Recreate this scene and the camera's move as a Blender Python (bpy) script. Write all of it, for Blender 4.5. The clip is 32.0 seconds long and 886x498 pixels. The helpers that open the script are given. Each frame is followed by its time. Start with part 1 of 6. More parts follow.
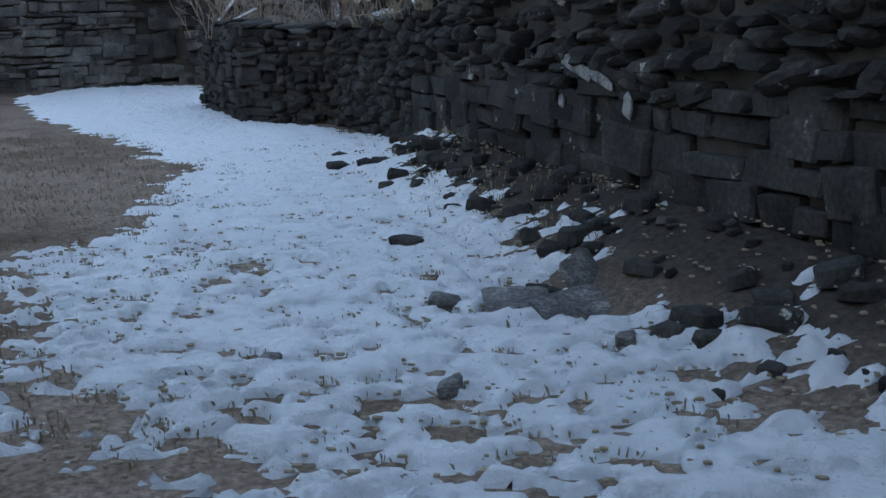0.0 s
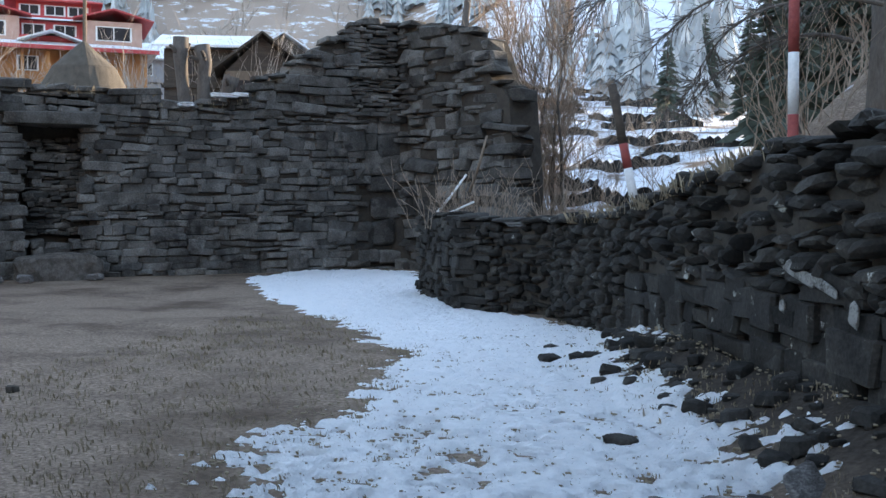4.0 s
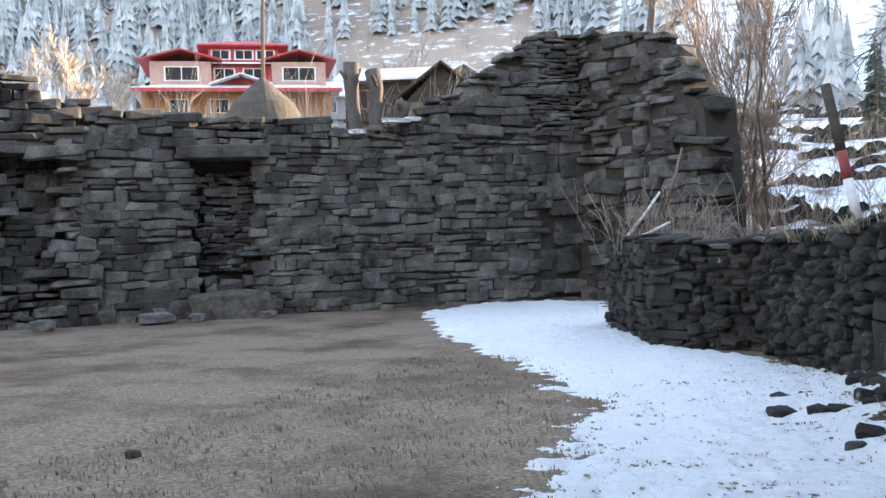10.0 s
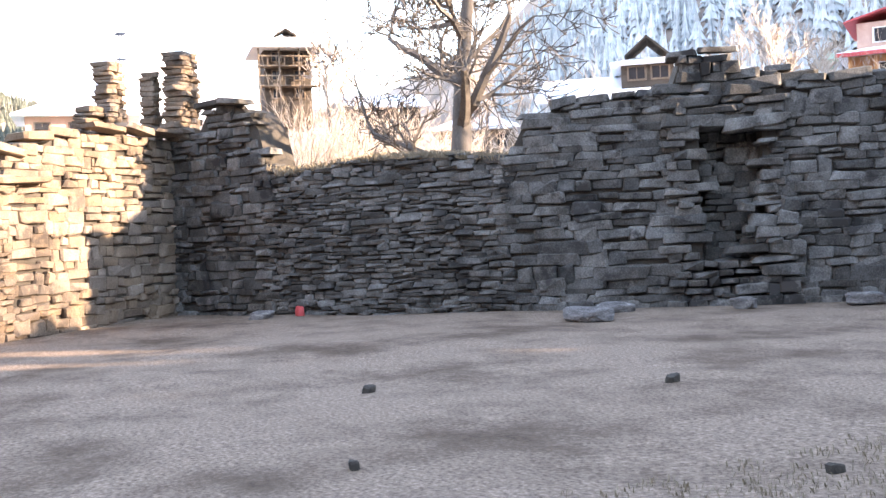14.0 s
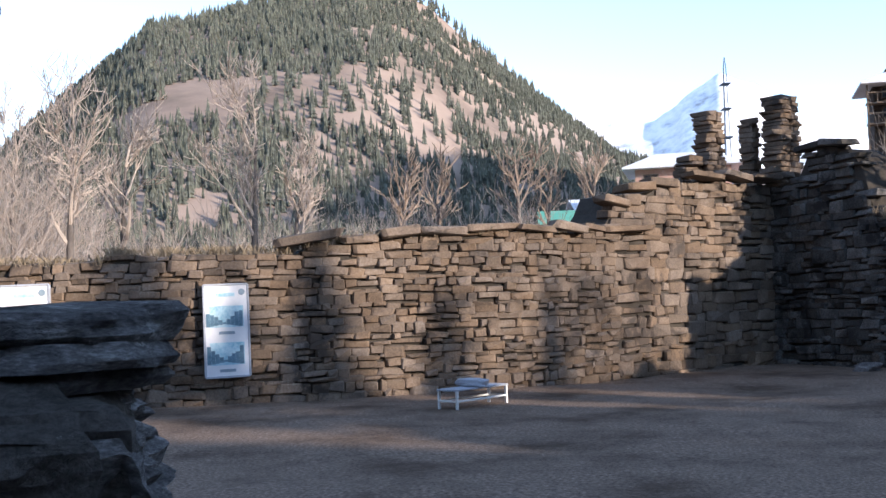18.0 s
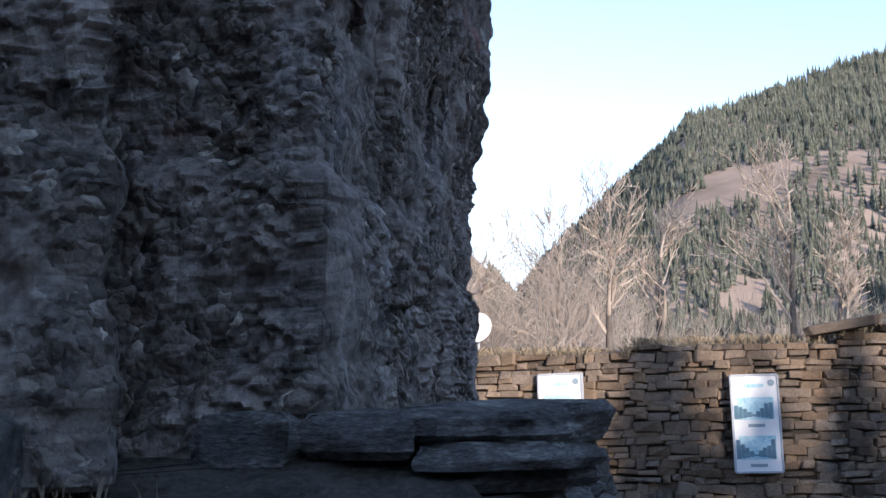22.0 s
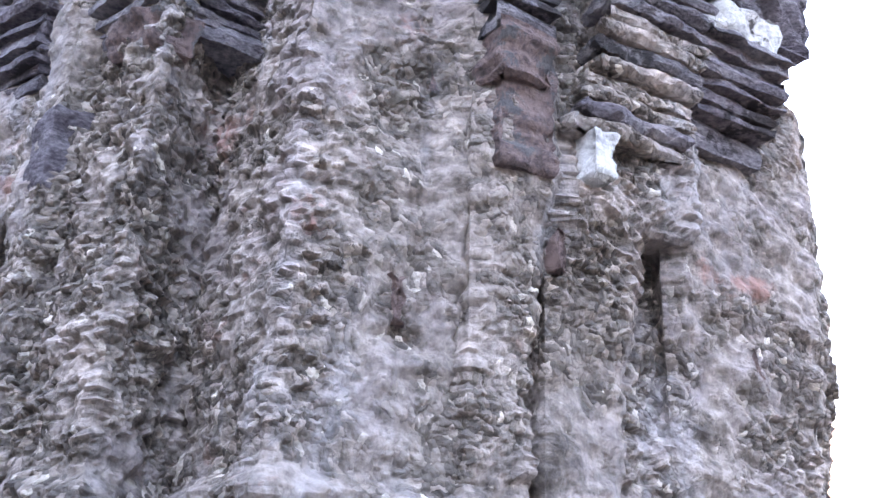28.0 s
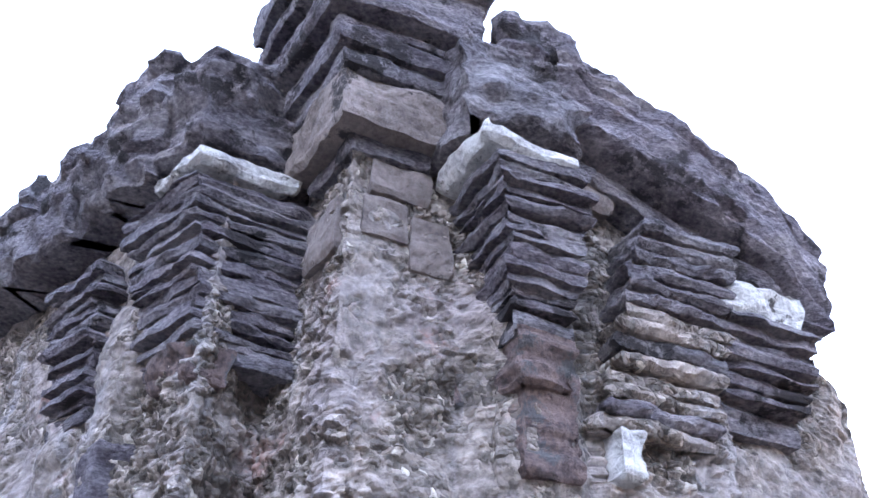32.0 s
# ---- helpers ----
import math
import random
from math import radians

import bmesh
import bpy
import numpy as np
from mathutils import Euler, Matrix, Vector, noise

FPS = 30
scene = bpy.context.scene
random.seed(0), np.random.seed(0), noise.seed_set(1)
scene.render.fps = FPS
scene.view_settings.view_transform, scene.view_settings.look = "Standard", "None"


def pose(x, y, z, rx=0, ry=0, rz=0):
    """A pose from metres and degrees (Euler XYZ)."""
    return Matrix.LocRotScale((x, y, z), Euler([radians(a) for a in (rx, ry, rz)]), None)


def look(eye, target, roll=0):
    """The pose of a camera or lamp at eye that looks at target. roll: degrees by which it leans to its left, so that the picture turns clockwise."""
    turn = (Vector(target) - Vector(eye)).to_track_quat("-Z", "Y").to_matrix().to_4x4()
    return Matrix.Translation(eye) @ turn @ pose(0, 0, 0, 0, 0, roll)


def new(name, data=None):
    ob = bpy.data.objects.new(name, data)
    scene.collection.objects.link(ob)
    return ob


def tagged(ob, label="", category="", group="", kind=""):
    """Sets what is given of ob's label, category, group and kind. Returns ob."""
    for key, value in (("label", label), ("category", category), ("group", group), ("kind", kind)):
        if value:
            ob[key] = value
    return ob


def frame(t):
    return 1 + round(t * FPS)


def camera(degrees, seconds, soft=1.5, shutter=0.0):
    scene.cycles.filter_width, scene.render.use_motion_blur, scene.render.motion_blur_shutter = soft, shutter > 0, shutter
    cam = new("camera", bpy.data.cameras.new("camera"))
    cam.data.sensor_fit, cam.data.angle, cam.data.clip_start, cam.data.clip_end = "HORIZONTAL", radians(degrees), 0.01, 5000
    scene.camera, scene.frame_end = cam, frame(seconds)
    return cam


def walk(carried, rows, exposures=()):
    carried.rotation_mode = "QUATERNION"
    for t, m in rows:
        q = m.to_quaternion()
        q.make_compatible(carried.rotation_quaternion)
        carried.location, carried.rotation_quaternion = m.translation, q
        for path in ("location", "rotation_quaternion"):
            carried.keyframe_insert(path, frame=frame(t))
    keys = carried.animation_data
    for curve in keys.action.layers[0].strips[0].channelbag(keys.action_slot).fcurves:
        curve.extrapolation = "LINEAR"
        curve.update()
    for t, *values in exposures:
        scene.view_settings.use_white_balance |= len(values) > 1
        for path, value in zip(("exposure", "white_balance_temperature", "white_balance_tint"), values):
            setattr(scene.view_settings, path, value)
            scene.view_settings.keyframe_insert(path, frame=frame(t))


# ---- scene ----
cam = camera(45.9, 32.0)
PATH = [
    (0.0, pose(0.618, -1.030, 1.563, 77.64, 0.84, 1.71)),
    (0.5, pose(0.609, -1.080, 1.591, 79.20, 1.15, 3.85)),
    (1.0, pose(0.591, -1.076, 1.598, 81.01, 1.24, 5.16)),
    (1.5, pose(0.580, -1.087, 1.603, 81.18, 1.19, 6.42)),
    (2.0, pose(0.577, -1.101, 1.617, 82.08, 0.99, 7.51)),
    (2.5, pose(0.564, -1.125, 1.636, 83.42, 0.56, 8.86)),
    (3.0, pose(0.565, -1.193, 1.672, 85.25, 0.40, 11.14)),
    (3.5, pose(0.559, -1.274, 1.681, 86.68, -0.26, 12.97)),
    (5.5, pose(0.287, -1.047, 1.605, 90.08, -0.27, 11.23)),
    (6.0, pose(0.260, -1.032, 1.606, 90.48, -1.12, 9.58)),
    (6.5, pose(0.343, -1.079, 1.647, 90.49, -0.48, 8.11)),
    (7.0, pose(0.376, -0.912, 1.629, 90.45, 0.60, 11.42)),
    (7.5, pose(0.320, -0.569, 1.627, 91.26, 1.17, 15.51)),
    (8.0, pose(0.119, -0.212, 1.626, 91.49, 1.64, 17.07)),
    (8.5, pose(0.002, -0.004, 1.580, 91.02, 2.00, 16.71)),
    (9.0, pose(0.129, 0.145, 1.591, 89.89, 1.94, 18.39)),
    (9.5, pose(0.097, 0.340, 1.589, 89.78, 3.20, 21.25)),
    (10.0, pose(0.002, 0.622, 1.610, 89.51, 1.47, 22.92)),
    (10.5, pose(-0.077, 0.824, 1.584, 89.34, 2.45, 24.89)),
    (11.0, pose(-0.001, 0.981, 1.626, 89.74, 1.36, 30.04)),
    (11.5, pose(-0.134, 1.092, 1.624, 89.72, 1.03, 35.13)),
    (12.0, pose(-0.382, 1.291, 1.596, 90.55, 2.43, 37.55)),
    (12.5, pose(-0.493, 1.481, 1.592, 90.04, 0.41, 41.59)),
    (13.0, pose(-0.410, 1.484, 1.609, 90.39, 0.79, 48.60)),
    (13.5, pose(-0.586, 1.573, 1.593, 89.33, 0.83, 53.82)),
    (14.0, pose(-0.795, 1.671, 1.595, 89.42, 2.44, 60.29)),
    (14.5, pose(-0.970, 1.761, 1.590, 91.14, 1.07, 70.21)),
    (15.0, pose(-0.774, 1.949, 1.562, 91.68, 0.55, 77.83)),
    (15.5, pose(-0.659, 1.888, 1.581, 92.17, 0.21, 79.58)),
    (17.5, pose(-0.720, 1.850, 1.568, 93.53, 2.32, 88.03)),
    (18.0, pose(-0.768, 1.827, 1.560, 93.19, 1.65, 92.59)),
    (18.5, pose(-0.597, 1.848, 1.573, 92.98, 2.68, 97.74)),
    (19.0, pose(-0.421, 1.852, 1.592, 93.18, 4.12, 101.74)),
    (19.5, pose(-0.466, 1.875, 1.603, 94.65, 2.78, 109.75)),
    (20.0, pose(-0.536, 1.904, 1.619, 96.17, 2.35, 116.32)),
    (20.5, pose(-0.600, 1.923, 1.617, 97.13, 1.27, 119.06)),
    (21.0, pose(-0.724, 1.924, 1.572, 96.99, -1.79, 118.47)),
    (21.5, pose(-0.883, 1.962, 1.561, 97.34, -0.40, 119.37)),
    (22.0, pose(-1.002, 2.096, 1.587, 98.52, 0.37, 121.74)),
    (22.5, pose(-1.037, 2.200, 1.609, 101.32, -0.02, 124.91)),
    (23.0, pose(-1.131, 2.334, 1.605, 102.71, 0.47, 129.65)),
    (23.5, pose(-1.283, 2.458, 1.599, 103.60, 1.37, 132.18)),
    (24.0, pose(-1.444, 2.566, 1.594, 105.24, 3.64, 136.38)),
    (24.5, pose(-1.563, 2.745, 1.603, 106.51, 2.00, 140.56)),
    (25.0, pose(-1.696, 2.878, 1.640, 107.29, 2.47, 144.61)),
    (25.5, pose(-1.896, 3.005, 1.616, 108.97, 1.23, 153.57)),
    (27.5, pose(-2.983, 3.504, 1.452, 115.26, -2.22, 168.61)),
    (28.0, pose(-3.306, 3.599, 1.491, 115.49, -2.29, 169.74)),
    (28.5, pose(-3.472, 3.637, 1.545, 115.78, -2.00, 172.35)),
    (29.0, pose(-3.451, 3.748, 1.602, 117.23, -1.14, 173.15)),
    (29.5, pose(-3.463, 3.833, 1.648, 118.13, -2.22, 172.13)),
    (30.0, pose(-3.521, 3.855, 1.681, 119.73, -0.29, 173.51)),
    (30.5, pose(-3.534, 3.839, 1.705, 121.77, -0.92, 173.63)),
    (31.0, pose(-3.504, 3.847, 1.726, 123.86, -0.86, 174.14)),
    (31.5, pose(-3.490, 3.866, 1.742, 125.98, -0.74, 174.74)),
    (32.0, pose(-3.469, 3.869, 1.733, 127.95, -0.78, 175.37)),
]
EXPOSURES = [(0, 2.5, 7900, 11), (1.0, 2.6, 7900, 11), (3.0, 2.75, 8000, 11), (6.0, 3.25, 8700, 12), (9.0, 3.4, 9000, 14), (11.0, 3.6, 9200, 17), (13.0, 4.1, 9100, 20), (14.0, 3.95, 8400, 19), (15.0, 3.2, 7100, 18), (17.5, 1.7, 6500, 14), (20.0, 2.4, 6700, 16), (21.0, 2.35, 6700, 16), (22.0, 1.75, 6500, 14), (23.0, 1.3, 6300, 11), (24.0, 1.3, 6300, 12), (25.0, 2.5, 6500, 15), (25.5, 3.4, 7700, 19), (28.0, 4.85, 8300, 26), (30.0, 4.95, 8000, 26), (32.0, 4.65, 7900, 26)]
walk(cam, PATH, EXPOSURES)

# world, sun
SUN_YAW, SUN_EL = -35.0, 14.0
world = bpy.data.worlds.new("world")
scene.world = world
world.use_nodes = True
wn = world.node_tree.nodes
sky = wn.new("ShaderNodeTexSky")
sky.sky_type, sky.sun_disc = "NISHITA", False
sky.sun_elevation, sky.sun_rotation = radians(SUN_EL), radians(-SUN_YAW)
sky.altitude, sky.dust_density, sky.air_density = 1900, 0.5, 1.0
wn["Background"].inputs["Strength"].default_value = 0.15
world.node_tree.links.new(sky.outputs[0], wn["Background"].inputs[0])
sun = new("sun", bpy.data.lights.new("sun", "SUN"))
sun.data.energy, sun.data.angle, sun.data.color = 2.3, radians(0.6), (1.0, 0.88, 0.75)
to_sun = Vector((-math.sin(radians(SUN_YAW)) * math.cos(radians(SUN_EL)), math.cos(radians(SUN_YAW)) * math.cos(radians(SUN_EL)), math.sin(radians(SUN_EL))))
sun.matrix_world = look(to_sun * 60, (0, 0, 0))

rng = random.Random(7)
nrng = np.random.default_rng(11)


# ---- materials ----
def material(name, stops, scale=3.0, fine=40.0, rough=0.9, bump=0.5, bump_scale=25.0, vary=0.0, island=False, spots=None, metal=0.0, dist=0.02, stretch=(1, 1, 1)):
    """A surface of noise at two scales over a colour ramp; vary lightens and darkens single pieces; spots: colour, threshold, scale."""
    m = bpy.data.materials.new(name)
    m.use_nodes = True
    n, l = m.node_tree.nodes, m.node_tree.links
    bsdf = n["Principled BSDF"]
    bsdf.inputs["Roughness"].default_value, bsdf.inputs["Metallic"].default_value = rough, metal
    bsdf.inputs["Specular IOR Level"].default_value = 0.25
    geo = n.new("ShaderNodeNewGeometry")
    mp = n.new("ShaderNodeMapping")
    mp.inputs["Scale"].default_value = stretch
    l.new(geo.outputs["Position"], mp.inputs["Vector"])
    a, b = n.new("ShaderNodeTexNoise"), n.new("ShaderNodeTexNoise")
    for t, s, d in ((a, scale, 6), (b, fine, 5)):
        t.inputs["Scale"].default_value, t.inputs["Detail"].default_value, t.inputs["Roughness"].default_value = s, d, 0.62
        l.new(mp.outputs[0], t.inputs["Vector"])
    mix = n.new("ShaderNodeMath")
    mix.operation = "MULTIPLY_ADD"
    l.new(b.outputs["Fac"], mix.inputs[0])
    mix.inputs[1].default_value = 0.5
    half = n.new("ShaderNodeMath")
    half.operation = "MULTIPLY"
    half.inputs[1].default_value = 0.62
    l.new(a.outputs["Fac"], half.inputs[0])
    l.new(half.outputs[0], mix.inputs[2])
    ramp = n.new("ShaderNodeValToRGB")
    el = ramp.color_ramp.elements
    while len(el) < len(stops):
        el.new(0.5)
    for e, (p, c) in zip(el, stops):
        e.position, e.color = p, (*c, 1)
    l.new(mix.outputs[0], ramp.inputs[0])
    col = ramp.outputs[0]
    if spots:
        c, th, sc = spots
        s = n.new("ShaderNodeTexNoise")
        s.inputs["Scale"].default_value, s.inputs["Detail"].default_value, s.inputs["Roughness"].default_value = sc, 7, 0.7
        l.new(geo.outputs["Position"], s.inputs["Vector"])
        r = n.new("ShaderNodeValToRGB")
        r.color_ramp.elements[0].position, r.color_ramp.elements[1].position = th, th + 0.05
        l.new(s.outputs["Fac"], r.inputs[0])
        mx = n.new("ShaderNodeMixRGB")
        mx.inputs[2].default_value = (*c, 1)
        l.new(r.outputs[0], mx.inputs[0])
        l.new(col, mx.inputs[1])
        col = mx.outputs[0]
    if vary:
        if island:
            rnd = geo.outputs["Random Per Island"]
        else:
            oi = n.new("ShaderNodeObjectInfo")
            rnd = oi.outputs["Random"]
        hsv = n.new("ShaderNodeHueSaturation")
        mr = n.new("ShaderNodeMapRange")
        mr.inputs["To Min"].default_value, mr.inputs["To Max"].default_value = 1 - vary, 1 + vary
        l.new(rnd, mr.inputs["Value"])
        l.new(mr.outputs[0], hsv.inputs["Value"])
        sm = n.new("ShaderNodeMath")
        sm.operation = "MULTIPLY_ADD"
        wrap = n.new("ShaderNodeMath")
        wrap.operation = "FRACT"
        m7 = n.new("ShaderNodeMath")
        m7.operation = "MULTIPLY"
        m7.inputs[1].default_value = 7.3
        l.new(rnd, m7.inputs[0])
        l.new(m7.outputs[0], wrap.inputs[0])
        l.new(wrap.outputs[0], sm.inputs[0])
        sm.inputs[1].default_value, sm.inputs[2].default_value = 0.4, 0.75
        l.new(sm.outputs[0], hsv.inputs["Saturation"])
        l.new(col, hsv.inputs["Color"])
        col = hsv.outputs[0]
    l.new(col, bsdf.inputs["Base Color"])
    if bump:
        bn = n.new("ShaderNodeTexNoise")
        bn.inputs["Scale"].default_value, bn.inputs["Detail"].default_value, bn.inputs["Roughness"].default_value = bump_scale, 8, 0.7
        l.new(mp.outputs[0], bn.inputs["Vector"])
        bp = n.new("ShaderNodeBump")
        bp.inputs["Strength"].default_value, bp.inputs["Distance"].default_value = bump, dist
        l.new(bn.outputs["Fac"], bp.inputs["Height"])
        l.new(bp.outputs[0], bsdf.inputs["Normal"])
    return m


GREY = [(0.30, (0.0185, 0.0178, 0.0172)), (0.5, (0.066, 0.0614, 0.0561)), (0.66, (0.139, 0.132, 0.122)), (0.8, (0.238, 0.231, 0.218))]
OCHRE = [(0.28, (0.0464, 0.0335, 0.026)), (0.5, (0.1279, 0.0941, 0.0692)), (0.64, (0.1932, 0.1434, 0.1051)), (0.8, (0.2705, 0.2232, 0.1813))]
stone_piece = material("stone_piece", GREY, 2.2, 30, vary=0.45, bump_scale=18, spots=((0.035, 0.032, 0.03), 0.56, 0.8))
stone_joined = material("stone_joined", GREY, 2.2, 30, vary=0.45, island=True, bump_scale=18, spots=((0.035, 0.032, 0.03), 0.56, 0.8))
# darker copy of GREY: the rubble wall's shade put into the stone colour
SHADED_GREY = [(0.30, (0.0055, 0.005, 0.0046)), (0.5, (0.0192, 0.0174, 0.0156)), (0.66, (0.0404, 0.0367, 0.0321)), (0.8, (0.0918, 0.0875, 0.0778))]
rubble_piece = material("shaded_rubble_piece", SHADED_GREY, 2.6, 30, vary=0.5, bump_scale=18, spots=((0.30, 0.30, 0.27), 0.63, 4.5))
rubble_joined = material("shaded_rubble_joined", SHADED_GREY, 2.6, 30, vary=0.45, island=True, bump_scale=18, spots=((0.30, 0.30, 0.27), 0.66, 4.0))
ochre_piece = material("ochre_piece", OCHRE, 1.4, 26, vary=0.22, bump_scale=18, spots=((0.07, 0.055, 0.045), 0.57, 0.55))
ochre_joined = material("ochre_joined", OCHRE, 1.4, 26, vary=0.22, island=True, bump_scale=18, spots=((0.07, 0.055, 0.045), 0.57, 0.55))
# shade of joints and openings put into the core's dark colour; clods share it
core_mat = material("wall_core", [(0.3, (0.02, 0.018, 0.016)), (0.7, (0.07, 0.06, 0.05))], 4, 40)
def crusted_rock():
    """Weathered temple stone: smooth grey-lilac faces broken by dark crust, pale lichen specks and rusty stains."""
    m = material("weathered_rock", [(0.38, (0.0911, 0.0762, 0.066)), (0.5, (0.2324, 0.1918, 0.169)), (0.66, (0.4256, 0.355, 0.3107))], 2.5, 20, bump=1.0, bump_scale=22, dist=0.03)
    n, l = m.node_tree.nodes, m.node_tree.links
    bsdf = n["Principled BSDF"]
    col = bsdf.inputs["Base Color"].links[0].from_socket
    geo = n.new("ShaderNodeNewGeometry")
    for scale, low, high, tint, most in ((1.3, 0.50, 0.62, (0.3038, 0.257, 0.2561), 0.55), (2.1, 0.61, 0.67, (0.3444, 0.151, 0.1156), 0.6), (1.7, 0.57, 0.68, (0.0365, 0.0318, 0.0264), 0.75), (0.9, 0.62, 0.7, (0.6076, 0.5141, 0.4459), 0.5)):
        t = n.new("ShaderNodeTexNoise")
        t.inputs["Scale"].default_value, t.inputs["Detail"].default_value, t.inputs["Roughness"].default_value = scale, 8, 0.68
        off = n.new("ShaderNodeVectorMath")
        off.inputs[1].default_value = (scale * 11, scale * 7, scale * 3)
        l.new(geo.outputs["Position"], off.inputs[0])
        l.new(off.outputs[0], t.inputs["Vector"])
        r = n.new("ShaderNodeMapRange")
        r.inputs["From Min"].default_value, r.inputs["From Max"].default_value, r.inputs["To Max"].default_value = low, high, most
        l.new(t.outputs["Fac"], r.inputs["Value"])
        x = n.new("ShaderNodeMixRGB")
        x.inputs[2].default_value = (*tint, 1)
        l.new(r.outputs[0], x.inputs[0])
        l.new(col, x.inputs[1])
        col = x.outputs[0]
    # crumbly crust: small separate grains, each of its own shade
    warp = n.new("ShaderNodeTexNoise")
    warp.inputs["Scale"].default_value, warp.inputs["Detail"].default_value = 9.0, 4
    l.new(geo.outputs["Position"], warp.inputs["Vector"])
    add = n.new("ShaderNodeMixRGB")
    add.blend_type = "ADD"
    add.inputs[0].default_value = 0.13
    l.new(geo.outputs["Position"], add.inputs[1])
    l.new(warp.outputs["Color"], add.inputs[2])
    cell = n.new("ShaderNodeTexVoronoi")
    cell.inputs["Scale"].default_value = 27.0
    l.new(add.outputs[0], cell.inputs["Vector"])
    shade = n.new("ShaderNodeValToRGB")
    el = shade.color_ramp.elements
    el.new(0.5)
    el.new(0.85)
    for e, (p, c) in zip(el, ((0.0, (0.0378, 0.0323, 0.0264)), (0.45, (0.1566, 0.1294, 0.1089)), (0.82, (0.3567, 0.2926, 0.247)), (1.0, (0.9, 0.8101, 0.6773)))):
        e.position, e.color = p, (*c, 1)
    l.new(cell.outputs["Color"], shade.inputs[0])
    area = n.new("ShaderNodeTexNoise")
    area.inputs["Scale"].default_value, area.inputs["Detail"].default_value, area.inputs["Roughness"].default_value = 2.4, 7, 0.7
    l.new(geo.outputs["Position"], area.inputs["Vector"])
    amount = n.new("ShaderNodeMapRange")
    amount.inputs["From Min"].default_value, amount.inputs["From Max"].default_value, amount.inputs["To Max"].default_value = 0.44, 0.54, 0.85
    l.new(area.outputs["Fac"], amount.inputs["Value"])
    x = n.new("ShaderNodeMixRGB")
    l.new(amount.outputs[0], x.inputs[0])
    l.new(col, x.inputs[1])
    l.new(shade.outputs[0], x.inputs[2])
    # vertical washes of pale lime down the faces
    wash = n.new("ShaderNodeTexNoise")
    wash.inputs["Scale"].default_value, wash.inputs["Detail"].default_value, wash.inputs["Roughness"].default_value = 3.2, 6, 0.62
    mp = n.new("ShaderNodeMapping")
    mp.inputs["Scale"].default_value = (1, 1, 0.13)
    l.new(geo.outputs["Position"], mp.inputs["Vector"])
    l.new(mp.outputs[0], wash.inputs["Vector"])
    wr = n.new("ShaderNodeMapRange")
    wr.inputs["From Min"].default_value, wr.inputs["From Max"].default_value, wr.inputs["To Max"].default_value = 0.54, 0.68, 0.5
    l.new(wash.outputs["Fac"], wr.inputs["Value"])
    wx = n.new("ShaderNodeMixRGB")
    wx.inputs[2].default_value = (0.40, 0.375, 0.375, 1)
    l.new(wr.outputs[0], wx.inputs[0])
    l.new(x.outputs[0], wx.inputs[1])
    # each flake has its own age and shade
    fl = n.new("ShaderNodeAttribute")
    fl.attribute_name = "flake"
    fr = n.new("ShaderNodeMapRange")
    fr.inputs["To Min"].default_value, fr.inputs["To Max"].default_value = 0.6, 1.45
    l.new(fl.outputs["Fac"], fr.inputs["Value"])
    hv = n.new("ShaderNodeHueSaturation")
    l.new(fr.outputs[0], hv.inputs["Value"])
    l.new(wx.outputs[0], hv.inputs["Color"])
    l.new(hv.outputs[0], bsdf.inputs["Base Color"])
    old_bump = bsdf.inputs["Normal"].links[0].from_node
    lump = n.new("ShaderNodeBump")
    lump.invert = True
    lump.inputs["Distance"].default_value = 0.05
    l.new(amount.outputs[0], lump.inputs["Strength"])
    l.new(cell.outputs["Distance"], lump.inputs["Height"])
    l.new(old_bump.outputs[0], lump.inputs["Normal"])
    l.new(lump.outputs[0], bsdf.inputs["Normal"])
    return m


rock = crusted_rock()
ashlar_stone = material("smooth_ashlar", [(0.36, (0.075, 0.06, 0.054)), (0.5, (0.165, 0.132, 0.118)), (0.66, (0.26, 0.215, 0.195))], 3.0, 28, bump=0.9, bump_scale=20, dist=0.03, spots=((0.05, 0.042, 0.04), 0.60, 3.0))
boulder_stone = material("lichened_boulder", [(0.36, (0.05, 0.046, 0.044)), (0.5, (0.13, 0.12, 0.115)), (0.66, (0.24, 0.225, 0.21))], 5, 34, bump=1.0, bump_scale=18, dist=0.05, spots=((0.42, 0.42, 0.39), 0.60, 7.0))
earth = material("gravelly_earth", [(0.34, (0.03, 0.026, 0.022)), (0.5, (0.085, 0.074, 0.064)), (0.66, (0.16, 0.14, 0.125))], 6, 45, bump=1.0, bump_scale=40, dist=0.03, spots=((0.34, 0.32, 0.29), 0.68, 14.0))
slate = material("slate_rock", [(0.36, (0.0377, 0.0351, 0.0354)), (0.48, (0.1037, 0.096, 0.0937)), (0.6, (0.1987, 0.1846, 0.1768)), (0.74, (0.4713, 0.453, 0.4243))], 3.5, 34, bump=1.0, bump_scale=16, dist=0.05, stretch=(1, 1, 3), spots=((0.754, 0.7384, 0.6718), 0.66, 4.0))
lichen_crust = material("lichen_crust", [(0.40, (0.03, 0.028, 0.025)), (0.5, (0.13, 0.125, 0.115)), (0.62, (0.27, 0.265, 0.25))], 9, 60, bump=0.8)
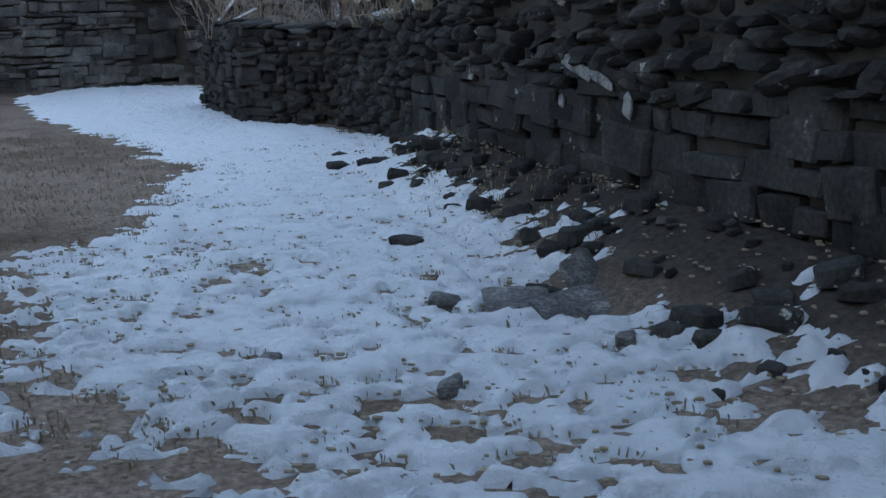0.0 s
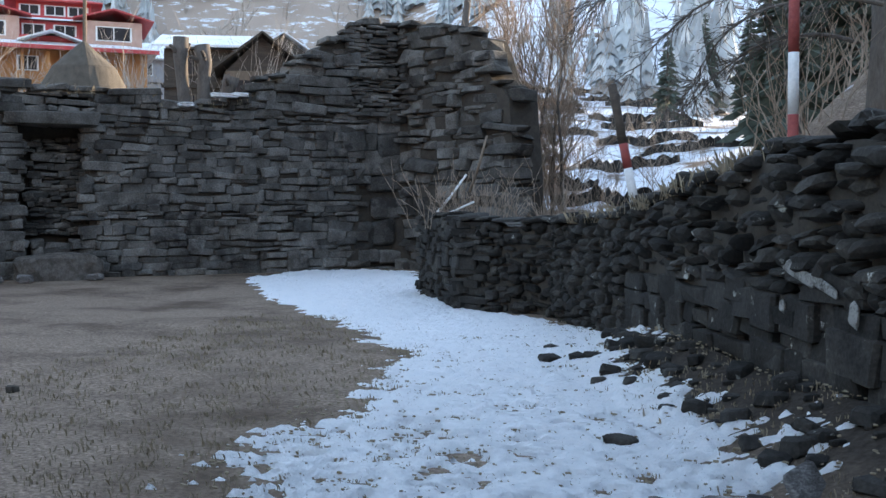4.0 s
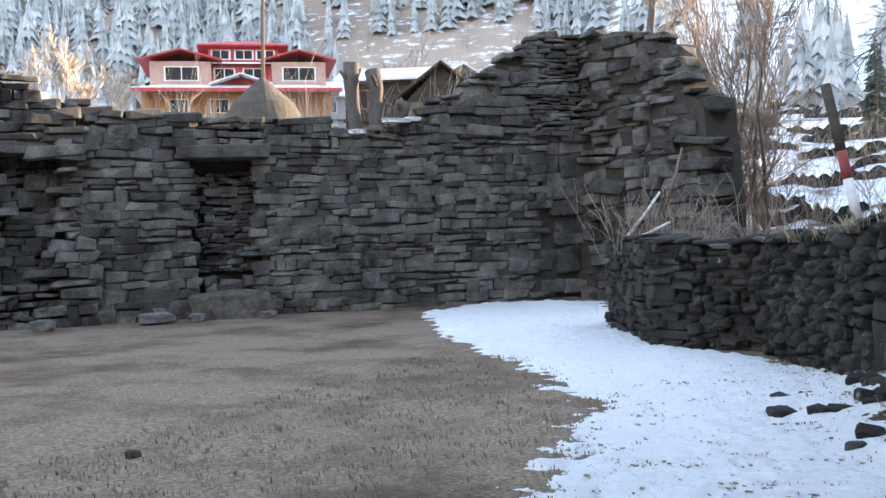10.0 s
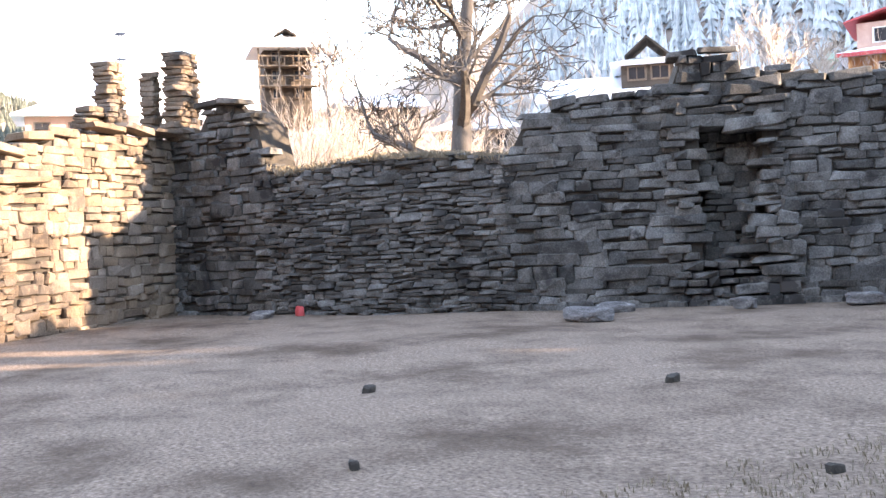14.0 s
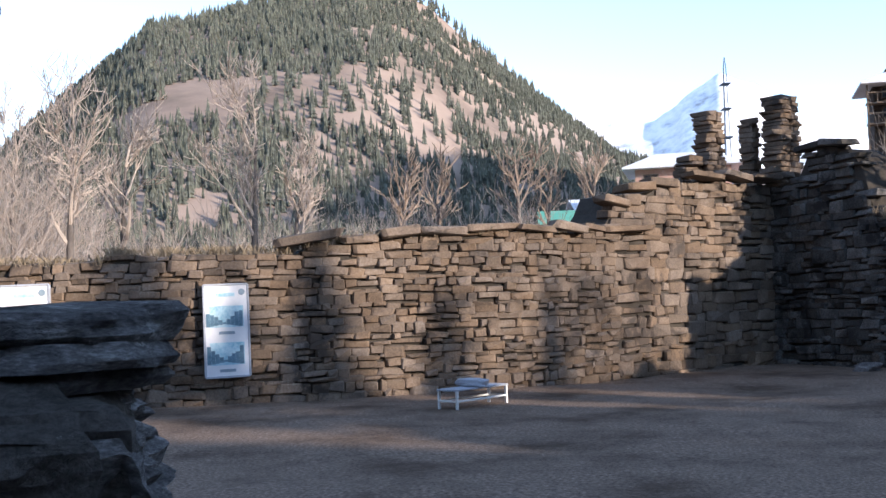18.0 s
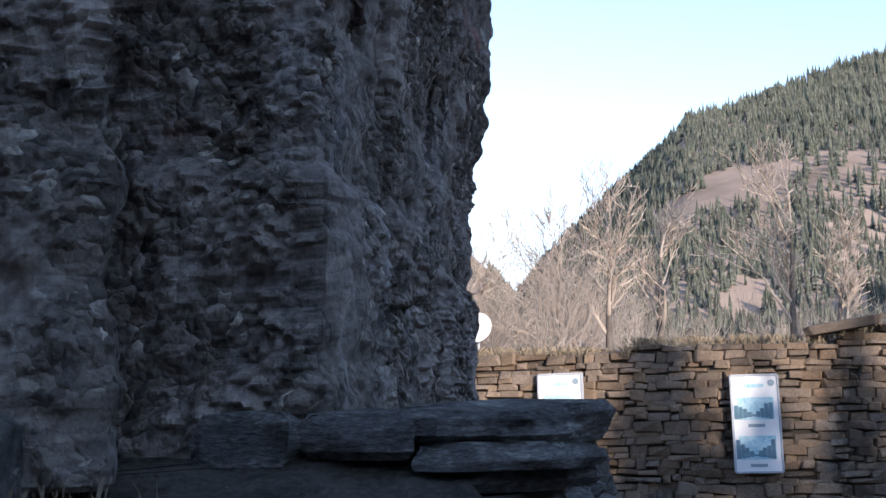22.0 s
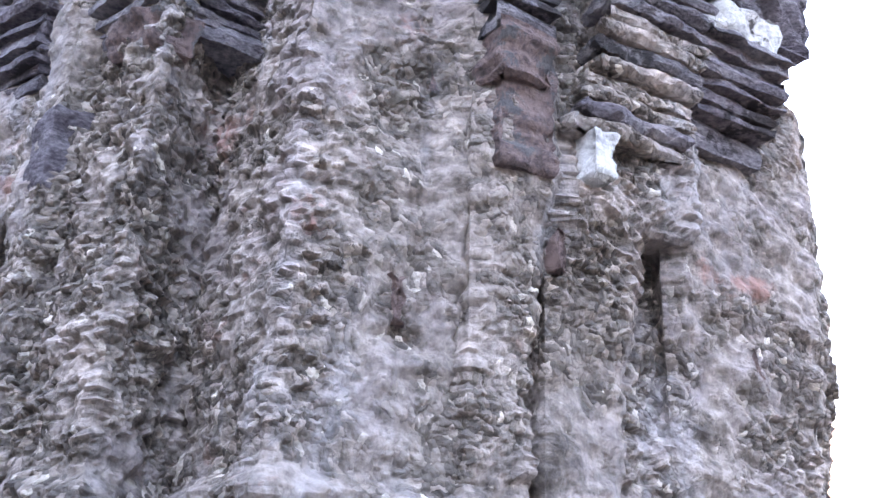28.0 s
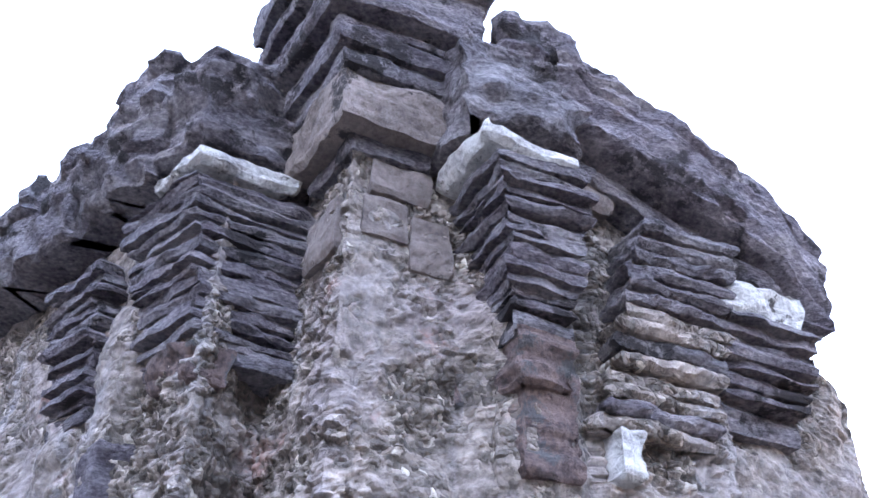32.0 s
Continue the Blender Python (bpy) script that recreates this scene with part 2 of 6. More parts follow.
capital_stone = material("capital_stone", [(0.36, (0.0263, 0.0211, 0.0244)), (0.48, (0.1021, 0.0866, 0.0978)), (0.58, (0.1914, 0.1701, 0.1833)), (0.70, (0.3349, 0.3042, 0.3055))], 3.6, 34, bump=1.0, bump_scale=24, dist=0.05, stretch=(1, 1, 2), vary=0.12, spots=((0.0478, 0.041, 0.0428), 0.55, 3.0))
white_stone = material("pale_stone", [(0.36, (0.14, 0.13, 0.125)), (0.48, (0.42, 0.405, 0.385)), (0.6, (0.62, 0.61, 0.58))], 5, 34, bump=1.0, bump_scale=22, dist=0.04, spots=((0.10, 0.09, 0.085), 0.60, 6.0))
red_stone = material("reddish_stone", [(0.37, (0.03, 0.025, 0.026)), (0.5, (0.12, 0.085, 0.08)), (0.62, (0.22, 0.15, 0.135))], 5, 36, bump=1.0, bump_scale=26, dist=0.05, spots=((0.11, 0.105, 0.105), 0.53, 4.0))
snow_mat = material("old_snow", [(0.33, (0.5, 0.52, 0.55)), (0.41, (0.86, 0.89, 0.92)), (0.56, (0.94, 0.95, 0.97))], 8, 30, rough=0.6, bump=1.0, bump_scale=12, dist=0.12, spots=((0.24, 0.215, 0.19), 0.63, 20.0))
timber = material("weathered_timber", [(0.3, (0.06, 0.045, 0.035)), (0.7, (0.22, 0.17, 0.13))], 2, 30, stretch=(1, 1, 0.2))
timber_dark = material("dark_timber", [(0.3, (0.025, 0.02, 0.018)), (0.7, (0.10, 0.08, 0.065))], 2, 30, stretch=(0.3, 0.3, 3))
orange_timber = material("varnished_orange_timber", [(0.3, (0.30, 0.11, 0.04)), (0.7, (0.52, 0.25, 0.10))], 2, 20, rough=0.6, stretch=(1, 1, 0.2))
red_paint = material("red_paint", [(0.3, (0.42, 0.045, 0.05)), (0.7, (0.55, 0.09, 0.09))], 2, 20, rough=0.55, bump=0.1)
white_paint = material("white_paint", [(0.3, (0.62, 0.62, 0.60)), (0.7, (0.80, 0.80, 0.78))], 3, 30, rough=0.6, bump=0.15)
pink_wall = material("pinkish_plaster", [(0.3, (0.42, 0.24, 0.19)), (0.7, (0.55, 0.36, 0.29))], 2, 30)
grey_plaster = material("grey_plaster", [(0.3, (0.24, 0.24, 0.26)), (0.7, (0.42, 0.42, 0.44))], 2, 30)
roof_snow = material("snowy_tin_roof", [(0.3, (0.52, 0.55, 0.60)), (0.65, (0.84, 0.85, 0.87))], 0.8, 10, rough=0.5, bump=0.2)
blue_tin = material("blue_tin", [(0.3, (0.10, 0.22, 0.42)), (0.7, (0.25, 0.42, 0.66))], 1, 10, rough=0.45, bump=0.1)
green_tin = material("green_tin", [(0.3, (0.06, 0.30, 0.20)), (0.7, (0.14, 0.42, 0.30))], 1, 10, rough=0.45, bump=0.1)
window_dark = material("dark_window", [(0.3, (0.012, 0.012, 0.014)), (0.7, (0.03, 0.03, 0.035))], 2, 10, rough=0.25, bump=0)
bark = material("grey_bark", [(0.3, (0.045, 0.038, 0.034)), (0.7, (0.155, 0.135, 0.12))], 6, 40, stretch=(1, 1, 0.3))
twig = material("bare_twigs", [(0.3, (0.16, 0.115, 0.085)), (0.7, (0.36, 0.28, 0.22))], 3, 30, bump=0)
pale_twig = material("pale_bare_twigs", [(0.3, (0.27, 0.215, 0.18)), (0.7, (0.48, 0.41, 0.35))], 3, 30, bump=0)
needles = material("conifer_needles", [(0.3, (0.0547, 0.0617, 0.0493)), (0.6, (0.103, 0.11, 0.0875)), (0.8, (0.1582, 0.1492, 0.1206))], 0.08, 2.0, bump=0, vary=0.4, island=True)
# distant haze put into the needle colour as a pale blue-grey
hazed_needles = material("hazed_conifer_needles", [(0.3, (0.29, 0.315, 0.325)), (0.6, (0.43, 0.455, 0.46)), (0.8, (0.60, 0.62, 0.62))], 0.08, 2.0, bump=0, vary=0.3, island=True)
dark_needles = material("dark_conifer_needles", [(0.3, (0.0432, 0.063, 0.0528)), (0.7, (0.12, 0.147, 0.12))], 0.6, 8, bump=0)
hay = material("dry_hay", [(0.3, (0.045, 0.037, 0.03)), (0.7, (0.11, 0.094, 0.075))], 4, 60, bump=0.9, bump_scale=30, stretch=(1, 1, 0.4))
grass_mat = material("dry_grass", [(0.3, (0.119, 0.091, 0.0595)), (0.7, (0.294, 0.238, 0.168))], 4, 30, bump=0)
enamel = material("grey_blue_enamel", [(0.3, (0.28, 0.31, 0.36)), (0.7, (0.46, 0.49, 0.54))], 3, 30, rough=0.5, bump=0.1)
band_red = material("faded_red_band", [(0.3, (0.17, 0.03, 0.03)), (0.7, (0.32, 0.07, 0.06))], 4, 30, rough=0.6)
band_white = material("chalky_white_band", [(0.3, (0.5, 0.5, 0.5)), (0.7, (0.74, 0.74, 0.73))], 4, 30, rough=0.7)
panel_white = material("printed_panel_white", [(0.3, (0.70, 0.71, 0.73)), (0.7, (0.80, 0.81, 0.82))], 2, 20, rough=0.5, bump=0.03)
print_blue = material("printed_pale_blue", [(0.35, (0.22, 0.50, 0.62)), (0.65, (0.55, 0.74, 0.80))], 5, 20, rough=0.5, bump=0)
print_dark = material("printed_slate_blue", [(0.35, (0.06, 0.13, 0.19)), (0.65, (0.16, 0.28, 0.36))], 7, 20, rough=0.5, bump=0)
print_ink = material("printed_grey_ink", [(0.35, (0.18, 0.25, 0.30)), (0.65, (0.28, 0.36, 0.42))], 7, 20, rough=0.5, bump=0)


def terrain_material():
    """Dry courtyard turf near the middle, brown hillsides, and snow lying on the slope beyond the east wall."""
    m = bpy.data.materials.new("ground")
    m.use_nodes = True
    n, l = m.node_tree.nodes, m.node_tree.links
    bsdf = n["Principled BSDF"]
    bsdf.inputs["Roughness"].default_value = 0.95
    bsdf.inputs["Specular IOR Level"].default_value = 0.1
    geo = n.new("ShaderNodeNewGeometry")

    def noise_tex(scale, stretch=None, detail=7):
        t = n.new("ShaderNodeTexNoise")
        t.inputs["Scale"].default_value, t.inputs["Detail"].default_value, t.inputs["Roughness"].default_value = scale, detail, 0.65
        if stretch:
            mp = n.new("ShaderNodeMapping")
            mp.inputs["Scale"].default_value = stretch
            l.new(geo.outputs["Position"], mp.inputs["Vector"])
            l.new(mp.outputs[0], t.inputs["Vector"])
        else:
            l.new(geo.outputs["Position"], t.inputs["Vector"])
        return t.outputs["Fac"]

    def ramp(src, stops):
        r = n.new("ShaderNodeValToRGB")
        el = r.color_ramp.elements
        while len(el) < len(stops):
            el.new(0.5)
        for e, (p, c) in zip(el, stops):
            e.position, e.color = p, (*c, 1)
        l.new(src, r.inputs[0])
        return r.outputs[0]

    def mixed(f, a, b):
        x = n.new("ShaderNodeMixRGB")
        l.new(f, x.inputs[0])
        l.new(a, x.inputs[1])
        l.new(b, x.inputs[2])
        return x.outputs[0]

    turf = ramp(noise_tex(26), [(0.32, (0.095, 0.066, 0.049)), (0.5, (0.212, 0.155, 0.118)), (0.68, (0.36, 0.27, 0.21))])
    bare = ramp(noise_tex(14), [(0.3, (0.054, 0.037, 0.027)), (0.7, (0.13, 0.09, 0.0648))])
    near = mixed(ramp(noise_tex(0.55), [(0.46, (0, 0, 0)), (0.66, (1, 1, 1))]), turf, bare)
    far_a = ramp(noise_tex(0.02), [(0.3, (0.1568, 0.1231, 0.102)), (0.5, (0.3038, 0.2301, 0.186)), (0.7, (0.4116, 0.321, 0.264))])
    at_snow = n.new("ShaderNodeAttribute")
    at_snow.attribute_name = "snow"
    at_far = n.new("ShaderNodeAttribute")
    at_far.attribute_name = "far"
    snow = ramp(noise_tex(0.35), [(0.3, (0.60, 0.64, 0.70)), (0.7, (0.85, 0.87, 0.90))])
    patch = n.new("ShaderNodeMath")
    patch.operation = "ADD"
    l.new(noise_tex(0.4, (1, 1, 3)), patch.inputs[0])
    l.new(at_snow.outputs["Fac"], patch.inputs[1])
    at_soil = n.new("ShaderNodeAttribute")
    at_soil.attribute_name = "soil"
    soil = ramp(noise_tex(20), [(0.3, (0.022, 0.018, 0.015)), (0.7, (0.07, 0.056, 0.046))])
    near = mixed(at_soil.outputs["Fac"], near, soil)
    col = mixed(at_far.outputs["Fac"], near, far_a)
    col = mixed(ramp(patch.outputs[0], [(0.92, (0, 0, 0)), (1.0, (1, 1, 1))]), col, snow)
    l.new(col, bsdf.inputs["Base Color"])
    bp = n.new("ShaderNodeBump")
    bp.inputs["Strength"].default_value, bp.inputs["Distance"].default_value = 0.8, 0.03
    l.new(noise_tex(18), bp.inputs["Height"])
    l.new(bp.outputs[0], bsdf.inputs["Normal"])
    return m


ground_mat = terrain_material()


# ---- helpers for meshes ----
def mesh_of(name, verts, faces, mat, smooth=False):
    me = bpy.data.meshes.new(name)
    me.from_pydata([tuple(v) for v in verts], [], faces)
    me.materials.append(mat)
    if smooth:
        me.polygons.foreach_set("use_smooth", [True] * len(me.polygons))
    me.update()
    return me


def part(name, data, parent=None, label="", m=None):
    """Links a mesh as one object, under a thing or a part if given."""
    ob = new(name, data)
    if parent is not None:
        ob.parent = parent
    if m is not None:
        ob.matrix_basis = m
    if label:
        ob["label"] = label
    return ob


def empty(name, m=None, **tags):
    ob = new(name)
    ob.empty_display_size = 0.2
    if m is not None:
        ob.matrix_basis = m
    return tagged(ob, **tags)


def box_data(x0, y0, z0, x1, y1, z1):
    v = [(x0, y0, z0), (x1, y0, z0), (x1, y1, z0), (x0, y1, z0), (x0, y0, z1), (x1, y0, z1), (x1, y1, z1), (x0, y1, z1)]
    f = [(0, 3, 2, 1), (4, 5, 6, 7), (0, 1, 5, 4), (1, 2, 6, 5), (2, 3, 7, 6), (3, 0, 4, 7)]
    return v, f


def box(name, dims, mat, parent=None, label="", m=None, bevel=0.01):
    """A box x0, y0, z0, x1, y1, z1 with softened edges."""
    v, f = box_data(*dims)
    bm = bmesh.new()
    vs = [bm.verts.new(p) for p in v]
    for q in f:
        bm.faces.new([vs[i] for i in q])
    if bevel:
        bmesh.ops.bevel(bm, geom=bm.edges[:], offset=bevel, segments=1, affect="EDGES")
    me = bpy.data.meshes.new(name)
    bm.to_mesh(me)
    bm.free()
    me.materials.append(mat)
    return part(name, me, parent, label, m)


def stone_template(seed, chop=0.20, jitter=0.17):
    """An uneven block of unit size with worn edges: 24 corners, 26 faces."""
    r = random.Random(seed)
    ico, faces = [], []
    key = {}
    for sx in (-1, 1):
        for sy in (-1, 1):
            for sz in (-1, 1):
                c = [sx * 0.5 * (1 + r.uniform(-jitter, jitter)), sy * 0.5 * (1 + r.uniform(-jitter, jitter)), sz * 0.5 * (1 + r.uniform(-jitter, jitter) * 1.6)]
                for ax in range(3):
                    k = chop * r.uniform(0.6, 1.5)
                    p = [c[i] * (1 - (k if i != ax else 0)) for i in range(3)]
                    key[(sx, sy, sz, ax)] = len(ico)
                    ico.append(p)
    bm = bmesh.new()
    vs = [bm.verts.new(p) for p in ico]
    bmesh.ops.convex_hull(bm, input=vs)
    bmesh.ops.triangulate(bm, faces=bm.faces[:])
    bm.verts.index_update()
    v = np.array([tuple(x.co) for x in bm.verts])
    f = np.array([[x.index for x in q.verts] for q in bm.faces])
    bm.free()
    return v, f


TEMPLATES = [stone_template(s) for s in range(14)]
ROUND = [stone_template(40 + s, 0.34, 0.16) for s in range(8)]
SQUARE = [stone_template(80 + s, 0.11, 0.10) for s in range(10)]


def cobble_template(seed):
    """A water-worn stone of unit size."""
    bm = bmesh.new()
    bmesh.ops.create_icosphere(bm, subdivisions=2, radius=0.5)
    for v in bm.verts:
        p = v.co.copy()
        q = Vector([math.copysign(abs(2 * a) ** 0.7, a) for a in p]) * 0.52
        v.co = q * (1 + 0.30 * noise.noise(p * 2.2 + Vector((seed * 3.7, 1.1, 5.3))))
    bmesh.ops.triangulate(bm, faces=bm.faces[:])
    bm.verts.index_update()
    out = np.array([tuple(x.co) for x in bm.verts]), np.array([[x.index for x in q.verts] for q in bm.faces])
    bm.free()
    return out


COBBLES = [cobble_template(s) for s in range(9)]


def stone_meshes(name, mat, kinds):
    return [mesh_of(name, v, f.tolist(), mat) for v, f in kinds]


def stone_set(parent, name, stones, mat_piece, mat_joined, near, kinds=TEMPLATES, label=""):
    """Stones are (matrix, nearness); the first 300 by nearness are parts of their own, the rest one joined part."""
    stones = sorted(stones, key=lambda s: s[1])
    shapes = stone_meshes(name, mat_piece, kinds)
    for i, (m, _) in enumerate(stones[:near]):
        part(name, shapes[i % len(shapes)], parent, "", m)
    rest = stones[near:]
    if rest:
        vs, fs, base = [], [], 0
        for i, (m, _) in enumerate(rest):
            v, f = kinds[(i * 5 + 3) % len(kinds)]
            a = np.array(m)
            vs.append(v @ a[:3, :3].T + a[:3, 3])
            fs.append(f + base)
            base += len(v)
        me = mesh_of("stonework", np.concatenate(vs), np.concatenate(fs).tolist(), mat_joined)
        ob = part("stonework", me, parent, label)
        ob["kind"] = "stuff"


def along(poly, s):
    """Place and direction at s metres along a line of points."""
    for a, b in zip(poly[:-1], poly[1:]):
        d = Vector(b) - Vector(a)
        if s <= d.length or b == poly[-1]:
            u = d.normalized()
            return Vector(a) + u * s, u
        s -= d.length


def length_of(poly):
    return sum((Vector(b) - Vector(a)).length for a, b in zip(poly[:-1], poly[1:]))


def interp(table, x):
    return float(np.interp(x, [t[0] for t in table], [t[1] for t in table]))


# ---- the plan ----
BACK = [(-3.57, 24.37), (-7.1, 26.8), (-14.2, 20.3), (-18.3, 14.2), (-22.5, 10.6), (-26.0, 8.6)]
LEFT = [(-26.0, 8.6), (-20.47, 2.30), (-18.47, -2.83), (-16.49, -13.65)]
RIGHT = [(-4.6, 19.0), (-3.1, 15.7), (-1.6, 15.2), (-0.2, 11.5), (1.3, 7.3), (2.7, 4.0), (4.3, 1.0), (5.0, -5.0)]
COURT = [(5.0, -5.0), (4.3, 1.0), (2.7, 4.0), (1.3, 7.3), (-0.2, 11.5), (-1.6, 15.2), (-3.1, 15.7), (-4.6, 19.0), (-3.9, 24.6), (-7.1, 26.8), (-14.2, 20.3), (-18.3, 14.2), (-22.5, 10.6), (-26.0, 8.6), (-20.47, 2.30), (-18.47, -2.83), (-16.49, -13.65), (-8.0, -18.0), (3.0, -15.0)]
S0 = (Vector(BACK[1]) - Vector(BACK[0])).length


def outside(x, y):
    """Signed distance to the courtyard's line, positive outside."""
    P = np.array(COURT)
    Q = np.roll(P, -1, 0)
    d = np.full(np.shape(x), 1e9)
    inside = np.zeros(np.shape(x), bool)
    for (ax, ay), (bx, by) in zip(P, Q):
        ux, uy = bx - ax, by - ay
        t = np.clip(((x - ax) * ux + (y - ay) * uy) / (ux * ux + uy * uy), 0, 1)
        d = np.minimum(d, np.hypot(x - ax - t * ux, y - ay - t * uy))
        cross = ((ay > y) != (by > y)) & (x < (bx - ax) * (y - ay) / (by - ay + 1e-12) + ax)
        inside ^= cross
    return np.where(inside, -d, d)


def value_noise(x, y, scale, seed=0):
    """Smooth noise of about -1 to 1 on arrays."""
    x, y = np.asarray(x) / scale + seed * 17.3, np.asarray(y) / scale - seed * 9.1
    xi, yi = np.floor(x).astype(int), np.floor(y).astype(int)
    fx, fy = x - xi, y - yi
    fx, fy = fx * fx * (3 - 2 * fx), fy * fy * (3 - 2 * fy)

    def h(a, b):
        k = (a * 374761393 + b * 668265263 + seed * 1274126177) & 0x7FFFFFFF
        k = ((k ^ (k >> 13)) * 1103515245) & 0x7FFFFFFF
        return ((k ^ (k >> 16)) % 10007) / 5003.5 - 1

    return (h(xi, yi) * (1 - fx) + h(xi + 1, yi) * fx) * (1 - fy) + (h(xi, yi + 1) * (1 - fx) + h(xi + 1, yi + 1) * fx) * fy


def fractal(x, y, scale, octaves=4, seed=0):
    return sum(value_noise(x, y, scale / 2**o, seed + o) / 2**o for o in range(octaves)) / 1.6


# elevation in degrees of the skyline by heading (degrees to the left of +y), with its distance
RIDGE = [(-180, 20, 300), (-120, 22, 260), (-60, 6, 300), (-24, 5, 300), (-12, 14, 240), (0, 23, 230), (20, 24, 230), (40, 21, 240), (50, 16, 260), (57, 11, 300), (64, 7.5, 600), (77.5, 6.5, 600), (82.5, 7.8, 560), (89, 13.2, 520), (92.5, 16.2, 500), (96.4, 17.9, 480), (100.4, 17.3, 460), (107.7, 15.4, 440), (114.7, 9, 440), (117.4, 6, 440), (119, 7.6, 480), (120.5, 8.8, 500), (123.5, 11, 500), (126.5, 12.8, 500), (128.6, 13.7, 500), (131.6, 15, 500), (149.6, 16, 420), (180, 20, 300)]


def height(x, y, flat=False):
    """The ground's height: level turf inside the walls, a bank behind them, hills round about."""
    x, y = np.asarray(x, float), np.asarray(y, float)
    d = outside(x, y)
    r = np.hypot(x, y)
    yaw = np.degrees(np.arctan2(-x, y))
    el = np.interp(yaw, [a for a, _, _ in RIDGE], [b for _, b, _ in RIDGE])
    far = np.interp(yaw, [a for a, _, _ in RIDGE], [c for _, _, c in RIDGE])
    # the shelf just behind the walls
    # 15 m at -70 to -25: unseen hill added to block the low sun
    shelf = np.interp(yaw, [-180, -70, -25, -12, -6, 2, 9, 14, 30, 50, 58, 66, 75, 95, 110, 180], [6, 15.0, 15.0, 4.0, 1.9, 0.9, 1.2, 3.0, 3.3, 2.6, 2.4, 2.6, 2.3, 2.3, 2.3, 3])
    reach = np.interp(yaw, [-180, -70, -25, -13, -8, 180], [16.0, 16.0, 15.0, 7.0, 3.0, 1.1])
    step = np.clip((d - 0.25) / reach, 0, 1)
    step = step * step * (3 - 2 * step)
    tt = np.clip((d - 3) / np.maximum(far - 25, 50), 0, 1)
    top = 1.6 + far * np.tan(np.radians(el))
    mid = np.interp(yaw, [-180, -60, -15, 0, 10, 30, 50, 76, 89, 119, 180], [0.35, 0.35, 0.30, 0.30, 0.34, 0.42, 0.5, 0.6, 0.12, 0.12, 0.35])
    curve = np.where(tt < 0.35, mid * 0.5 * tt / 0.35, mid * 0.5 + (1 - mid * 0.5) * np.clip((tt - 0.35) / 0.65, 0, 1) ** 1.0)
    vil = np.interp(yaw, [9, 15, 58, 64], [0, 1, 1, 0])
    curve = curve * (1 - vil) + vil * np.interp(tt, [0, 0.17, 0.33, 0.5, 1.0], [0, 0.03, 0.075, 0.17, 1.0])
    beyond = np.clip((r - far) / 500, 0, 1)
    hill = (top - shelf) * curve * (1 - 0.6 * beyond)
    z = shelf * step + np.where(d > 0.25, hill, 0)
    rough = np.clip((d - 3) / 60, 0, 1)
    z = z + rough * (fractal(x, y, 90, 4, 3) * 5.0 * np.clip(tt * 3, 0.1, 1)) * np.clip((far - r) / 60 + 1, 0, 1)
    z = z + fractal(x, y, 2.6, 3, 8) * 0.05 * np.clip(1 - d / 30, 0, 1)
    # rubble apron along the foot of the east wall
    apron = np.clip(1 - np.abs(d + 0.1) / 1.0, 0, 1) * np.clip((x + 1.2) / 1.5, 0, 1) * np.clip((13.5 - y) / 3, 0, 1) * (d < 0.4)
    z = z + apron * 0.42
    return z


def build_ground():
    radii = np.concatenate([np.arange(0.0, 31, 0.28), np.geomspace(31.5, 2600, 75)])
    n = 540
    ang = np.linspace(0, 2 * np.pi, n, endpoint=False)
    R, A = np.meshgrid(radii[1:], ang, indexing="ij")
    X, Y = -np.sin(A) * R, np.cos(A) * R
    Z = height(X, Y)
    d = outside(X, Y)
    yaw = np.degrees(np.arctan2(-X, Y))
    verts = np.concatenate([[[0, 0, float(height(0.0, 0.0))]], np.stack([X, Y, Z], -1).reshape(-1, 3)])
    faces = [(0, 1 + k, 1 + (k + 1) % n) for k in range(n)]
    rows = len(radii) - 1
    for i in range(rows - 1):
        for k in range(n):
            a, b = 1 + i * n + k, 1 + i * n + (k + 1) % n
            faces.append((a, a + n, b + n, b))
    me = mesh_of("ground", verts, faces, ground_mat, True)
    snow = np.interp(yaw, [-180, -30, -14, -4, 4, 9, 16, 40, 60, 63, 85.5, 88.5, 180], [0.0, 0.0, 0.34, 0.50, 0.54, 0.52, 0.38, 0.34, 0.28, 0.3, 0.3, 0.0, 0.0]) * np.clip((d - 2) / 4, 0, 1)
    soil = np.clip(1.25 - np.abs(d + 0.3) / 0.9, 0, 1) * np.clip((X + 1.6) / 1.2, 0, 1) * np.clip((14 - Y) / 3, 0, 1)
    for nm, arr in (("snow", snow), ("soil", soil), ("far", np.clip((d - 6) / 40, 0, 1))):
        at = me.attributes.new(nm, "FLOAT", "POINT")
        at.data.foreach_set("value", np.concatenate([[0.0], arr.reshape(-1)]).astype(np.float32))
    tagged(new("ground", me), "level brown courtyard turf rising to wooded hillsides", "ground", kind="structure")


build_ground()


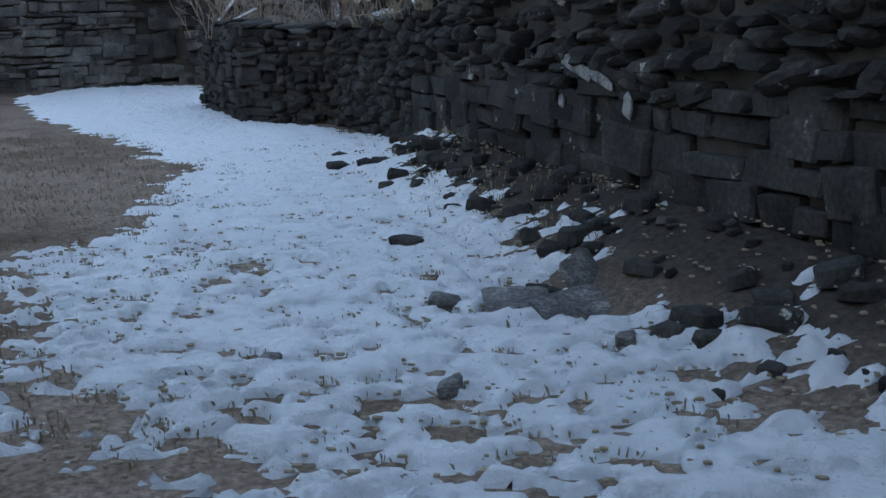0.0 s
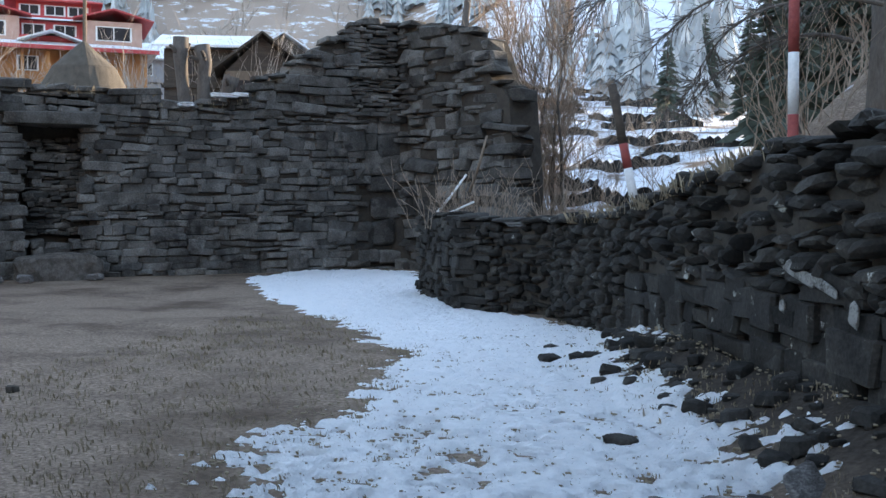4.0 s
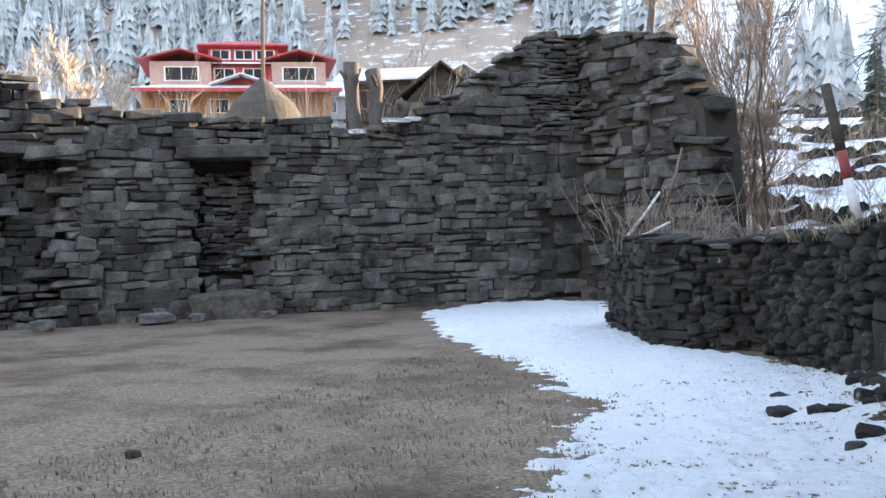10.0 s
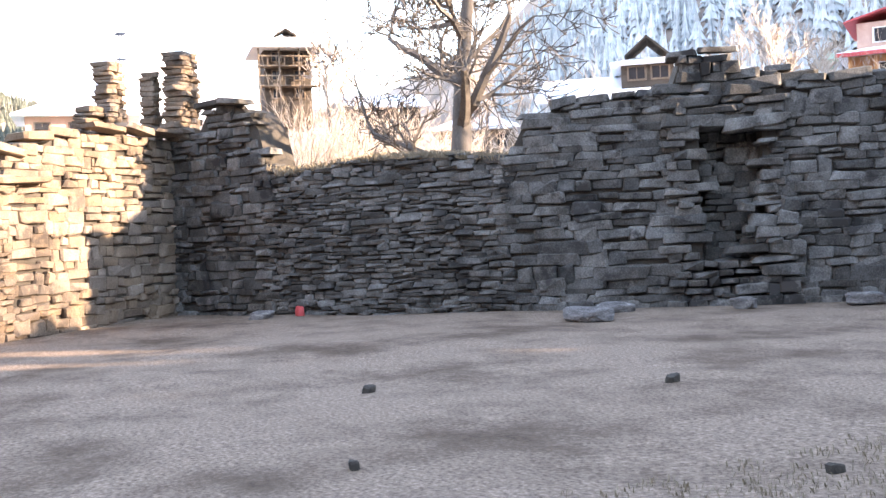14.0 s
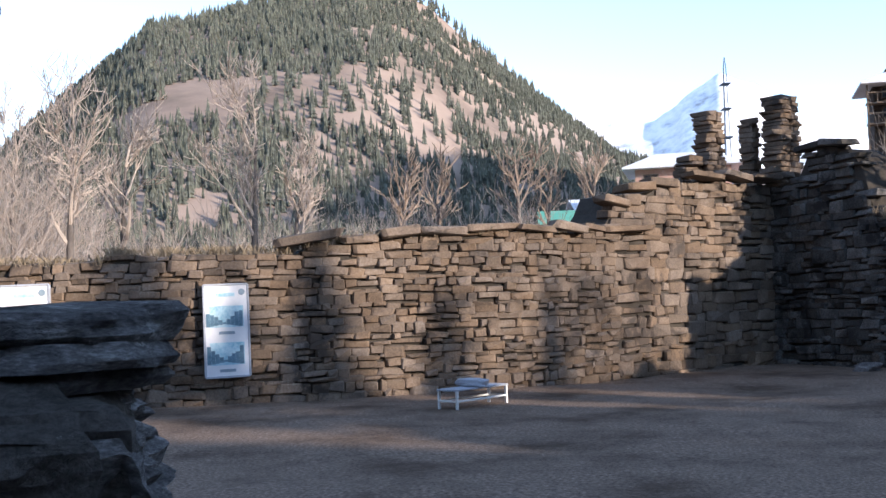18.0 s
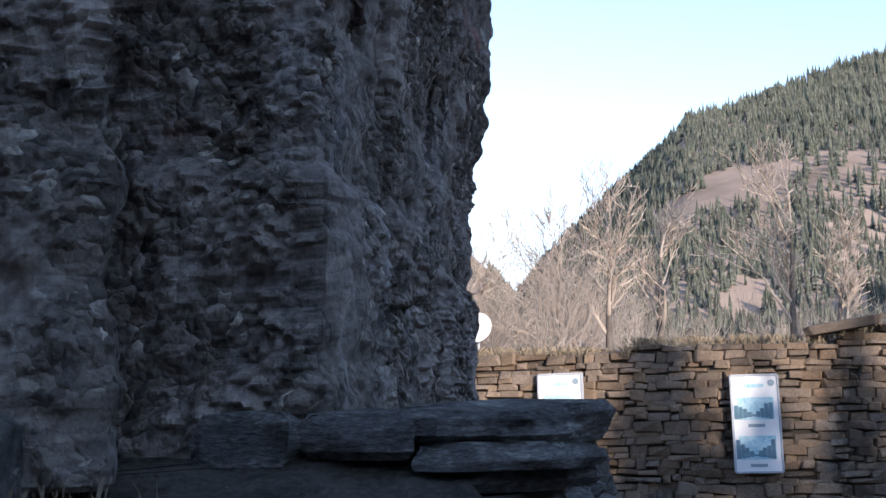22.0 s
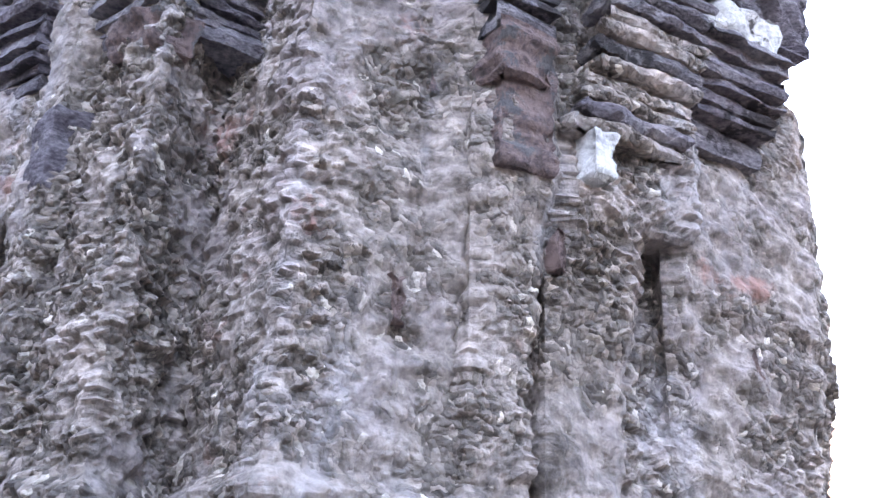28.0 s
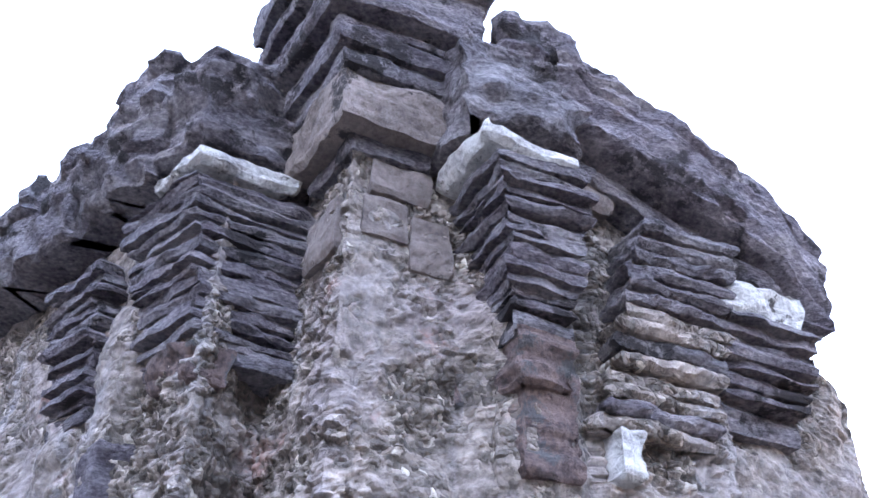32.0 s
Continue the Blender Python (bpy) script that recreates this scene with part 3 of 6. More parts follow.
def build_snow():
    """The tongue of trodden old snow that lies along the east wall."""
    left = [(-3, 0.9), (0.5, 0.6), (2.3, 0.1), (3.3, -0.8), (4.2, -1.6), (5.1, -2.0), (6.4, -1.85), (8.4, -2.0), (10.6, -2.5), (12.6, -3.5), (14.4, -5.0), (17, -6.6), (20.2, -8.4), (22.0, -9.4), (22.8, -9.3), (25.4, -9.0)]
    right = [(-3, 3.0), (1.0, 2.6), (2.5, 1.95), (3.2, 1.6), (4.3, 1.3), (5.2, 1.1), (6.4, 0.75), (7.2, 0.55), (8.6, -0.1), (10.2, 0.1), (11.4, -0.45), (13.8, -1.3), (15.0, -2.3), (15.6, -3.0), (18.6, -4.6), (22, -5.2), (25.4, -6.6)]
    xs, ys = np.arange(-11, 4.2, 0.034), np.concatenate([np.arange(0.8, 9.0, 0.03), np.arange(9.0, 25.6, 0.055)])
    X, Y = np.meshgrid(xs, ys)
    lo = np.interp(Y, [a for a, _ in left], [b for _, b in left])
    hi = np.interp(Y, [a for a, _ in right], [b for _, b in right])
    edge = np.minimum(X - lo, (hi - X) * 1.0)
    edge = np.minimum(np.minimum(edge, 25.3 - Y), Y - 1.0)
    near = np.clip(1.3 - Y / 9, 0.35, 1)
    mask = edge * 0.62 + near * (0.46 * fractal(X, Y * 0.8, 0.9, 4, 2) + 0.46 * fractal(X, Y * 1.5, 0.22, 3, 9) + 0.40 * fractal(X, Y * 1.7, 0.10, 2, 19)) + 0.12
    mask = np.minimum(mask, 0.19 + 0.80 * near * fractal(X, Y * 1.6, 0.12, 2, 31) + 0.24 * near * fractal(X, Y, 0.7, 3, 14))
    mask = mask - 0.5 * np.clip(fractal(X, Y, 0.42, 3, 21) - 0.42, 0, 1) * np.clip(1.2 - Y / 12, 0.1, 1) * 1.6
    Z = height(X, Y) + np.clip(mask * 0.28, -0.11, 0.045) + 0.034 * fractal(X, Y * 1.5, 0.19, 3, 5) * (mask > -0.2)
    keep = mask > -0.40
    idx = -np.ones(X.shape, int)
    idx[keep] = np.arange(keep.sum())
    quad = keep[:-1, :-1] & keep[1:, :-1] & keep[:-1, 1:] & keep[1:, 1:]
    ii, jj = np.nonzero(quad)
    faces = np.stack([idx[ii, jj], idx[ii, jj + 1], idx[ii + 1, jj + 1], idx[ii + 1, jj]], 1).tolist()
    me = mesh_of("snow_patch", np.stack([X, Y, Z], -1)[keep], faces, snow_mat, True)
    tagged(new("snow_patch", me), "ragged tongue of trodden white snow on the turf", "snow", kind="stuff")


build_snow()


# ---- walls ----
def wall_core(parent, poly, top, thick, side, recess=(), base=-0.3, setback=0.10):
    """The dark core of a wall, coloured as the shade behind its stones: a solid strip whose top follows a profile; side
    is +1 if the court lies to the left of its line.
    """
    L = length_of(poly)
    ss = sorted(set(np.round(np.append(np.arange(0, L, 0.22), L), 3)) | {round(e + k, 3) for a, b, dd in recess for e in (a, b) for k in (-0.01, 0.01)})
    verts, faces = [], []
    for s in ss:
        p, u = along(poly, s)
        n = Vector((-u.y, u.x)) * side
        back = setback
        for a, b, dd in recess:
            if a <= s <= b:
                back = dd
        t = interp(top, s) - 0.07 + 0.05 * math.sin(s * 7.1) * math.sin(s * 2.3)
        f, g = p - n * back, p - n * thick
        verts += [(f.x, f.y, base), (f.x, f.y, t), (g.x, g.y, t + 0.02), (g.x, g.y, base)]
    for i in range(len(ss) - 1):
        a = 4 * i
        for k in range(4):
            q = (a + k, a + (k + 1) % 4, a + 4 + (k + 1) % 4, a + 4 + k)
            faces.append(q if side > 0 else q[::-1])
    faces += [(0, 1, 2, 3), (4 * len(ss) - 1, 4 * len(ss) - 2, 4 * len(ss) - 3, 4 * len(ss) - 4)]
    return part("wall_core", mesh_of("wall_core", verts, faces, core_mat), parent, "dark core behind the stones")


def lay(poly, top, side, s0, s1, style, z0=-0.05, cut=None, depth=0.34, proud=0.0, seed=1, near_s=0.0, ztop=None):
    """Courses of stones on the court side of a wall. style: (course height range, length range, tilt, roughness)."""
    r = random.Random(seed)
    hs, ws, tilt, ragged = style
    stones = []
    z = z0
    while True:
        hc = r.uniform(*hs)
        zmid = z + hc / 2
        if zmid > (ztop if ztop is not None else max(t for _, t in top)) + 0.05:
            break
        s = s0 - r.uniform(0, ws[0])
        while s < s1:
            w = r.uniform(*ws) * (0.7 + 0.6 * r.random())
            sm = s + w / 2
            h = hc * r.choice((0.62, 0.8, 0.95, 1.05, 1.1, 1.35))
            limit = ztop if ztop is not None else interp(top, sm)
            inside_cut = cut and any(a < sm < b and c < zmid < d for a, b, c, d in cut)
            if s0 - 0.1 <= sm <= s1 + 0.1 and zmid < limit - 0.02 + r.uniform(-0.04, 0.06) and not inside_cut:
                p, u = along(poly, min(max(sm, 0.0), length_of(poly) - 1e-3))
                n = Vector((-u.y, u.x)) * side
                out = proud + r.uniform(-ragged, ragged)
                c = p + n * (out - depth / 2)
                m = Matrix.Translation((c.x, c.y, zmid + r.uniform(-0.03, 0.03))) @ Matrix.Rotation(math.atan2(u.y, u.x) + r.gauss(0, 0.05), 4, "Z") @ Matrix.Rotation(r.gauss(0, tilt), 4, "Y") @ Matrix.Rotation(r.gauss(0, tilt), 4, "X") @ Matrix.Diagonal((w * 1.02, depth, h * 1.03, 1))
                stones.append((m, abs(sm - near_s) + r.random() * 0.5))
            s += w + r.uniform(0.0, 0.018)
        z += hc * 0.97
    return stones


def cap_stones(poly, top, side, s0, s1, size, thick, seed, lip=0.05, gap=0.02, lift=0.0):
    """Slabs lying along the top of a wall."""
    r = random.Random(seed)
    out, s = [], s0
    while s < s1:
        w = r.uniform(*size)
        sm = min(s + w / 2, length_of(poly) - 0.01)
        p, u = along(poly, sm)
        n = Vector((-u.y, u.x)) * side
        d = r.uniform(0.4, 0.62)
        c = p + n * (lip - d / 2 + r.uniform(-0.08, 0.05))
        h = r.uniform(*thick)
        m = Matrix.Translation((c.x, c.y, interp(top, sm) + h * 0.4 + lift + r.uniform(-0.03, 0.04))) @ Matrix.Rotation(math.atan2(u.y, u.x) + r.gauss(0, 0.12), 4, "Z") @ Matrix.Rotation(r.gauss(0, 0.07), 4, "Y") @ Matrix.Rotation(r.gauss(0, 0.07), 4, "X") @ Matrix.Diagonal((w, d, h, 1))
        out.append((m, 0.0))
        s += w + r.uniform(0, gap)
    return out


BACK_TOP = [(s + S0, z) for s, z in ((-4.28, 2.4), (-4.18, 3.4), (-4.05, 4.6), (-3.45, 5.0), (-3.25, 5.45), (-3.05, 6.1), (-2.0, 6.35), (-0.6, 6.65), (0.8, 6.7), (1.7, 6.45), (1.75, 6.2), (2.4, 6.0), (2.5, 5.75), (3.2, 5.4), (3.3, 5.1), (4.05, 4.95), (4.1, 4.45), (5.0, 4.25), (6.4, 4.12), (7.2, 4.4), (11.75, 4.45), (11.85, 4.72), (13.0, 4.8), (13.1, 5.1), (14.25, 5.05), (14.4, 4.55), (14.6, 4.32), (15.9, 4.25), (16.8, 4.18), (17.5, 3.9), (17.9, 3.2), (19.2, 3.35), (20.6, 3.4), (23.3, 3.2), (23.7, 3.5), (23.9, 4.5), (24.4, 4.9), (25.4, 4.9), (25.8, 4.2), (27.0, 4.2))]
LEFT_TOP = [(0, 4.3), (2.2, 4.28), (3.3, 4.25), (3.5, 4.1), (4.1, 4.05), (4.3, 3.9), (5.3, 3.85), (5.6, 3.3), (6.2, 3.02), (8.3, 2.98), (10.4, 2.88), (12.3, 2.74), (12.5, 2.62), (15.7, 2.62), (15.9, 2.44), (17.5, 2.5), (21, 2.5), (26, 2.5)]
RIGHT_TOP = [(0, 1.45), (2.2, 1.52), (4.2, 1.46), (6.0, 1.5), (8.3, 1.55), (9.9, 1.72), (11.7, 1.95), (12.8, 2.1), (13.6, 2.16), (16, 2.3), (19, 2.4), (26, 2.4)]
SLAB = ((0.05, 0.13), (0.18, 0.55), 0.05, 0.05)
ASHLAR = ((0.12, 0.30), (0.22, 0.85), 0.025, 0.03)
MID = ((0.09, 0.27), (0.2, 0.75), 0.035, 0.045)
# long squared stones: along the wall, height, width, thickness, tilt
LONG = ((14.2, 1.16, 1.1, 0.16, 0.12), (13.3, 0.86, 0.50, 0.34, 0.05), (13.85, 0.86, 0.52, 0.32, 0.03), (12.6, 0.72, 0.42, 0.26, 0.04), (12.75, 0.98, 0.40, 0.24, 0.02), (13.4, 0.48, 0.55, 0.26, 0.1), (14.6, 0.66, 0.6, 0.3, 0.06))

# the long wall across the court; the court lies to the right of its line
wall_back = empty("wall_back", label="ruined dark grey dry-stone courtyard wall with blocked niches", category="wall", kind="structure")
N1 = (S0 + 8.3, S0 + 9.9, 1.0, 3.5)
N2 = (S0 - 0.2, S0 + 1.2, 0.2, 4.12)
HOLE = (S0 + 12.65, S0 + 13.9, 0.95, 3.6)
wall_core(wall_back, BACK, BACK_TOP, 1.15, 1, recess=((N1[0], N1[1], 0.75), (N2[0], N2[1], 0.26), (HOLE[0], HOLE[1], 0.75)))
st = []
# shallow peep hole, its darkness is the core's colour
PEEP = (S0 - 0.25, S0 + 0.12, 5.72, 6.08)
st += lay(BACK, BACK_TOP, 1, 0.0, S0 - 0.2, ((0.10, 0.34), (0.35, 1.0), 0.06, 0.16), depth=0.7, seed=2, near_s=S0 + 9)
st += lay(BACK, BACK_TOP, 1, S0 - 0.2, S0 + 4.2, MID, cut=[N2, (S0 - 0.3, S0 + 4.3, 4.2, 9.0)], depth=0.45, seed=3, near_s=S0 + 9)
st += lay(BACK, BACK_TOP, 1, S0 - 0.2, S0 + 1.6, SLAB, z0=4.2, cut=[PEEP], depth=0.5, proud=0.06, seed=26, near_s=S0 + 9)
st += lay(BACK, BACK_TOP, 1, S0 + 1.6, S0 + 4.2, ((0.12, 0.3), (0.4, 1.1), 0.05, 0.10), z0=4.2, depth=0.55, proud=0.04, seed=27, near_s=S0 + 9)
st += lay(BACK, BACK_TOP, 1, N2[0] + 0.14, N2[1], ((0.45, 0.75), (0.6, 1.2), 0.006, 0.008), z0=0.1, ztop=4.12, depth=0.3, proud=-0.10, seed=4, near_s=S0 + 9)
st += lay(BACK, BACK_TOP, 1, S0 + 4.2, S0 + 8.3, MID, depth=0.42, seed=5, near_s=S0 + 9)
st += lay(BACK, BACK_TOP, 1, S0 + 8.3, S0 + 9.9, MID, cut=[N1], depth=0.6, seed=6, near_s=S0 + 9)
st += lay(BACK, BACK_TOP, 1, N1[0] + 0.05, N1[1] - 0.05, SLAB, z0=1.0, ztop=3.3, depth=0.3, proud=-0.52, seed=7, near_s=S0 + 9)
st += lay(BACK, BACK_TOP, 1, S0 + 9.9, S0 + 12.4, ASHLAR, depth=0.42, seed=8, near_s=S0 + 9)
st += lay(BACK, BACK_TOP, 1, S0 + 12.4, S0 + 14.4, MID, cut=[HOLE], depth=0.7, proud=0.10, seed=9, near_s=S0 + 9)
st += lay(BACK, BACK_TOP, 1, S0 + 12.1, S0 + 12.95, MID, z0=0.0, ztop=1.95, depth=0.5, proud=0.3, seed=10, near_s=S0 + 9)
st += lay(BACK, BACK_TOP, 1, HOLE[0], HOLE[1], MID, z0=0.95, ztop=3.5, depth=0.3, proud=-0.55, seed=19, near_s=S0 + 9)
st += lay(BACK, BACK_TOP, 1, S0 + 12.5, S0 + 14.1, ((0.16, 0.3), (0.5, 1.1), 0.04, 0.06), z0=3.55, ztop=4.3, depth=0.6, proud=0.16, seed=20, near_s=S0 + 9)
st += lay(BACK, BACK_TOP, 1, S0 + 14.4, S0 + 17.9, ASHLAR, depth=0.42, seed=11, near_s=S0 + 9)
st += lay(BACK, BACK_TOP, 1, S0 + 17.9, S0 + 23.6, SLAB, depth=0.42, seed=12, near_s=S0 + 9)
st += lay(BACK, BACK_TOP, 1, S0 + 23.6, S0 + 27.0, MID, depth=0.5, seed=13, near_s=S0 + 9)
caps = cap_stones(BACK, BACK_TOP, 1, S0 + 4.3, S0 + 11.7, (0.5, 1.2), (0.12, 0.24), 14) + cap_stones(BACK, BACK_TOP, 1, S0 + 13.1, S0 + 14.3, (0.5, 0.8), (0.1, 0.16), 15, lip=0.12) + cap_stones(BACK, BACK_TOP, 1, S0 + 14.6, S0 + 17.4, (0.35, 0.8), (0.1, 0.22), 16) + cap_stones(BACK, BACK_TOP, 1, S0 + 24.2, S0 + 25.6, (0.4, 0.9), (0.12, 0.2), 17, lip=0.15)
caps += cap_stones(BACK, BACK_TOP, 1, 0.4, S0 + 4.0, (0.25, 0.7), (0.08, 0.16), 18, lip=0.12)
p, u = along(BACK, S0 + 9.1)
lint = Matrix.Translation((p.x, p.y, 3.72)) @ Matrix.Rotation(math.atan2(u.y, u.x), 4, "Z") @ Matrix.Diagonal((2.0, 0.55, 0.34, 1))
stone_set(wall_back, "stone", caps + [(lint, 0)] + st, stone_piece, stone_joined, 300, label="coursed grey schist stones")

# the sunlit wall; the court lies to its left
wall_left = empty("wall_left", label="sunlit ochre dry-stone courtyard wall with overhanging coping", category="wall", kind="structure")
wall_core(wall_left, LEFT, LEFT_TOP, 1.2, 1)
st = lay(LEFT, LEFT_TOP, 1, 0.0, 5.6, MID, depth=0.42, seed=21, near_s=11) + lay(LEFT, LEFT_TOP, 1, 5.6, 26.0, ((0.085, 0.18), (0.14, 0.5), 0.025, 0.03), depth=0.42, seed=22, near_s=11)
caps = cap_stones(LEFT, [(4, 3.02), (8.3, 2.98), (12.4, 2.74)], 1, 4.6, 12.4, (0.5, 1.3), (0.12, 0.2), 23, lip=0.2) + cap_stones(LEFT, LEFT_TOP, 1, 3.5, 5.7, (0.4, 0.9), (0.1, 0.18), 24, lip=0.12) + cap_stones(LEFT, LEFT_TOP, 1, 0.0, 3.4, (0.8, 1.4), (0.1, 0.16), 25, lip=0.4)
stone_set(wall_left, "stone", caps + st, ochre_piece, ochre_joined, 300, label="coursed warm brown stones")

# the low rubble wall beside the snow; the court lies to its right
wall_right = empty("wall_right", label="low tumbledown grey rubble wall with lichen", category="wall", kind="structure")
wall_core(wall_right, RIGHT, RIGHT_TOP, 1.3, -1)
st = lay(RIGHT, RIGHT_TOP, -1, 0, 4.0, ((0.07, 0.15), (0.18, 0.5), 0.05, 0.05), depth=0.4, seed=31, near_s=13.5)
st += lay(RIGHT, RIGHT_TOP, -1, 9.5, 24, ((0.17, 0.30), (0.22, 0.62), 0.035, 0.04), depth=0.45, seed=33, near_s=13.8, ztop=1.1, z0=0.1)
for sm, zm, w, h, tip in LONG:
    p, u = along(RIGHT, sm)
    st.append((Matrix.Translation((p.x - u.y * 0.23, p.y + u.x * 0.23, zm)) @ Matrix.Rotation(math.atan2(u.y, u.x), 4, "Z") @ Matrix.Rotation(tip, 4, "Y") @ Matrix.Diagonal((w, 0.55, h, 1)), 0.0))
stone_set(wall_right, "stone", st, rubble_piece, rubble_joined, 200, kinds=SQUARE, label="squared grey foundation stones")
loose = lay(RIGHT, RIGHT_TOP, -1, 4.0, 9.8, ((0.07, 0.17), (0.11, 0.30), 0.16, 0.08), depth=0.34, seed=32, near_s=13.5)
loose += lay(RIGHT, RIGHT_TOP, -1, 9.5, 24, ((0.07, 0.15), (0.16, 0.42), 0.15, 0.12), z0=1.02, depth=0.42, seed=34, near_s=13.5)
loose += cap_stones(RIGHT, RIGHT_TOP, -1, 0, 9.5, (0.25, 0.6), (0.06, 0.14), 35) + cap_stones(RIGHT, RIGHT_TOP, -1, 9.5, 22, (0.2, 0.5), (0.08, 0.16), 36, lip=-0.05)
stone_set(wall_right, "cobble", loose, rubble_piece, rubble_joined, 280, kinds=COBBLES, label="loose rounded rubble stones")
for sm, zm, w, h, off in ((13.95, 1.20, 0.42, 0.10, 0.055), (14.3, 1.13, 0.36, 0.08, 0.055), (13.72, 0.93, 0.07, 0.09, 0.055), (14.7, 0.96, 0.10, 0.16, 0.055)):
    p, u = along(RIGHT, sm)
    part("lichen_patch", mesh_of("lichen_patch", ROUND[2][0], ROUND[2][1].tolist(), lichen_crust), wall_right, "pale crust of lichen", Matrix.Translation((p.x + u.y * off, p.y - u.x * off, zm)) @ Matrix.Rotation(math.atan2(u.y, u.x), 4, "Z") @ Matrix.Rotation(0.25, 4, "Y") @ Matrix.Diagonal((w, 0.03, h, 1)))


# ---- the temple ----
def flakes(s, z, cell, seed):
    """Scales of flaking stone over arrays: how far each stands out, fullest at its lower lip, and a shade of its own."""
    a, b = s / cell, z / (cell * 0.62)
    ia, ib = np.floor(a).astype(int), np.floor(b).astype(int)
    best, ca, cb, tone = np.full(np.shape(a), 9.0), np.zeros_like(a), np.zeros_like(a), np.zeros_like(a)

    def h(i, j, k):
        q = (i * 374761393 + j * 668265263 + (seed + k) * 1274126177) & 0x7FFFFFFF
        q = ((q ^ (q >> 13)) * 1103515245) & 0x7FFFFFFF
        return ((q ^ (q >> 16)) % 10007) / 10007

    for da in (-1, 0, 1):
        for db in (-1, 0, 1):
            i, j = ia + da, ib + db
            pa, pb = i + 0.1 + 0.8 * h(i, j, 1), j + 0.1 + 0.8 * h(i, j, 2)
            r2 = (a - pa) ** 2 + (b - pb) ** 2
            near = r2 < best
            best, ca, cb, tone = np.where(near, r2, best), np.where(near, pa, ca), np.where(near, pb, cb), np.where(near, h(i, j, 3), tone)
    out = (tone - 0.35) * np.clip(1.25 - best, 0, 1) + 0.55 * np.clip(cb - b, -0.7, 0.7) * tone
    return out, tone


def rough_prism(name, foot, z0, z1, mat, step=0.05, amp=0.03, seed=1, parent=None, label="", top=None, grain=0.28, flare=0.0, sag=0.0, layers=0.0, ribs=0.0, crust=0.0, scales=0.0, lift=None, base_out=0.0, swell=0.0, back=None):
    """A block of eroded stone over a footprint (counter-clockwise): a fine skin pushed in and out by noise, closed on top and below."""
    pts, nrm, arc = [], [], []
    a0 = 0.0
    k = len(foot)
    for i in range(k):
        a, b = Vector(foot[i]), Vector(foot[(i + 1) % k])
        d = b - a
        m = max(1, int(d.length / (step * (6 if back is not None and back((a + b) / 2) else 1))))
        n = Vector((d.y, -d.x)).normalized()
        for j in range(m):
            p = a + d * (j / m)
            nn = n
            if j == 0:
                e = a - Vector(foot[i - 1])
                nn = (n + Vector((e.y, -e.x)).normalized()).normalized()
            pts.append(p)
            nrm.append(nn)
            arc.append(a0 + d.length * j / m)
        a0 += d.length
    P, N, S = np.array(pts), np.array(nrm), np.array(arc)
    rows = max(2, int((z1 - z0) / step) + 1)
    t = np.linspace(0, 1, rows)
    Z = z0 + (z1 - z0) * t
    SS, ZZ = np.meshgrid(S, Z)
    d = amp * (fractal(SS, ZZ * 1.1, grain, 4, seed) * 1.1 + 0.9 * fractal(SS, ZZ * 2.4, grain * 3.2, 3, seed + 5))
    d += amp * 0.9 * np.clip(fractal(SS, ZZ * 1.15, grain * 0.5, 3, seed + 9), -0.5, 1) * 1.5
    if crust:
        where = np.clip(0.35 + 1.3 * fractal(SS, ZZ * 0.8, 0.7, 3, seed + 21), 0, 1)
        d += crust * where * np.clip(0.1 + fractal(SS, ZZ * 1.25, 0.085, 2, seed + 23), -0.35, 1)
    tone = None
    if scales:
        where = np.clip(0.55 + 1.3 * fractal(SS, ZZ * 0.7, 0.55, 3, seed + 41), 0.12, 1) * np.clip((5.1 - ZZ) / 0.5, 0.35, 1)
        big, tone = flakes(SS + 0.05 * fractal(SS, ZZ, 0.12, 2, seed + 43), ZZ + 0.03 * fractal(SS, ZZ, 0.10, 2, seed + 44), 0.058, seed + 51)
        fine, tone2 = flakes(SS + 0.02 * fractal(SS, ZZ, 0.08, 2, seed + 45), ZZ, 0.030, seed + 57)
        d += scales * where * (big + 0.5 * fine)
        tone = np.clip(0.5 + (0.45 * (tone - 0.5) + 0.7 * (tone2 - 0.5)) * (0.35 + where), 0, 1)
    if base_out:
        d += base_out * np.clip((2.28 + 0.05 * fractal(SS, ZZ * 0, 0.5, 3, seed + 61) - ZZ) / 0.07, 0, 1)
    if swell:
        d += swell * np.clip((ZZ - 2.75) / 0.8, 0, 1) * (np.clip(N @ np.array([nR.x, nR.y]), 0, 1) * np.clip(((P - np.array(K)) @ np.array(dR) - 0.5) / 0.25, 0, 1) * np.clip((2.0 - (P - np.array(K)) @ np.array(dR)) / 0.3, 0.8, 1))[None, :]
    if ribs:
        d += ribs * fractal(SS, ZZ * 0.12, 0.16, 3, seed + 17)
    if layers:
        d += layers * fractal(SS * 0.25, ZZ * 4.0, 0.22, 3, seed + 13)
    d += flare * (1 - t)[:, None]
    edge = np.minimum(t, 1 - t) * (z1 - z0)
    d -= (np.clip(1 - edge / (1.2 * step), 0, 1) * amp * 0.9)[:, None]
    X = P[None, :, 0] + N[None, :, 0] * d
    Y = P[None, :, 1] + N[None, :, 1] * d
    drop = sag * fractal(SS, SS * 0 + seed, 0.5, 3, seed + 3) * t[:, None] if sag else 0
    if top is not None:
        tz = np.array([top(p) for p in pts])
        ZZ = z0 + (tz[None, :] - z0) * t[:, None]
    ZZ = ZZ + drop
    if lift is not None:
        ZZ = ZZ + np.array([lift(p) for p in pts])[None, :]
    n = len(pts)
    V = np.stack([X, Y, ZZ], -1).reshape(-1, 3)
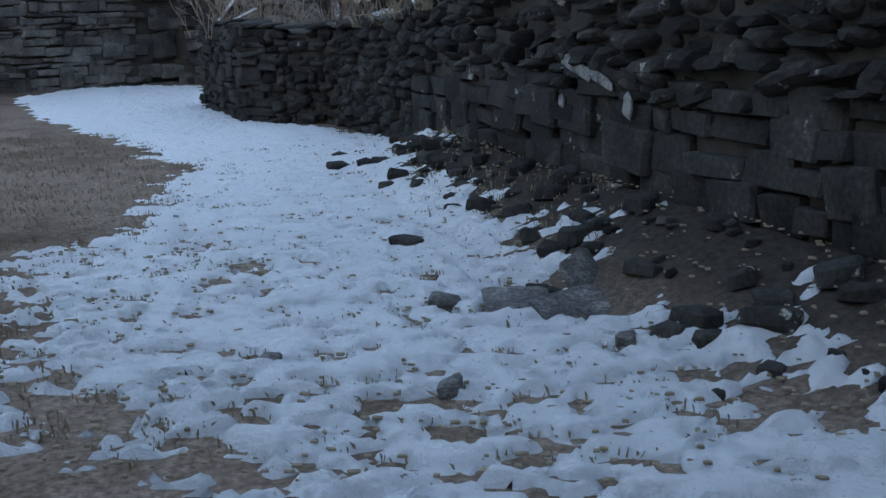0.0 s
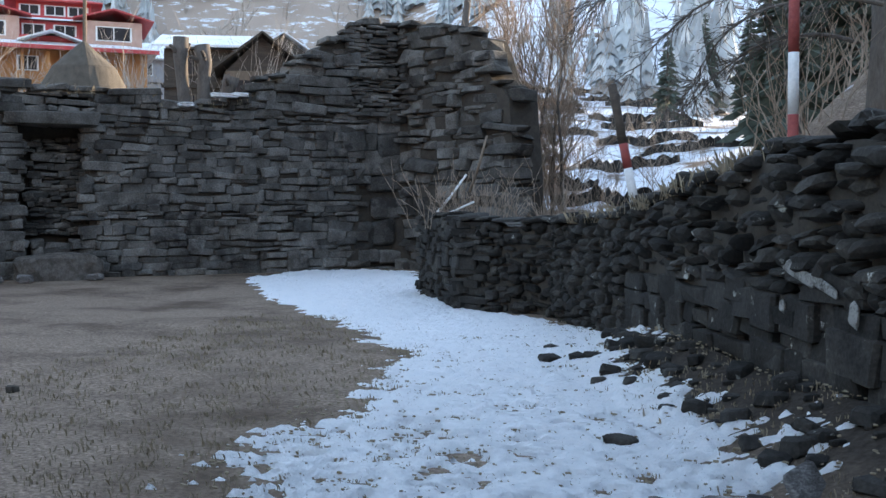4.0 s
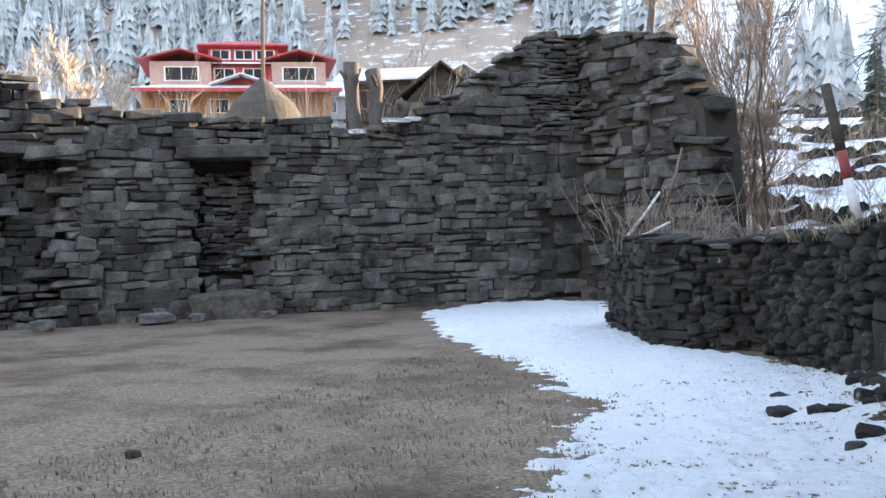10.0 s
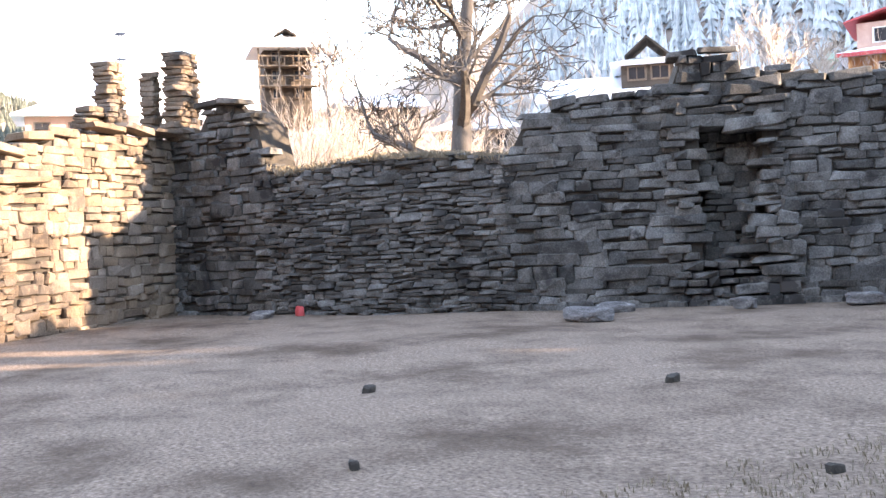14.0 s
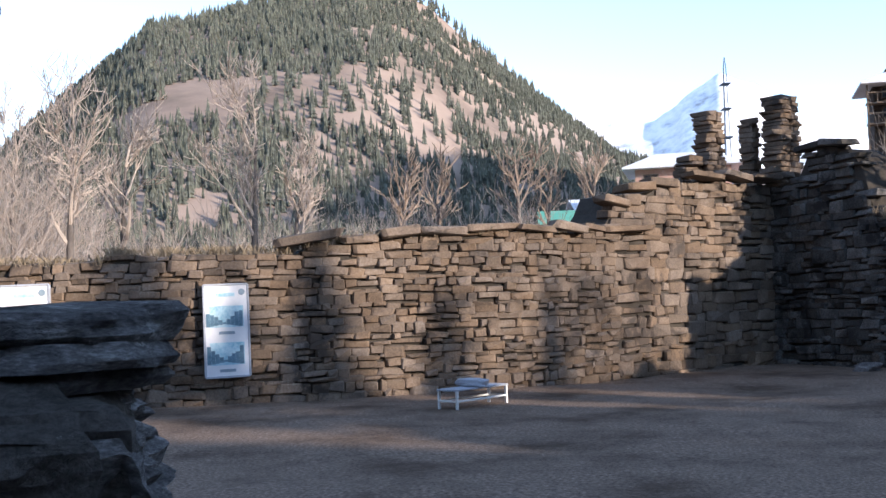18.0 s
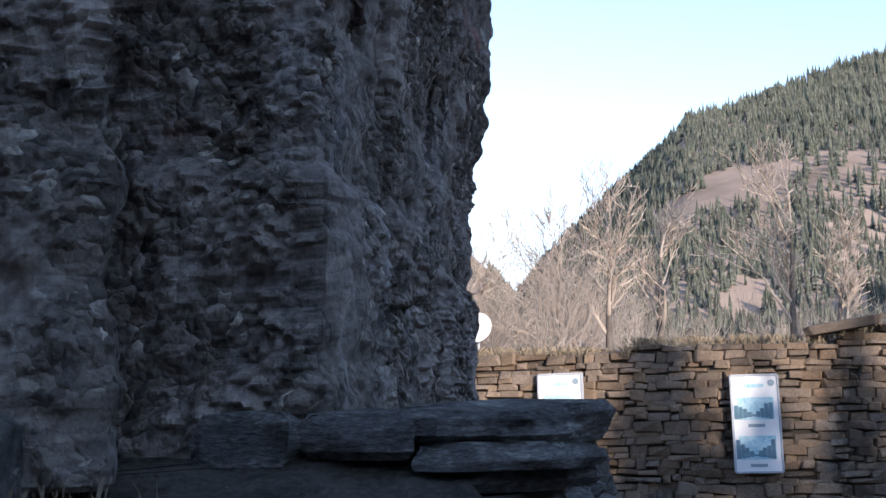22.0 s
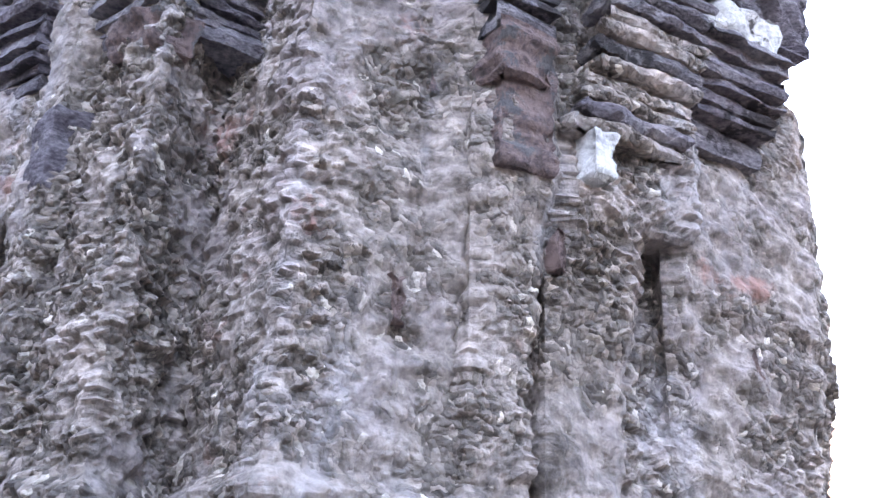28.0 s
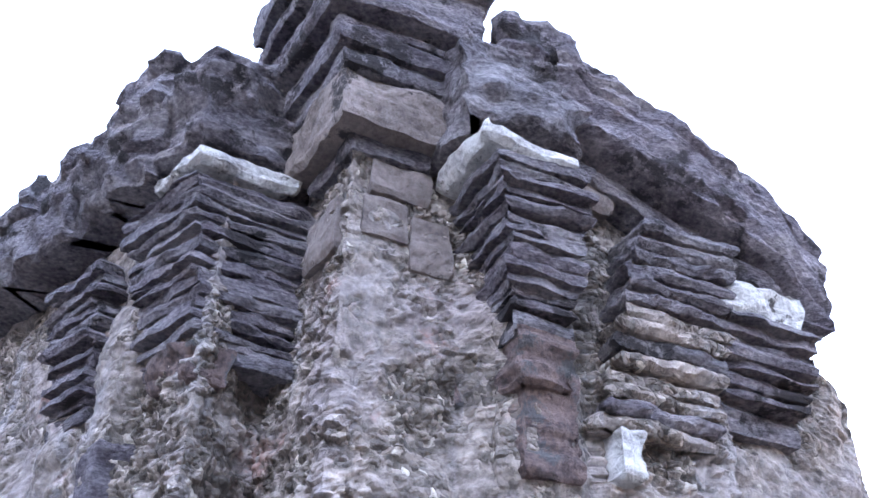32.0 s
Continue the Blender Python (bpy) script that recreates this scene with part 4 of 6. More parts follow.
    cx, cy = P.mean(0)
    V = np.concatenate([V, [[cx, cy, float(ZZ[0].mean())], [cx, cy, float(ZZ[-1].mean()) + 0.02]]])
    F = []
    for r_ in range(rows - 1):
        b = r_ * n
        for j in range(n):
            F.append((b + j, b + (j + 1) % n, b + n + (j + 1) % n, b + n + j))
    lo, hi, b = rows * n, rows * n + 1, (rows - 1) * n
    for j in range(n):
        F.append((lo, (j + 1) % n, j))
        F.append((hi, b + j, b + (j + 1) % n))
    me = mesh_of(name, V, F, mat)
    if tone is not None:
        at = me.attributes.new("flake", "FLOAT", "POINT")
        at.data.foreach_set("value", np.concatenate([tone.reshape(-1), [0.5, 0.5]]).astype(np.float32))
    return part(name, me, parent, label)


K, E_ = Vector((-3.309, 0.249)), Vector((-5.772, -0.648))
dR = (E_ - K).normalized()
dL = Vector((0.4494, -0.8933)).normalized()
nR, nL = Vector((dR.y, -dR.x)), Vector((-dL.y, dL.x))
LR, LL = (E_ - K).length, 3.6
G_ = E_ + dL * LL * 0.95


def on_R(u, v):
    p = K + dR * u + nR * v
    return (p.x, p.y)


def on_L(u, v):
    p = K + dL * u + nL * v
    return (p.x, p.y)


def corner(v, w=None):
    """The outer corner, v beyond both faces."""
    w = v if w is None else w
    a = np.array([[nR.x, nR.y], [nL.x, nL.y]])
    q = np.linalg.solve(a, [v, w])
    return (K.x + q[0], K.y + q[1])


if nR.dot(Vector((0, 1))) < 0:
    nR = -nR
if nL.dot(Vector((1, 0))) < 0:
    nL = -nL

temple = empty("temple", label="tall eroded grey stone temple tower with pilasters and capitals", category="temple")
temple.matrix_basis = Matrix.Translation((K.x, K.y, 1.62)) @ Matrix.Scale(1.035, 4) @ Matrix.Translation((-K.x, -K.y, -1.62))


def ccw(f):
    return f[::-1] if sum(a[0] * b[1] - b[0] * a[1] for a, b in zip(f, f[1:] + f[:1])) < 0 else f


def patch(base, u0, u1, v0, v1):
    return ccw([base(u0, v0), base(u1, v0), base(u1, v1), base(u0, v1)])


def along_R(p):
    return (Vector(p) - K).dot(dR)


def hidden(p):
    """True on the two sides turned away from the court."""
    q = Vector(p) - K
    return q.dot(nR) < -0.75 and q.dot(nL) < -0.75


def on_P(u, v):
    """On the portal of the left face, whose front swings out as it goes."""
    return on_L(u, v + 0.27 * (u - 0.46))


# corner pilasters with a projecting portal on either face: outer pilaster, inner jamb, niche
shaft = [corner(-0.02, 0.0), on_R(0.66, -0.03), on_R(0.68, -0.10), on_R(0.705, 0.01), on_R(0.95, 0.0), on_R(0.98, -0.14), on_R(1.03, -0.14), on_R(1.06, -0.02), on_R(1.42, -0.04), on_R(1.44, -0.28), on_R(1.68, -0.28), on_R(1.70, -0.06), on_R(1.82, -0.05), on_R(2.47, -0.04), on_R(2.50, -0.14), on_R(2.66, -0.15)]
shaft += [(G_.x, G_.y), on_L(LL, 0.1), on_P(2.6, 0.38), on_P(1.95, 0.40), on_P(1.90, 0.0), on_P(1.18, 0.0), on_P(1.14, 0.46), on_P(0.99, 0.46), on_P(0.96, 0.34), on_P(0.86, 0.34), on_P(0.83, 0.40), on_P(0.47, 0.40), on_L(0.66, 0.12), on_L(0.70, -0.03), on_L(0.62, 0.0)]
rough_prism("shaft", ccw(shaft), 1.40, 5.10, rock, 0.0145, 0.024, 3, temple, "pitted, lichen-spotted grey stone shaft", flare=0.03, grain=0.22, ribs=0.012, crust=0.016, scales=0.030, base_out=0.05, swell=0.17, back=hidden, top=lambda p: 5.10 - 0.42 * min(max(along_R(p) - 0.9, 0.0), 3.0))
rough_prism("niche_filling", patch(on_R, 1.40, 1.72, -0.4, -0.06), 1.42, 3.12, rock, 0.02, 0.03, 14, temple, "crumbled filling of the niche", scales=0.03)
rough_prism("arch_head", patch(on_R, 1.40, 1.72, -0.2, 0.14), 3.42, 4.8, rock, 0.02, 0.03, 15, temple, "eroded arch head", scales=0.03)
rough_prism("arch_head", patch(on_P, 1.10, 2.6, -0.2, 0.44), 3.34, 5.05, rock, 0.025, 0.035, 16, temple, "eroded arch head", scales=0.03)

# stepped capitals of thin slabs, each slab wider than the one below
for base, u0, u1, v0, zc, top, gl, gr, gv, label in (
    (on_R, 0.64, 0.94, 0.26, 4.12, 4.86, 0.17, 0.04, 0.20, "stepped capital of thin dark slabs"),
    (on_P, 0.48, 0.86, 0.42, 4.10, 4.95, 0.06, 0.14, 0.17, "stepped capital of thin dark slabs"),
    (on_P, 1.24, 1.56, 0.46, 4.05, 4.85, 0.08, 0.10, 0.12, "worn stepped capital"),
    (on_R, 1.68, 2.15, 0.16, 3.98, 4.40, 0.04, 0.03, 0.22, "worn layered capital"),
):
    cap = rough_prism("capital", patch(base, u0, u1, -0.1, v0), zc - 0.06, zc + 0.03, capital_stone, 0.04, 0.015, 7, temple, label)
    z, i = zc, 0
    while z < top:
        h = rng.uniform(0.035, 0.075)
        t = ((z - zc) / (top - zc)) ** 0.85
        a, b, c = gl * t + rng.uniform(-0.02, 0.02), gr * t + rng.uniform(-0.02, 0.02), gv * t + rng.uniform(-0.022, 0.018)
        rough_prism("slab", patch(base, u0 - a, u1 + b, -0.1, v0 + 0.02 + c), z, min(z + h, top) * 0.9985, capital_stone, 0.024, 0.020, 11 + i, cap, crust=0.032, layers=0.018, sag=0.035)
        z += h
        i += 1

# broken red-tinged shafts and the pale blocks under the eaves
rough_prism("column_drum", patch(on_R, 0.69, 0.94, -0.05, 0.215), 3.47, 4.08, red_stone, 0.016, 0.022, 31, temple, "reddish broken column drum", crust=0.02, layers=0.03)
rough_prism("column_drum", patch(on_R, 0.66, 0.92, -0.05, 0.26), 3.84, 4.09, red_stone, 0.016, 0.022, 39, temple, "reddish broken column drum", crust=0.02, layers=0.03)
rough_prism("impost", patch(on_R, 0.44, 0.86, 0.0, 0.45), 4.91, 5.01, white_stone, 0.022, 0.03, 32, temple, "pale weathered block", sag=0.06, lift=lambda p: -0.16 * (along_R(p) - 0.40))
rough_prism("impost", patch(on_R, 1.66, 2.12, -0.1, 0.37), 4.40, 4.62, white_stone, 0.022, 0.035, 33, temple, "pale weathered block", sag=0.07)
rough_prism("impost", patch(on_P, 0.42, 0.80, 0.1, 0.61), 4.99, 5.10, white_stone, 0.022, 0.03, 34, temple, "pale weathered block", sag=0.06)
rough_prism("patch_stone", patch(on_R, 1.12, 1.22, 0.1, 0.245), 3.52, 3.75, white_stone, 0.016, 0.03, 35, temple, "pale lichen-covered broken stone", crust=0.03)
rough_prism("patch_stone", patch(on_P, 0.97, 1.12, 0.3, 0.49), 3.42, 3.80, capital_stone, 0.02, 0.02, 38, temple, "smooth grey plate of stone", crust=0.02)
rough_prism("door_jamb", patch(on_P, 1.30, 1.86, -0.1, 0.16), 1.45, 3.14, white_stone, 0.04, 0.03, 36, temple, "pale stone inside the recess", crust=0.02)
for base, u0, u1, v, z0, z1 in ((on_R, 0.38, 0.45, 0.05, 2.82, 3.0), (on_R, 1.0, 1.065, 0.17, 3.13, 3.31), (on_R, 2.08, 2.14, 0.09, 2.95, 3.08), (on_P, 0.48, 0.74, 0.465, 3.90, 4.10), (on_R, 0.50, 0.58, 0.015, 3.80, 4.0), (on_R, 0.84, 0.95, 0.23, 3.58, 3.80)):
    rough_prism("red_stain_stone", patch(base, u0, u1, v - 0.2, v - 0.018), z0, z1, red_stone, 0.016, 0.035, 37, temple, "reddish stone", crust=0.03)
# the pediment's raking edge: slabs leaning out and stepping back as they rise
for i in range(14):
    t = i / 13
    z = 3.74 + 0.92 * t
    rough_prism("gable_slab", patch(on_R, 1.05 + 0.16 * t + rng.uniform(-0.02, 0.02), 1.62 + 0.1 * t, 0.0, 0.23 + 0.20 * t + rng.uniform(-0.015, 0.015)), z, z + 0.069, capital_stone if t > 0.6 or i % 4 == 1 else rock, 0.02, 0.024, 50 + i, temple, scales=0.02, layers=0.015)
# smooth ashlars left in the corner's head
for base, u0, u1, v, z0, z1 in ((on_R, 0.05, 0.27, 0.0, 4.55, 4.78), (on_R, 0.28, 0.47, 0.008, 4.42, 4.72), (on_R, 0.08, 0.38, 0.004, 4.80, 4.99), (on_L, 0.08, 0.38, 0.035, 4.5, 4.8)):
    rough_prism("ashlar", patch(base, u0, u1, v - 0.3, v), z0, z1, ashlar_stone, 0.022, 0.014, 45, temple, "smooth brownish ashlar", crust=0.02)


# stepped cornice blocks over the corner, and the broken roof either side
def corner_block(v, reach_R, reach_L):
    return ccw([corner(v), on_R(reach_R, v), on_R(reach_R, -0.7), on_L(reach_L, -0.7), on_L(reach_L, v)])


for i, (z0, z1, v, r0, r1) in enumerate(((4.99, 5.07, 0.05, 0.36, 0.40), (5.075, 5.36, 0.15, 0.42, 0.46), (5.365, 5.46, 0.18, 0.44, 0.48), (5.465, 5.58, 0.23, 0.46, 0.58), (5.585, 5.65, 0.22, 0.45, 0.5), (5.655, 5.78, 0.30, 0.5, 0.64), (5.785, 5.98, 0.27, 0.52, 0.62), (5.985, 6.10, 0.35, 0.56, 0.66), (6.105, 6.30, 0.40, 0.6, 0.68))):
    rough_prism("cornice_block", corner_block(v, r0, r1), z0, z1, ashlar_stone if i == 1 else capital_stone, 0.026, 0.02, 90 + i, temple, "stepped corner block of the cornice", crust=0.02, layers=0.015, sag=0.03)


def roof_fall(p):
    u = along_R(p)
    return -0.43 * (u - 0.85) - 0.5 * max(0.0, u - 2.0)


rough_prism("eaves_course", patch(on_R, 0.86, 2.30, -0.45, 0.40), 5.22, 5.76, capital_stone, 0.026, 0.035, 70, temple, "dark slaty overhanging eaves", crust=0.035, layers=0.05, sag=0.10, lift=roof_fall)
rough_prism("eaves_course", patch(on_R, 0.92, 2.22, -0.45, 0.31), 5.08, 5.20, capital_stone, 0.026, 0.028, 71, temple, "layered soffit under the eaves", crust=0.03, layers=0.03, sag=0.06, lift=roof_fall)
for i, (u0, u1, z0, z1, v) in enumerate(((0.36, 0.93, 5.03, 5.60, 0.42), (0.60, 0.95, 5.56, 5.88, 0.36))):
    rough_prism("roof_block", patch(on_R, u0, u1, -0.6, v), z0, z1, capital_stone, 0.026, 0.045, 74 + i, temple, "dark slaty roof block", crust=0.045, layers=0.03, sag=0.08)
rough_prism("roof_block", patch(on_R, 0.96, 1.20, -0.2, 0.27), 4.86, 5.10, ashlar_stone, 0.026, 0.02, 77, temple, "brownish bracket block", crust=0.02)
for i, (u0, u1, z0, z1, v) in enumerate(((0.40, 0.86, 5.13, 5.76, 0.62), (0.74, 1.10, 5.10, 5.86, 0.70), (1.05, 1.50, 5.06, 5.76, 0.69), (1.45, 2.1, 5.06, 5.72, 0.70), (2.0, 2.9, 5.06, 5.8, 0.70))):
    rough_prism("roof_block", patch(on_P, u0, u1, -0.8, v), z0, z1, capital_stone, 0.028, 0.05, 80 + i, temple, "dark slaty roof block", crust=0.05, layers=0.05, sag=0.12)

# ---- the plinth and the rocks on it ----
plinth = empty("plinth", label="broken dark rock plinth with jutting slate ledges", category="plinth")


def plinth_ring(vL, vR):
    return ccw([corner(vR, vL), on_R(LR + 0.6, vR), (G_.x - 0.6, G_.y - 0.6), on_L(LL + 1.2, vL)])


def earth_top(p):
    q = Vector(p) - K
    return 1.45 - 0.34 * max(0.0, max(q.dot(nL), q.dot(nR) - 0.15) - 0.2)


rough_prism("upper_tier", plinth_ring(0.20, 0.30), 0.9, 1.41, slate, 0.04, 0.05, 101, plinth, "split slaty upper tier", layers=0.06, sag=0.04, crust=0.05, back=hidden)
rough_prism("earth_bank", plinth_ring(0.50, 0.62), 0.7, 1.33, earth, 0.04, 0.05, 102, plinth, "earth and gravel lying on the plinth", back=hidden, top=earth_top, crust=0.03)
bank = ccw([on_L(-0.45, 0.10), on_L(-0.5, 0.56), on_L(2.2, 0.60), on_L(2.2, 0.05)])
rough_prism("earth_bank", bank, 1.1, 1.40, earth, 0.03, 0.03, 107, plinth, "earth and gravel sloping from the ledges", top=lambda p: 1.455 - 0.36 * max(0.0, (Vector(p) - K).dot(nL) - 0.1), crust=0.03)
rough_prism("middle_tier", plinth_ring(0.56, 0.66), -0.2, 1.27, slate, 0.03, 0.05, 103, plinth, "cracked slaty lower tier", layers=0.10, sag=0.06, crust=0.05, back=hidden)
rough_prism("lower_tier", plinth_ring(0.95, 0.74), -0.2, 0.98, slate, 0.05, 0.07, 106, plinth, "cracked bottom tier", layers=0.09, sag=0.08, crust=0.06, back=hidden)
for k, (f, z0, z1) in enumerate((
    (((0.36, -0.1), (0.30, 0.19), (0.02, 0.22), (-0.02, -0.1)), 1.41, 1.555),
    (((0.015, -0.15), (0.01, 0.20), (-0.30, 0.23), (-0.33, -0.2)), 1.45, 1.565),
    (((-0.28, -0.3), (-0.26, 0.22), (-0.54, 0.20), (-0.74, 0.08), (-0.82, -0.06), (-0.80, -0.36), (-0.6, -0.6)), 1.49, 1.585),
    (((-0.28, -0.3), (-0.30, 0.24), (-0.56, 0.21), (-0.76, 0.07), (-0.83, -0.08), (-0.80, -0.36), (-0.6, -0.6)), 1.425, 1.488),
    (((-0.30, -0.3), (-0.34, 0.23), (-0.54, 0.18), (-0.70, 0.05), (-0.76, -0.08), (-0.74, -0.36), (-0.6, -0.6)), 1.365, 1.422),
    (((-0.30, -0.3), (-0.38, 0.18), (-0.52, 0.13), (-0.62, 0.0), (-0.67, -0.12), (-0.66, -0.36), (-0.6, -0.6)), 1.30, 1.362),
)):
    rough_prism("ledge_slab", ccw([on_L(u, v) for u, v in f]), z0, z1, slate, 0.02, 0.028, 104 + 7 * k, plinth, "jutting split slate ledge", layers=0.035, sag=0.035, crust=0.035, grain=0.2)


def rock_lump(name, c, size, seed, mat, turn=0.0, parent=None):
    """A single rounded or angular rock."""
    bm = bmesh.new()
    bmesh.ops.create_icosphere(bm, subdivisions=3, radius=0.5)
    for v in bm.verts:
        p = v.co.copy()
        q = Vector([math.copysign(abs(a) ** 0.6, a) for a in p]) * 0.62
        v.co = q * (1 + 0.28 * noise.noise(p * 2.3 + Vector((seed, 3.1, 7.7))) + 0.10 * noise.noise(p * 6 + Vector((seed, 9, 1))))
    me = bpy.data.meshes.new(name)
    bm.to_mesh(me)
    bm.free()
    me.materials.append(mat)
    return part(name, me, parent, "", Matrix.Translation(c) @ Matrix.Rotation(turn, 4, "Z") @ Matrix.Diagonal((*size, 1)))


b = K + dL * 0.72 + nL * 0.58
tagged(rock_lump("boulder", (b.x, b.y, 1.44), (0.46, 0.40, 0.38), 4, boulder_stone, 0.5), "grey lichen-crusted boulder lying on the plinth", "rock")
for i, (u, v, z, sz) in enumerate(((1.0, 0.70, 1.27, 0.13), (0.75, 0.62, 1.27, 0.09), (1.2, 0.58, 1.30, 0.2), (0.5, 0.72, 1.26, 0.08), (1.05, 0.80, 1.26, 0.07), (0.6, 0.52, 1.28, 0.1))):
    b = K + dL * u + nL * v
    tagged(rock_lump("rock", (b.x, b.y, z), (sz * 1.4, sz, sz * 0.7), 20 + i, slate, u * 3), "small dark stone lying on the plinth", "rock", "stones on the plinth")


# ---- things in and over the court ----
def at_yaw(yaw, r, z=None):
    x, y = -math.sin(radians(yaw)) * r, math.cos(radians(yaw)) * r
    return Vector((x, y, float(height(x, y)) if z is None else z))


def tube(path, radii, sides=6):
    """Rings of a bent, tapering rod."""
    V, F = [], []
    for i, (p, r) in enumerate(zip(path, radii)):
        d = (path[min(i + 1, len(path) - 1)] - path[max(i - 1, 0)]).normalized()
        a = d.orthogonal().normalized()
        b = d.cross(a)
        for k in range(sides):
            t = 2 * math.pi * k / sides
            V.append(p + (a * math.cos(t) + b * math.sin(t)) * r)
    for i in range(len(path) - 1):
        for k in range(sides):
            F.append((i * sides + k, i * sides + (k + 1) % sides, (i + 1) * sides + (k + 1) % sides, (i + 1) * sides + k))
    F.append(tuple(range(sides))[::-1])
    F.append(tuple((len(path) - 1) * sides + k for k in range(sides)))
    return V, F


class Heap:
    """Gathers many small shapes into one mesh."""

    def __init__(self):
        self.v, self.f = [], []

    def add(self, v, f):
        b = len(self.v)
        self.v += [tuple(p) for p in v]
        self.f += [tuple(b + i for i in q) for q in f]

    def mesh(self, name, mat, smooth=False):
        return mesh_of(name, self.v, self.f, mat, smooth)


def grow(h, r, p, d, length, rad, depth, spread, up, sides, min_rad=0.006):
    """One limb with its forks."""
    n = 4
    path, radii = [p.copy()], [rad]
    for i in range(n):
        d = (d + Vector((r.gauss(0, 0.16), r.gauss(0, 0.16), r.gauss(0, 0.10) + up))).normalized()
        p = p + d * (length / n)
        path.append(p.copy())
        radii.append(max(min_rad, rad * (1 - 0.6 * (i + 1) / n)))
    h.add(*tube(path, radii, sides))
    if depth <= 0:
        return
    kids = r.choice((3, 4, 4)) if depth > 1 else r.choice((3, 4, 5))
    for k in range(kids):
        i = r.randint(1, n)
        axis = d.orthogonal()
        axis.rotate(Matrix.Rotation(r.uniform(0, 6.28), 3, d))
        nd = (d * r.uniform(0.5, 1.0) + axis.normalized() * spread * r.uniform(0.6, 1.2)).normalized()
        grow(h, r, path[i], nd, length * r.uniform(0.5, 0.8), max(min_rad, radii[i] * r.uniform(0.5, 0.75)), depth - 1, spread, up, max(3, sides - 1), min_rad)


def bare_tree(base, tall, rad, seed, depth=4, spread=0.75, up=0.06, mat=None, limbs=5, fork=0.3, label="leafless tree with bare grey twigs", group="", lean=(0, 0), min_rad=0.012):
    r = random.Random(seed)
    ob = empty("tree", Matrix.Translation(base), label=label, category="tree", group=group)
    trunk, crown = Heap(), Heap()
    p, path, radii = Vector((0, 0, -0.3)), [Vector((0, 0, -0.3))], [rad * 1.25]
    d = Vector((lean[0], lean[1], 1)).normalized()
    n = 7
    for i in range(n):
        d = (d + Vector((r.gauss(0, 0.05), r.gauss(0, 0.05), 0.05))).normalized()
        p = p + d * (tall * 0.72 / n)
        path.append(p.copy())
        radii.append(rad * (1 - 0.72 * (i + 1) / n))
    trunk.add(*tube(path, radii, 9))
    for k in range(limbs):
        i = min(n, max(1, int(n * (fork + (1 - fork) * (k + 0.5) / limbs)) + 1))
        a = r.uniform(0, 6.28)
        nd = Vector((math.cos(a) * spread, math.sin(a) * spread, 0.75)).normalized()
        grow(crown, r, path[i], nd, tall * r.uniform(0.2, 0.34), radii[i] * 0.7, depth - 1, spread, up, 5, min_rad)
    grow(crown, r, path[-1], d, tall * 0.26, radii[-1], depth - 1, spread, up, 5, min_rad)
    part("trunk", trunk.mesh("trunk", bark, True), ob)
    part("crown", crown.mesh("crown", mat or twig), ob, "fine bare branches")
    return ob


def brush(name, spots, seed, tall, mat, label, stems=7, wide=0.26, rad=0.009, forks=1):
    """Bare scrub that nobody could count."""
    r = random.Random(seed)
    h = Heap()
    for q in spots:
        for _ in range(stems):
            d = Vector((r.gauss(0, wide), r.gauss(0, wide), 1)).normalized()
            grow(h, r, Vector(q) + Vector((r.gauss(0, 0.25), r.gauss(0, 0.25), -0.1)), d, tall * r.uniform(0.5, 1.0), rad * tall, forks, 0.45, 0.03, 3, 0.005)
    return tagged(new(name, h.mesh(name, mat)), label, "scrub", kind="stuff")


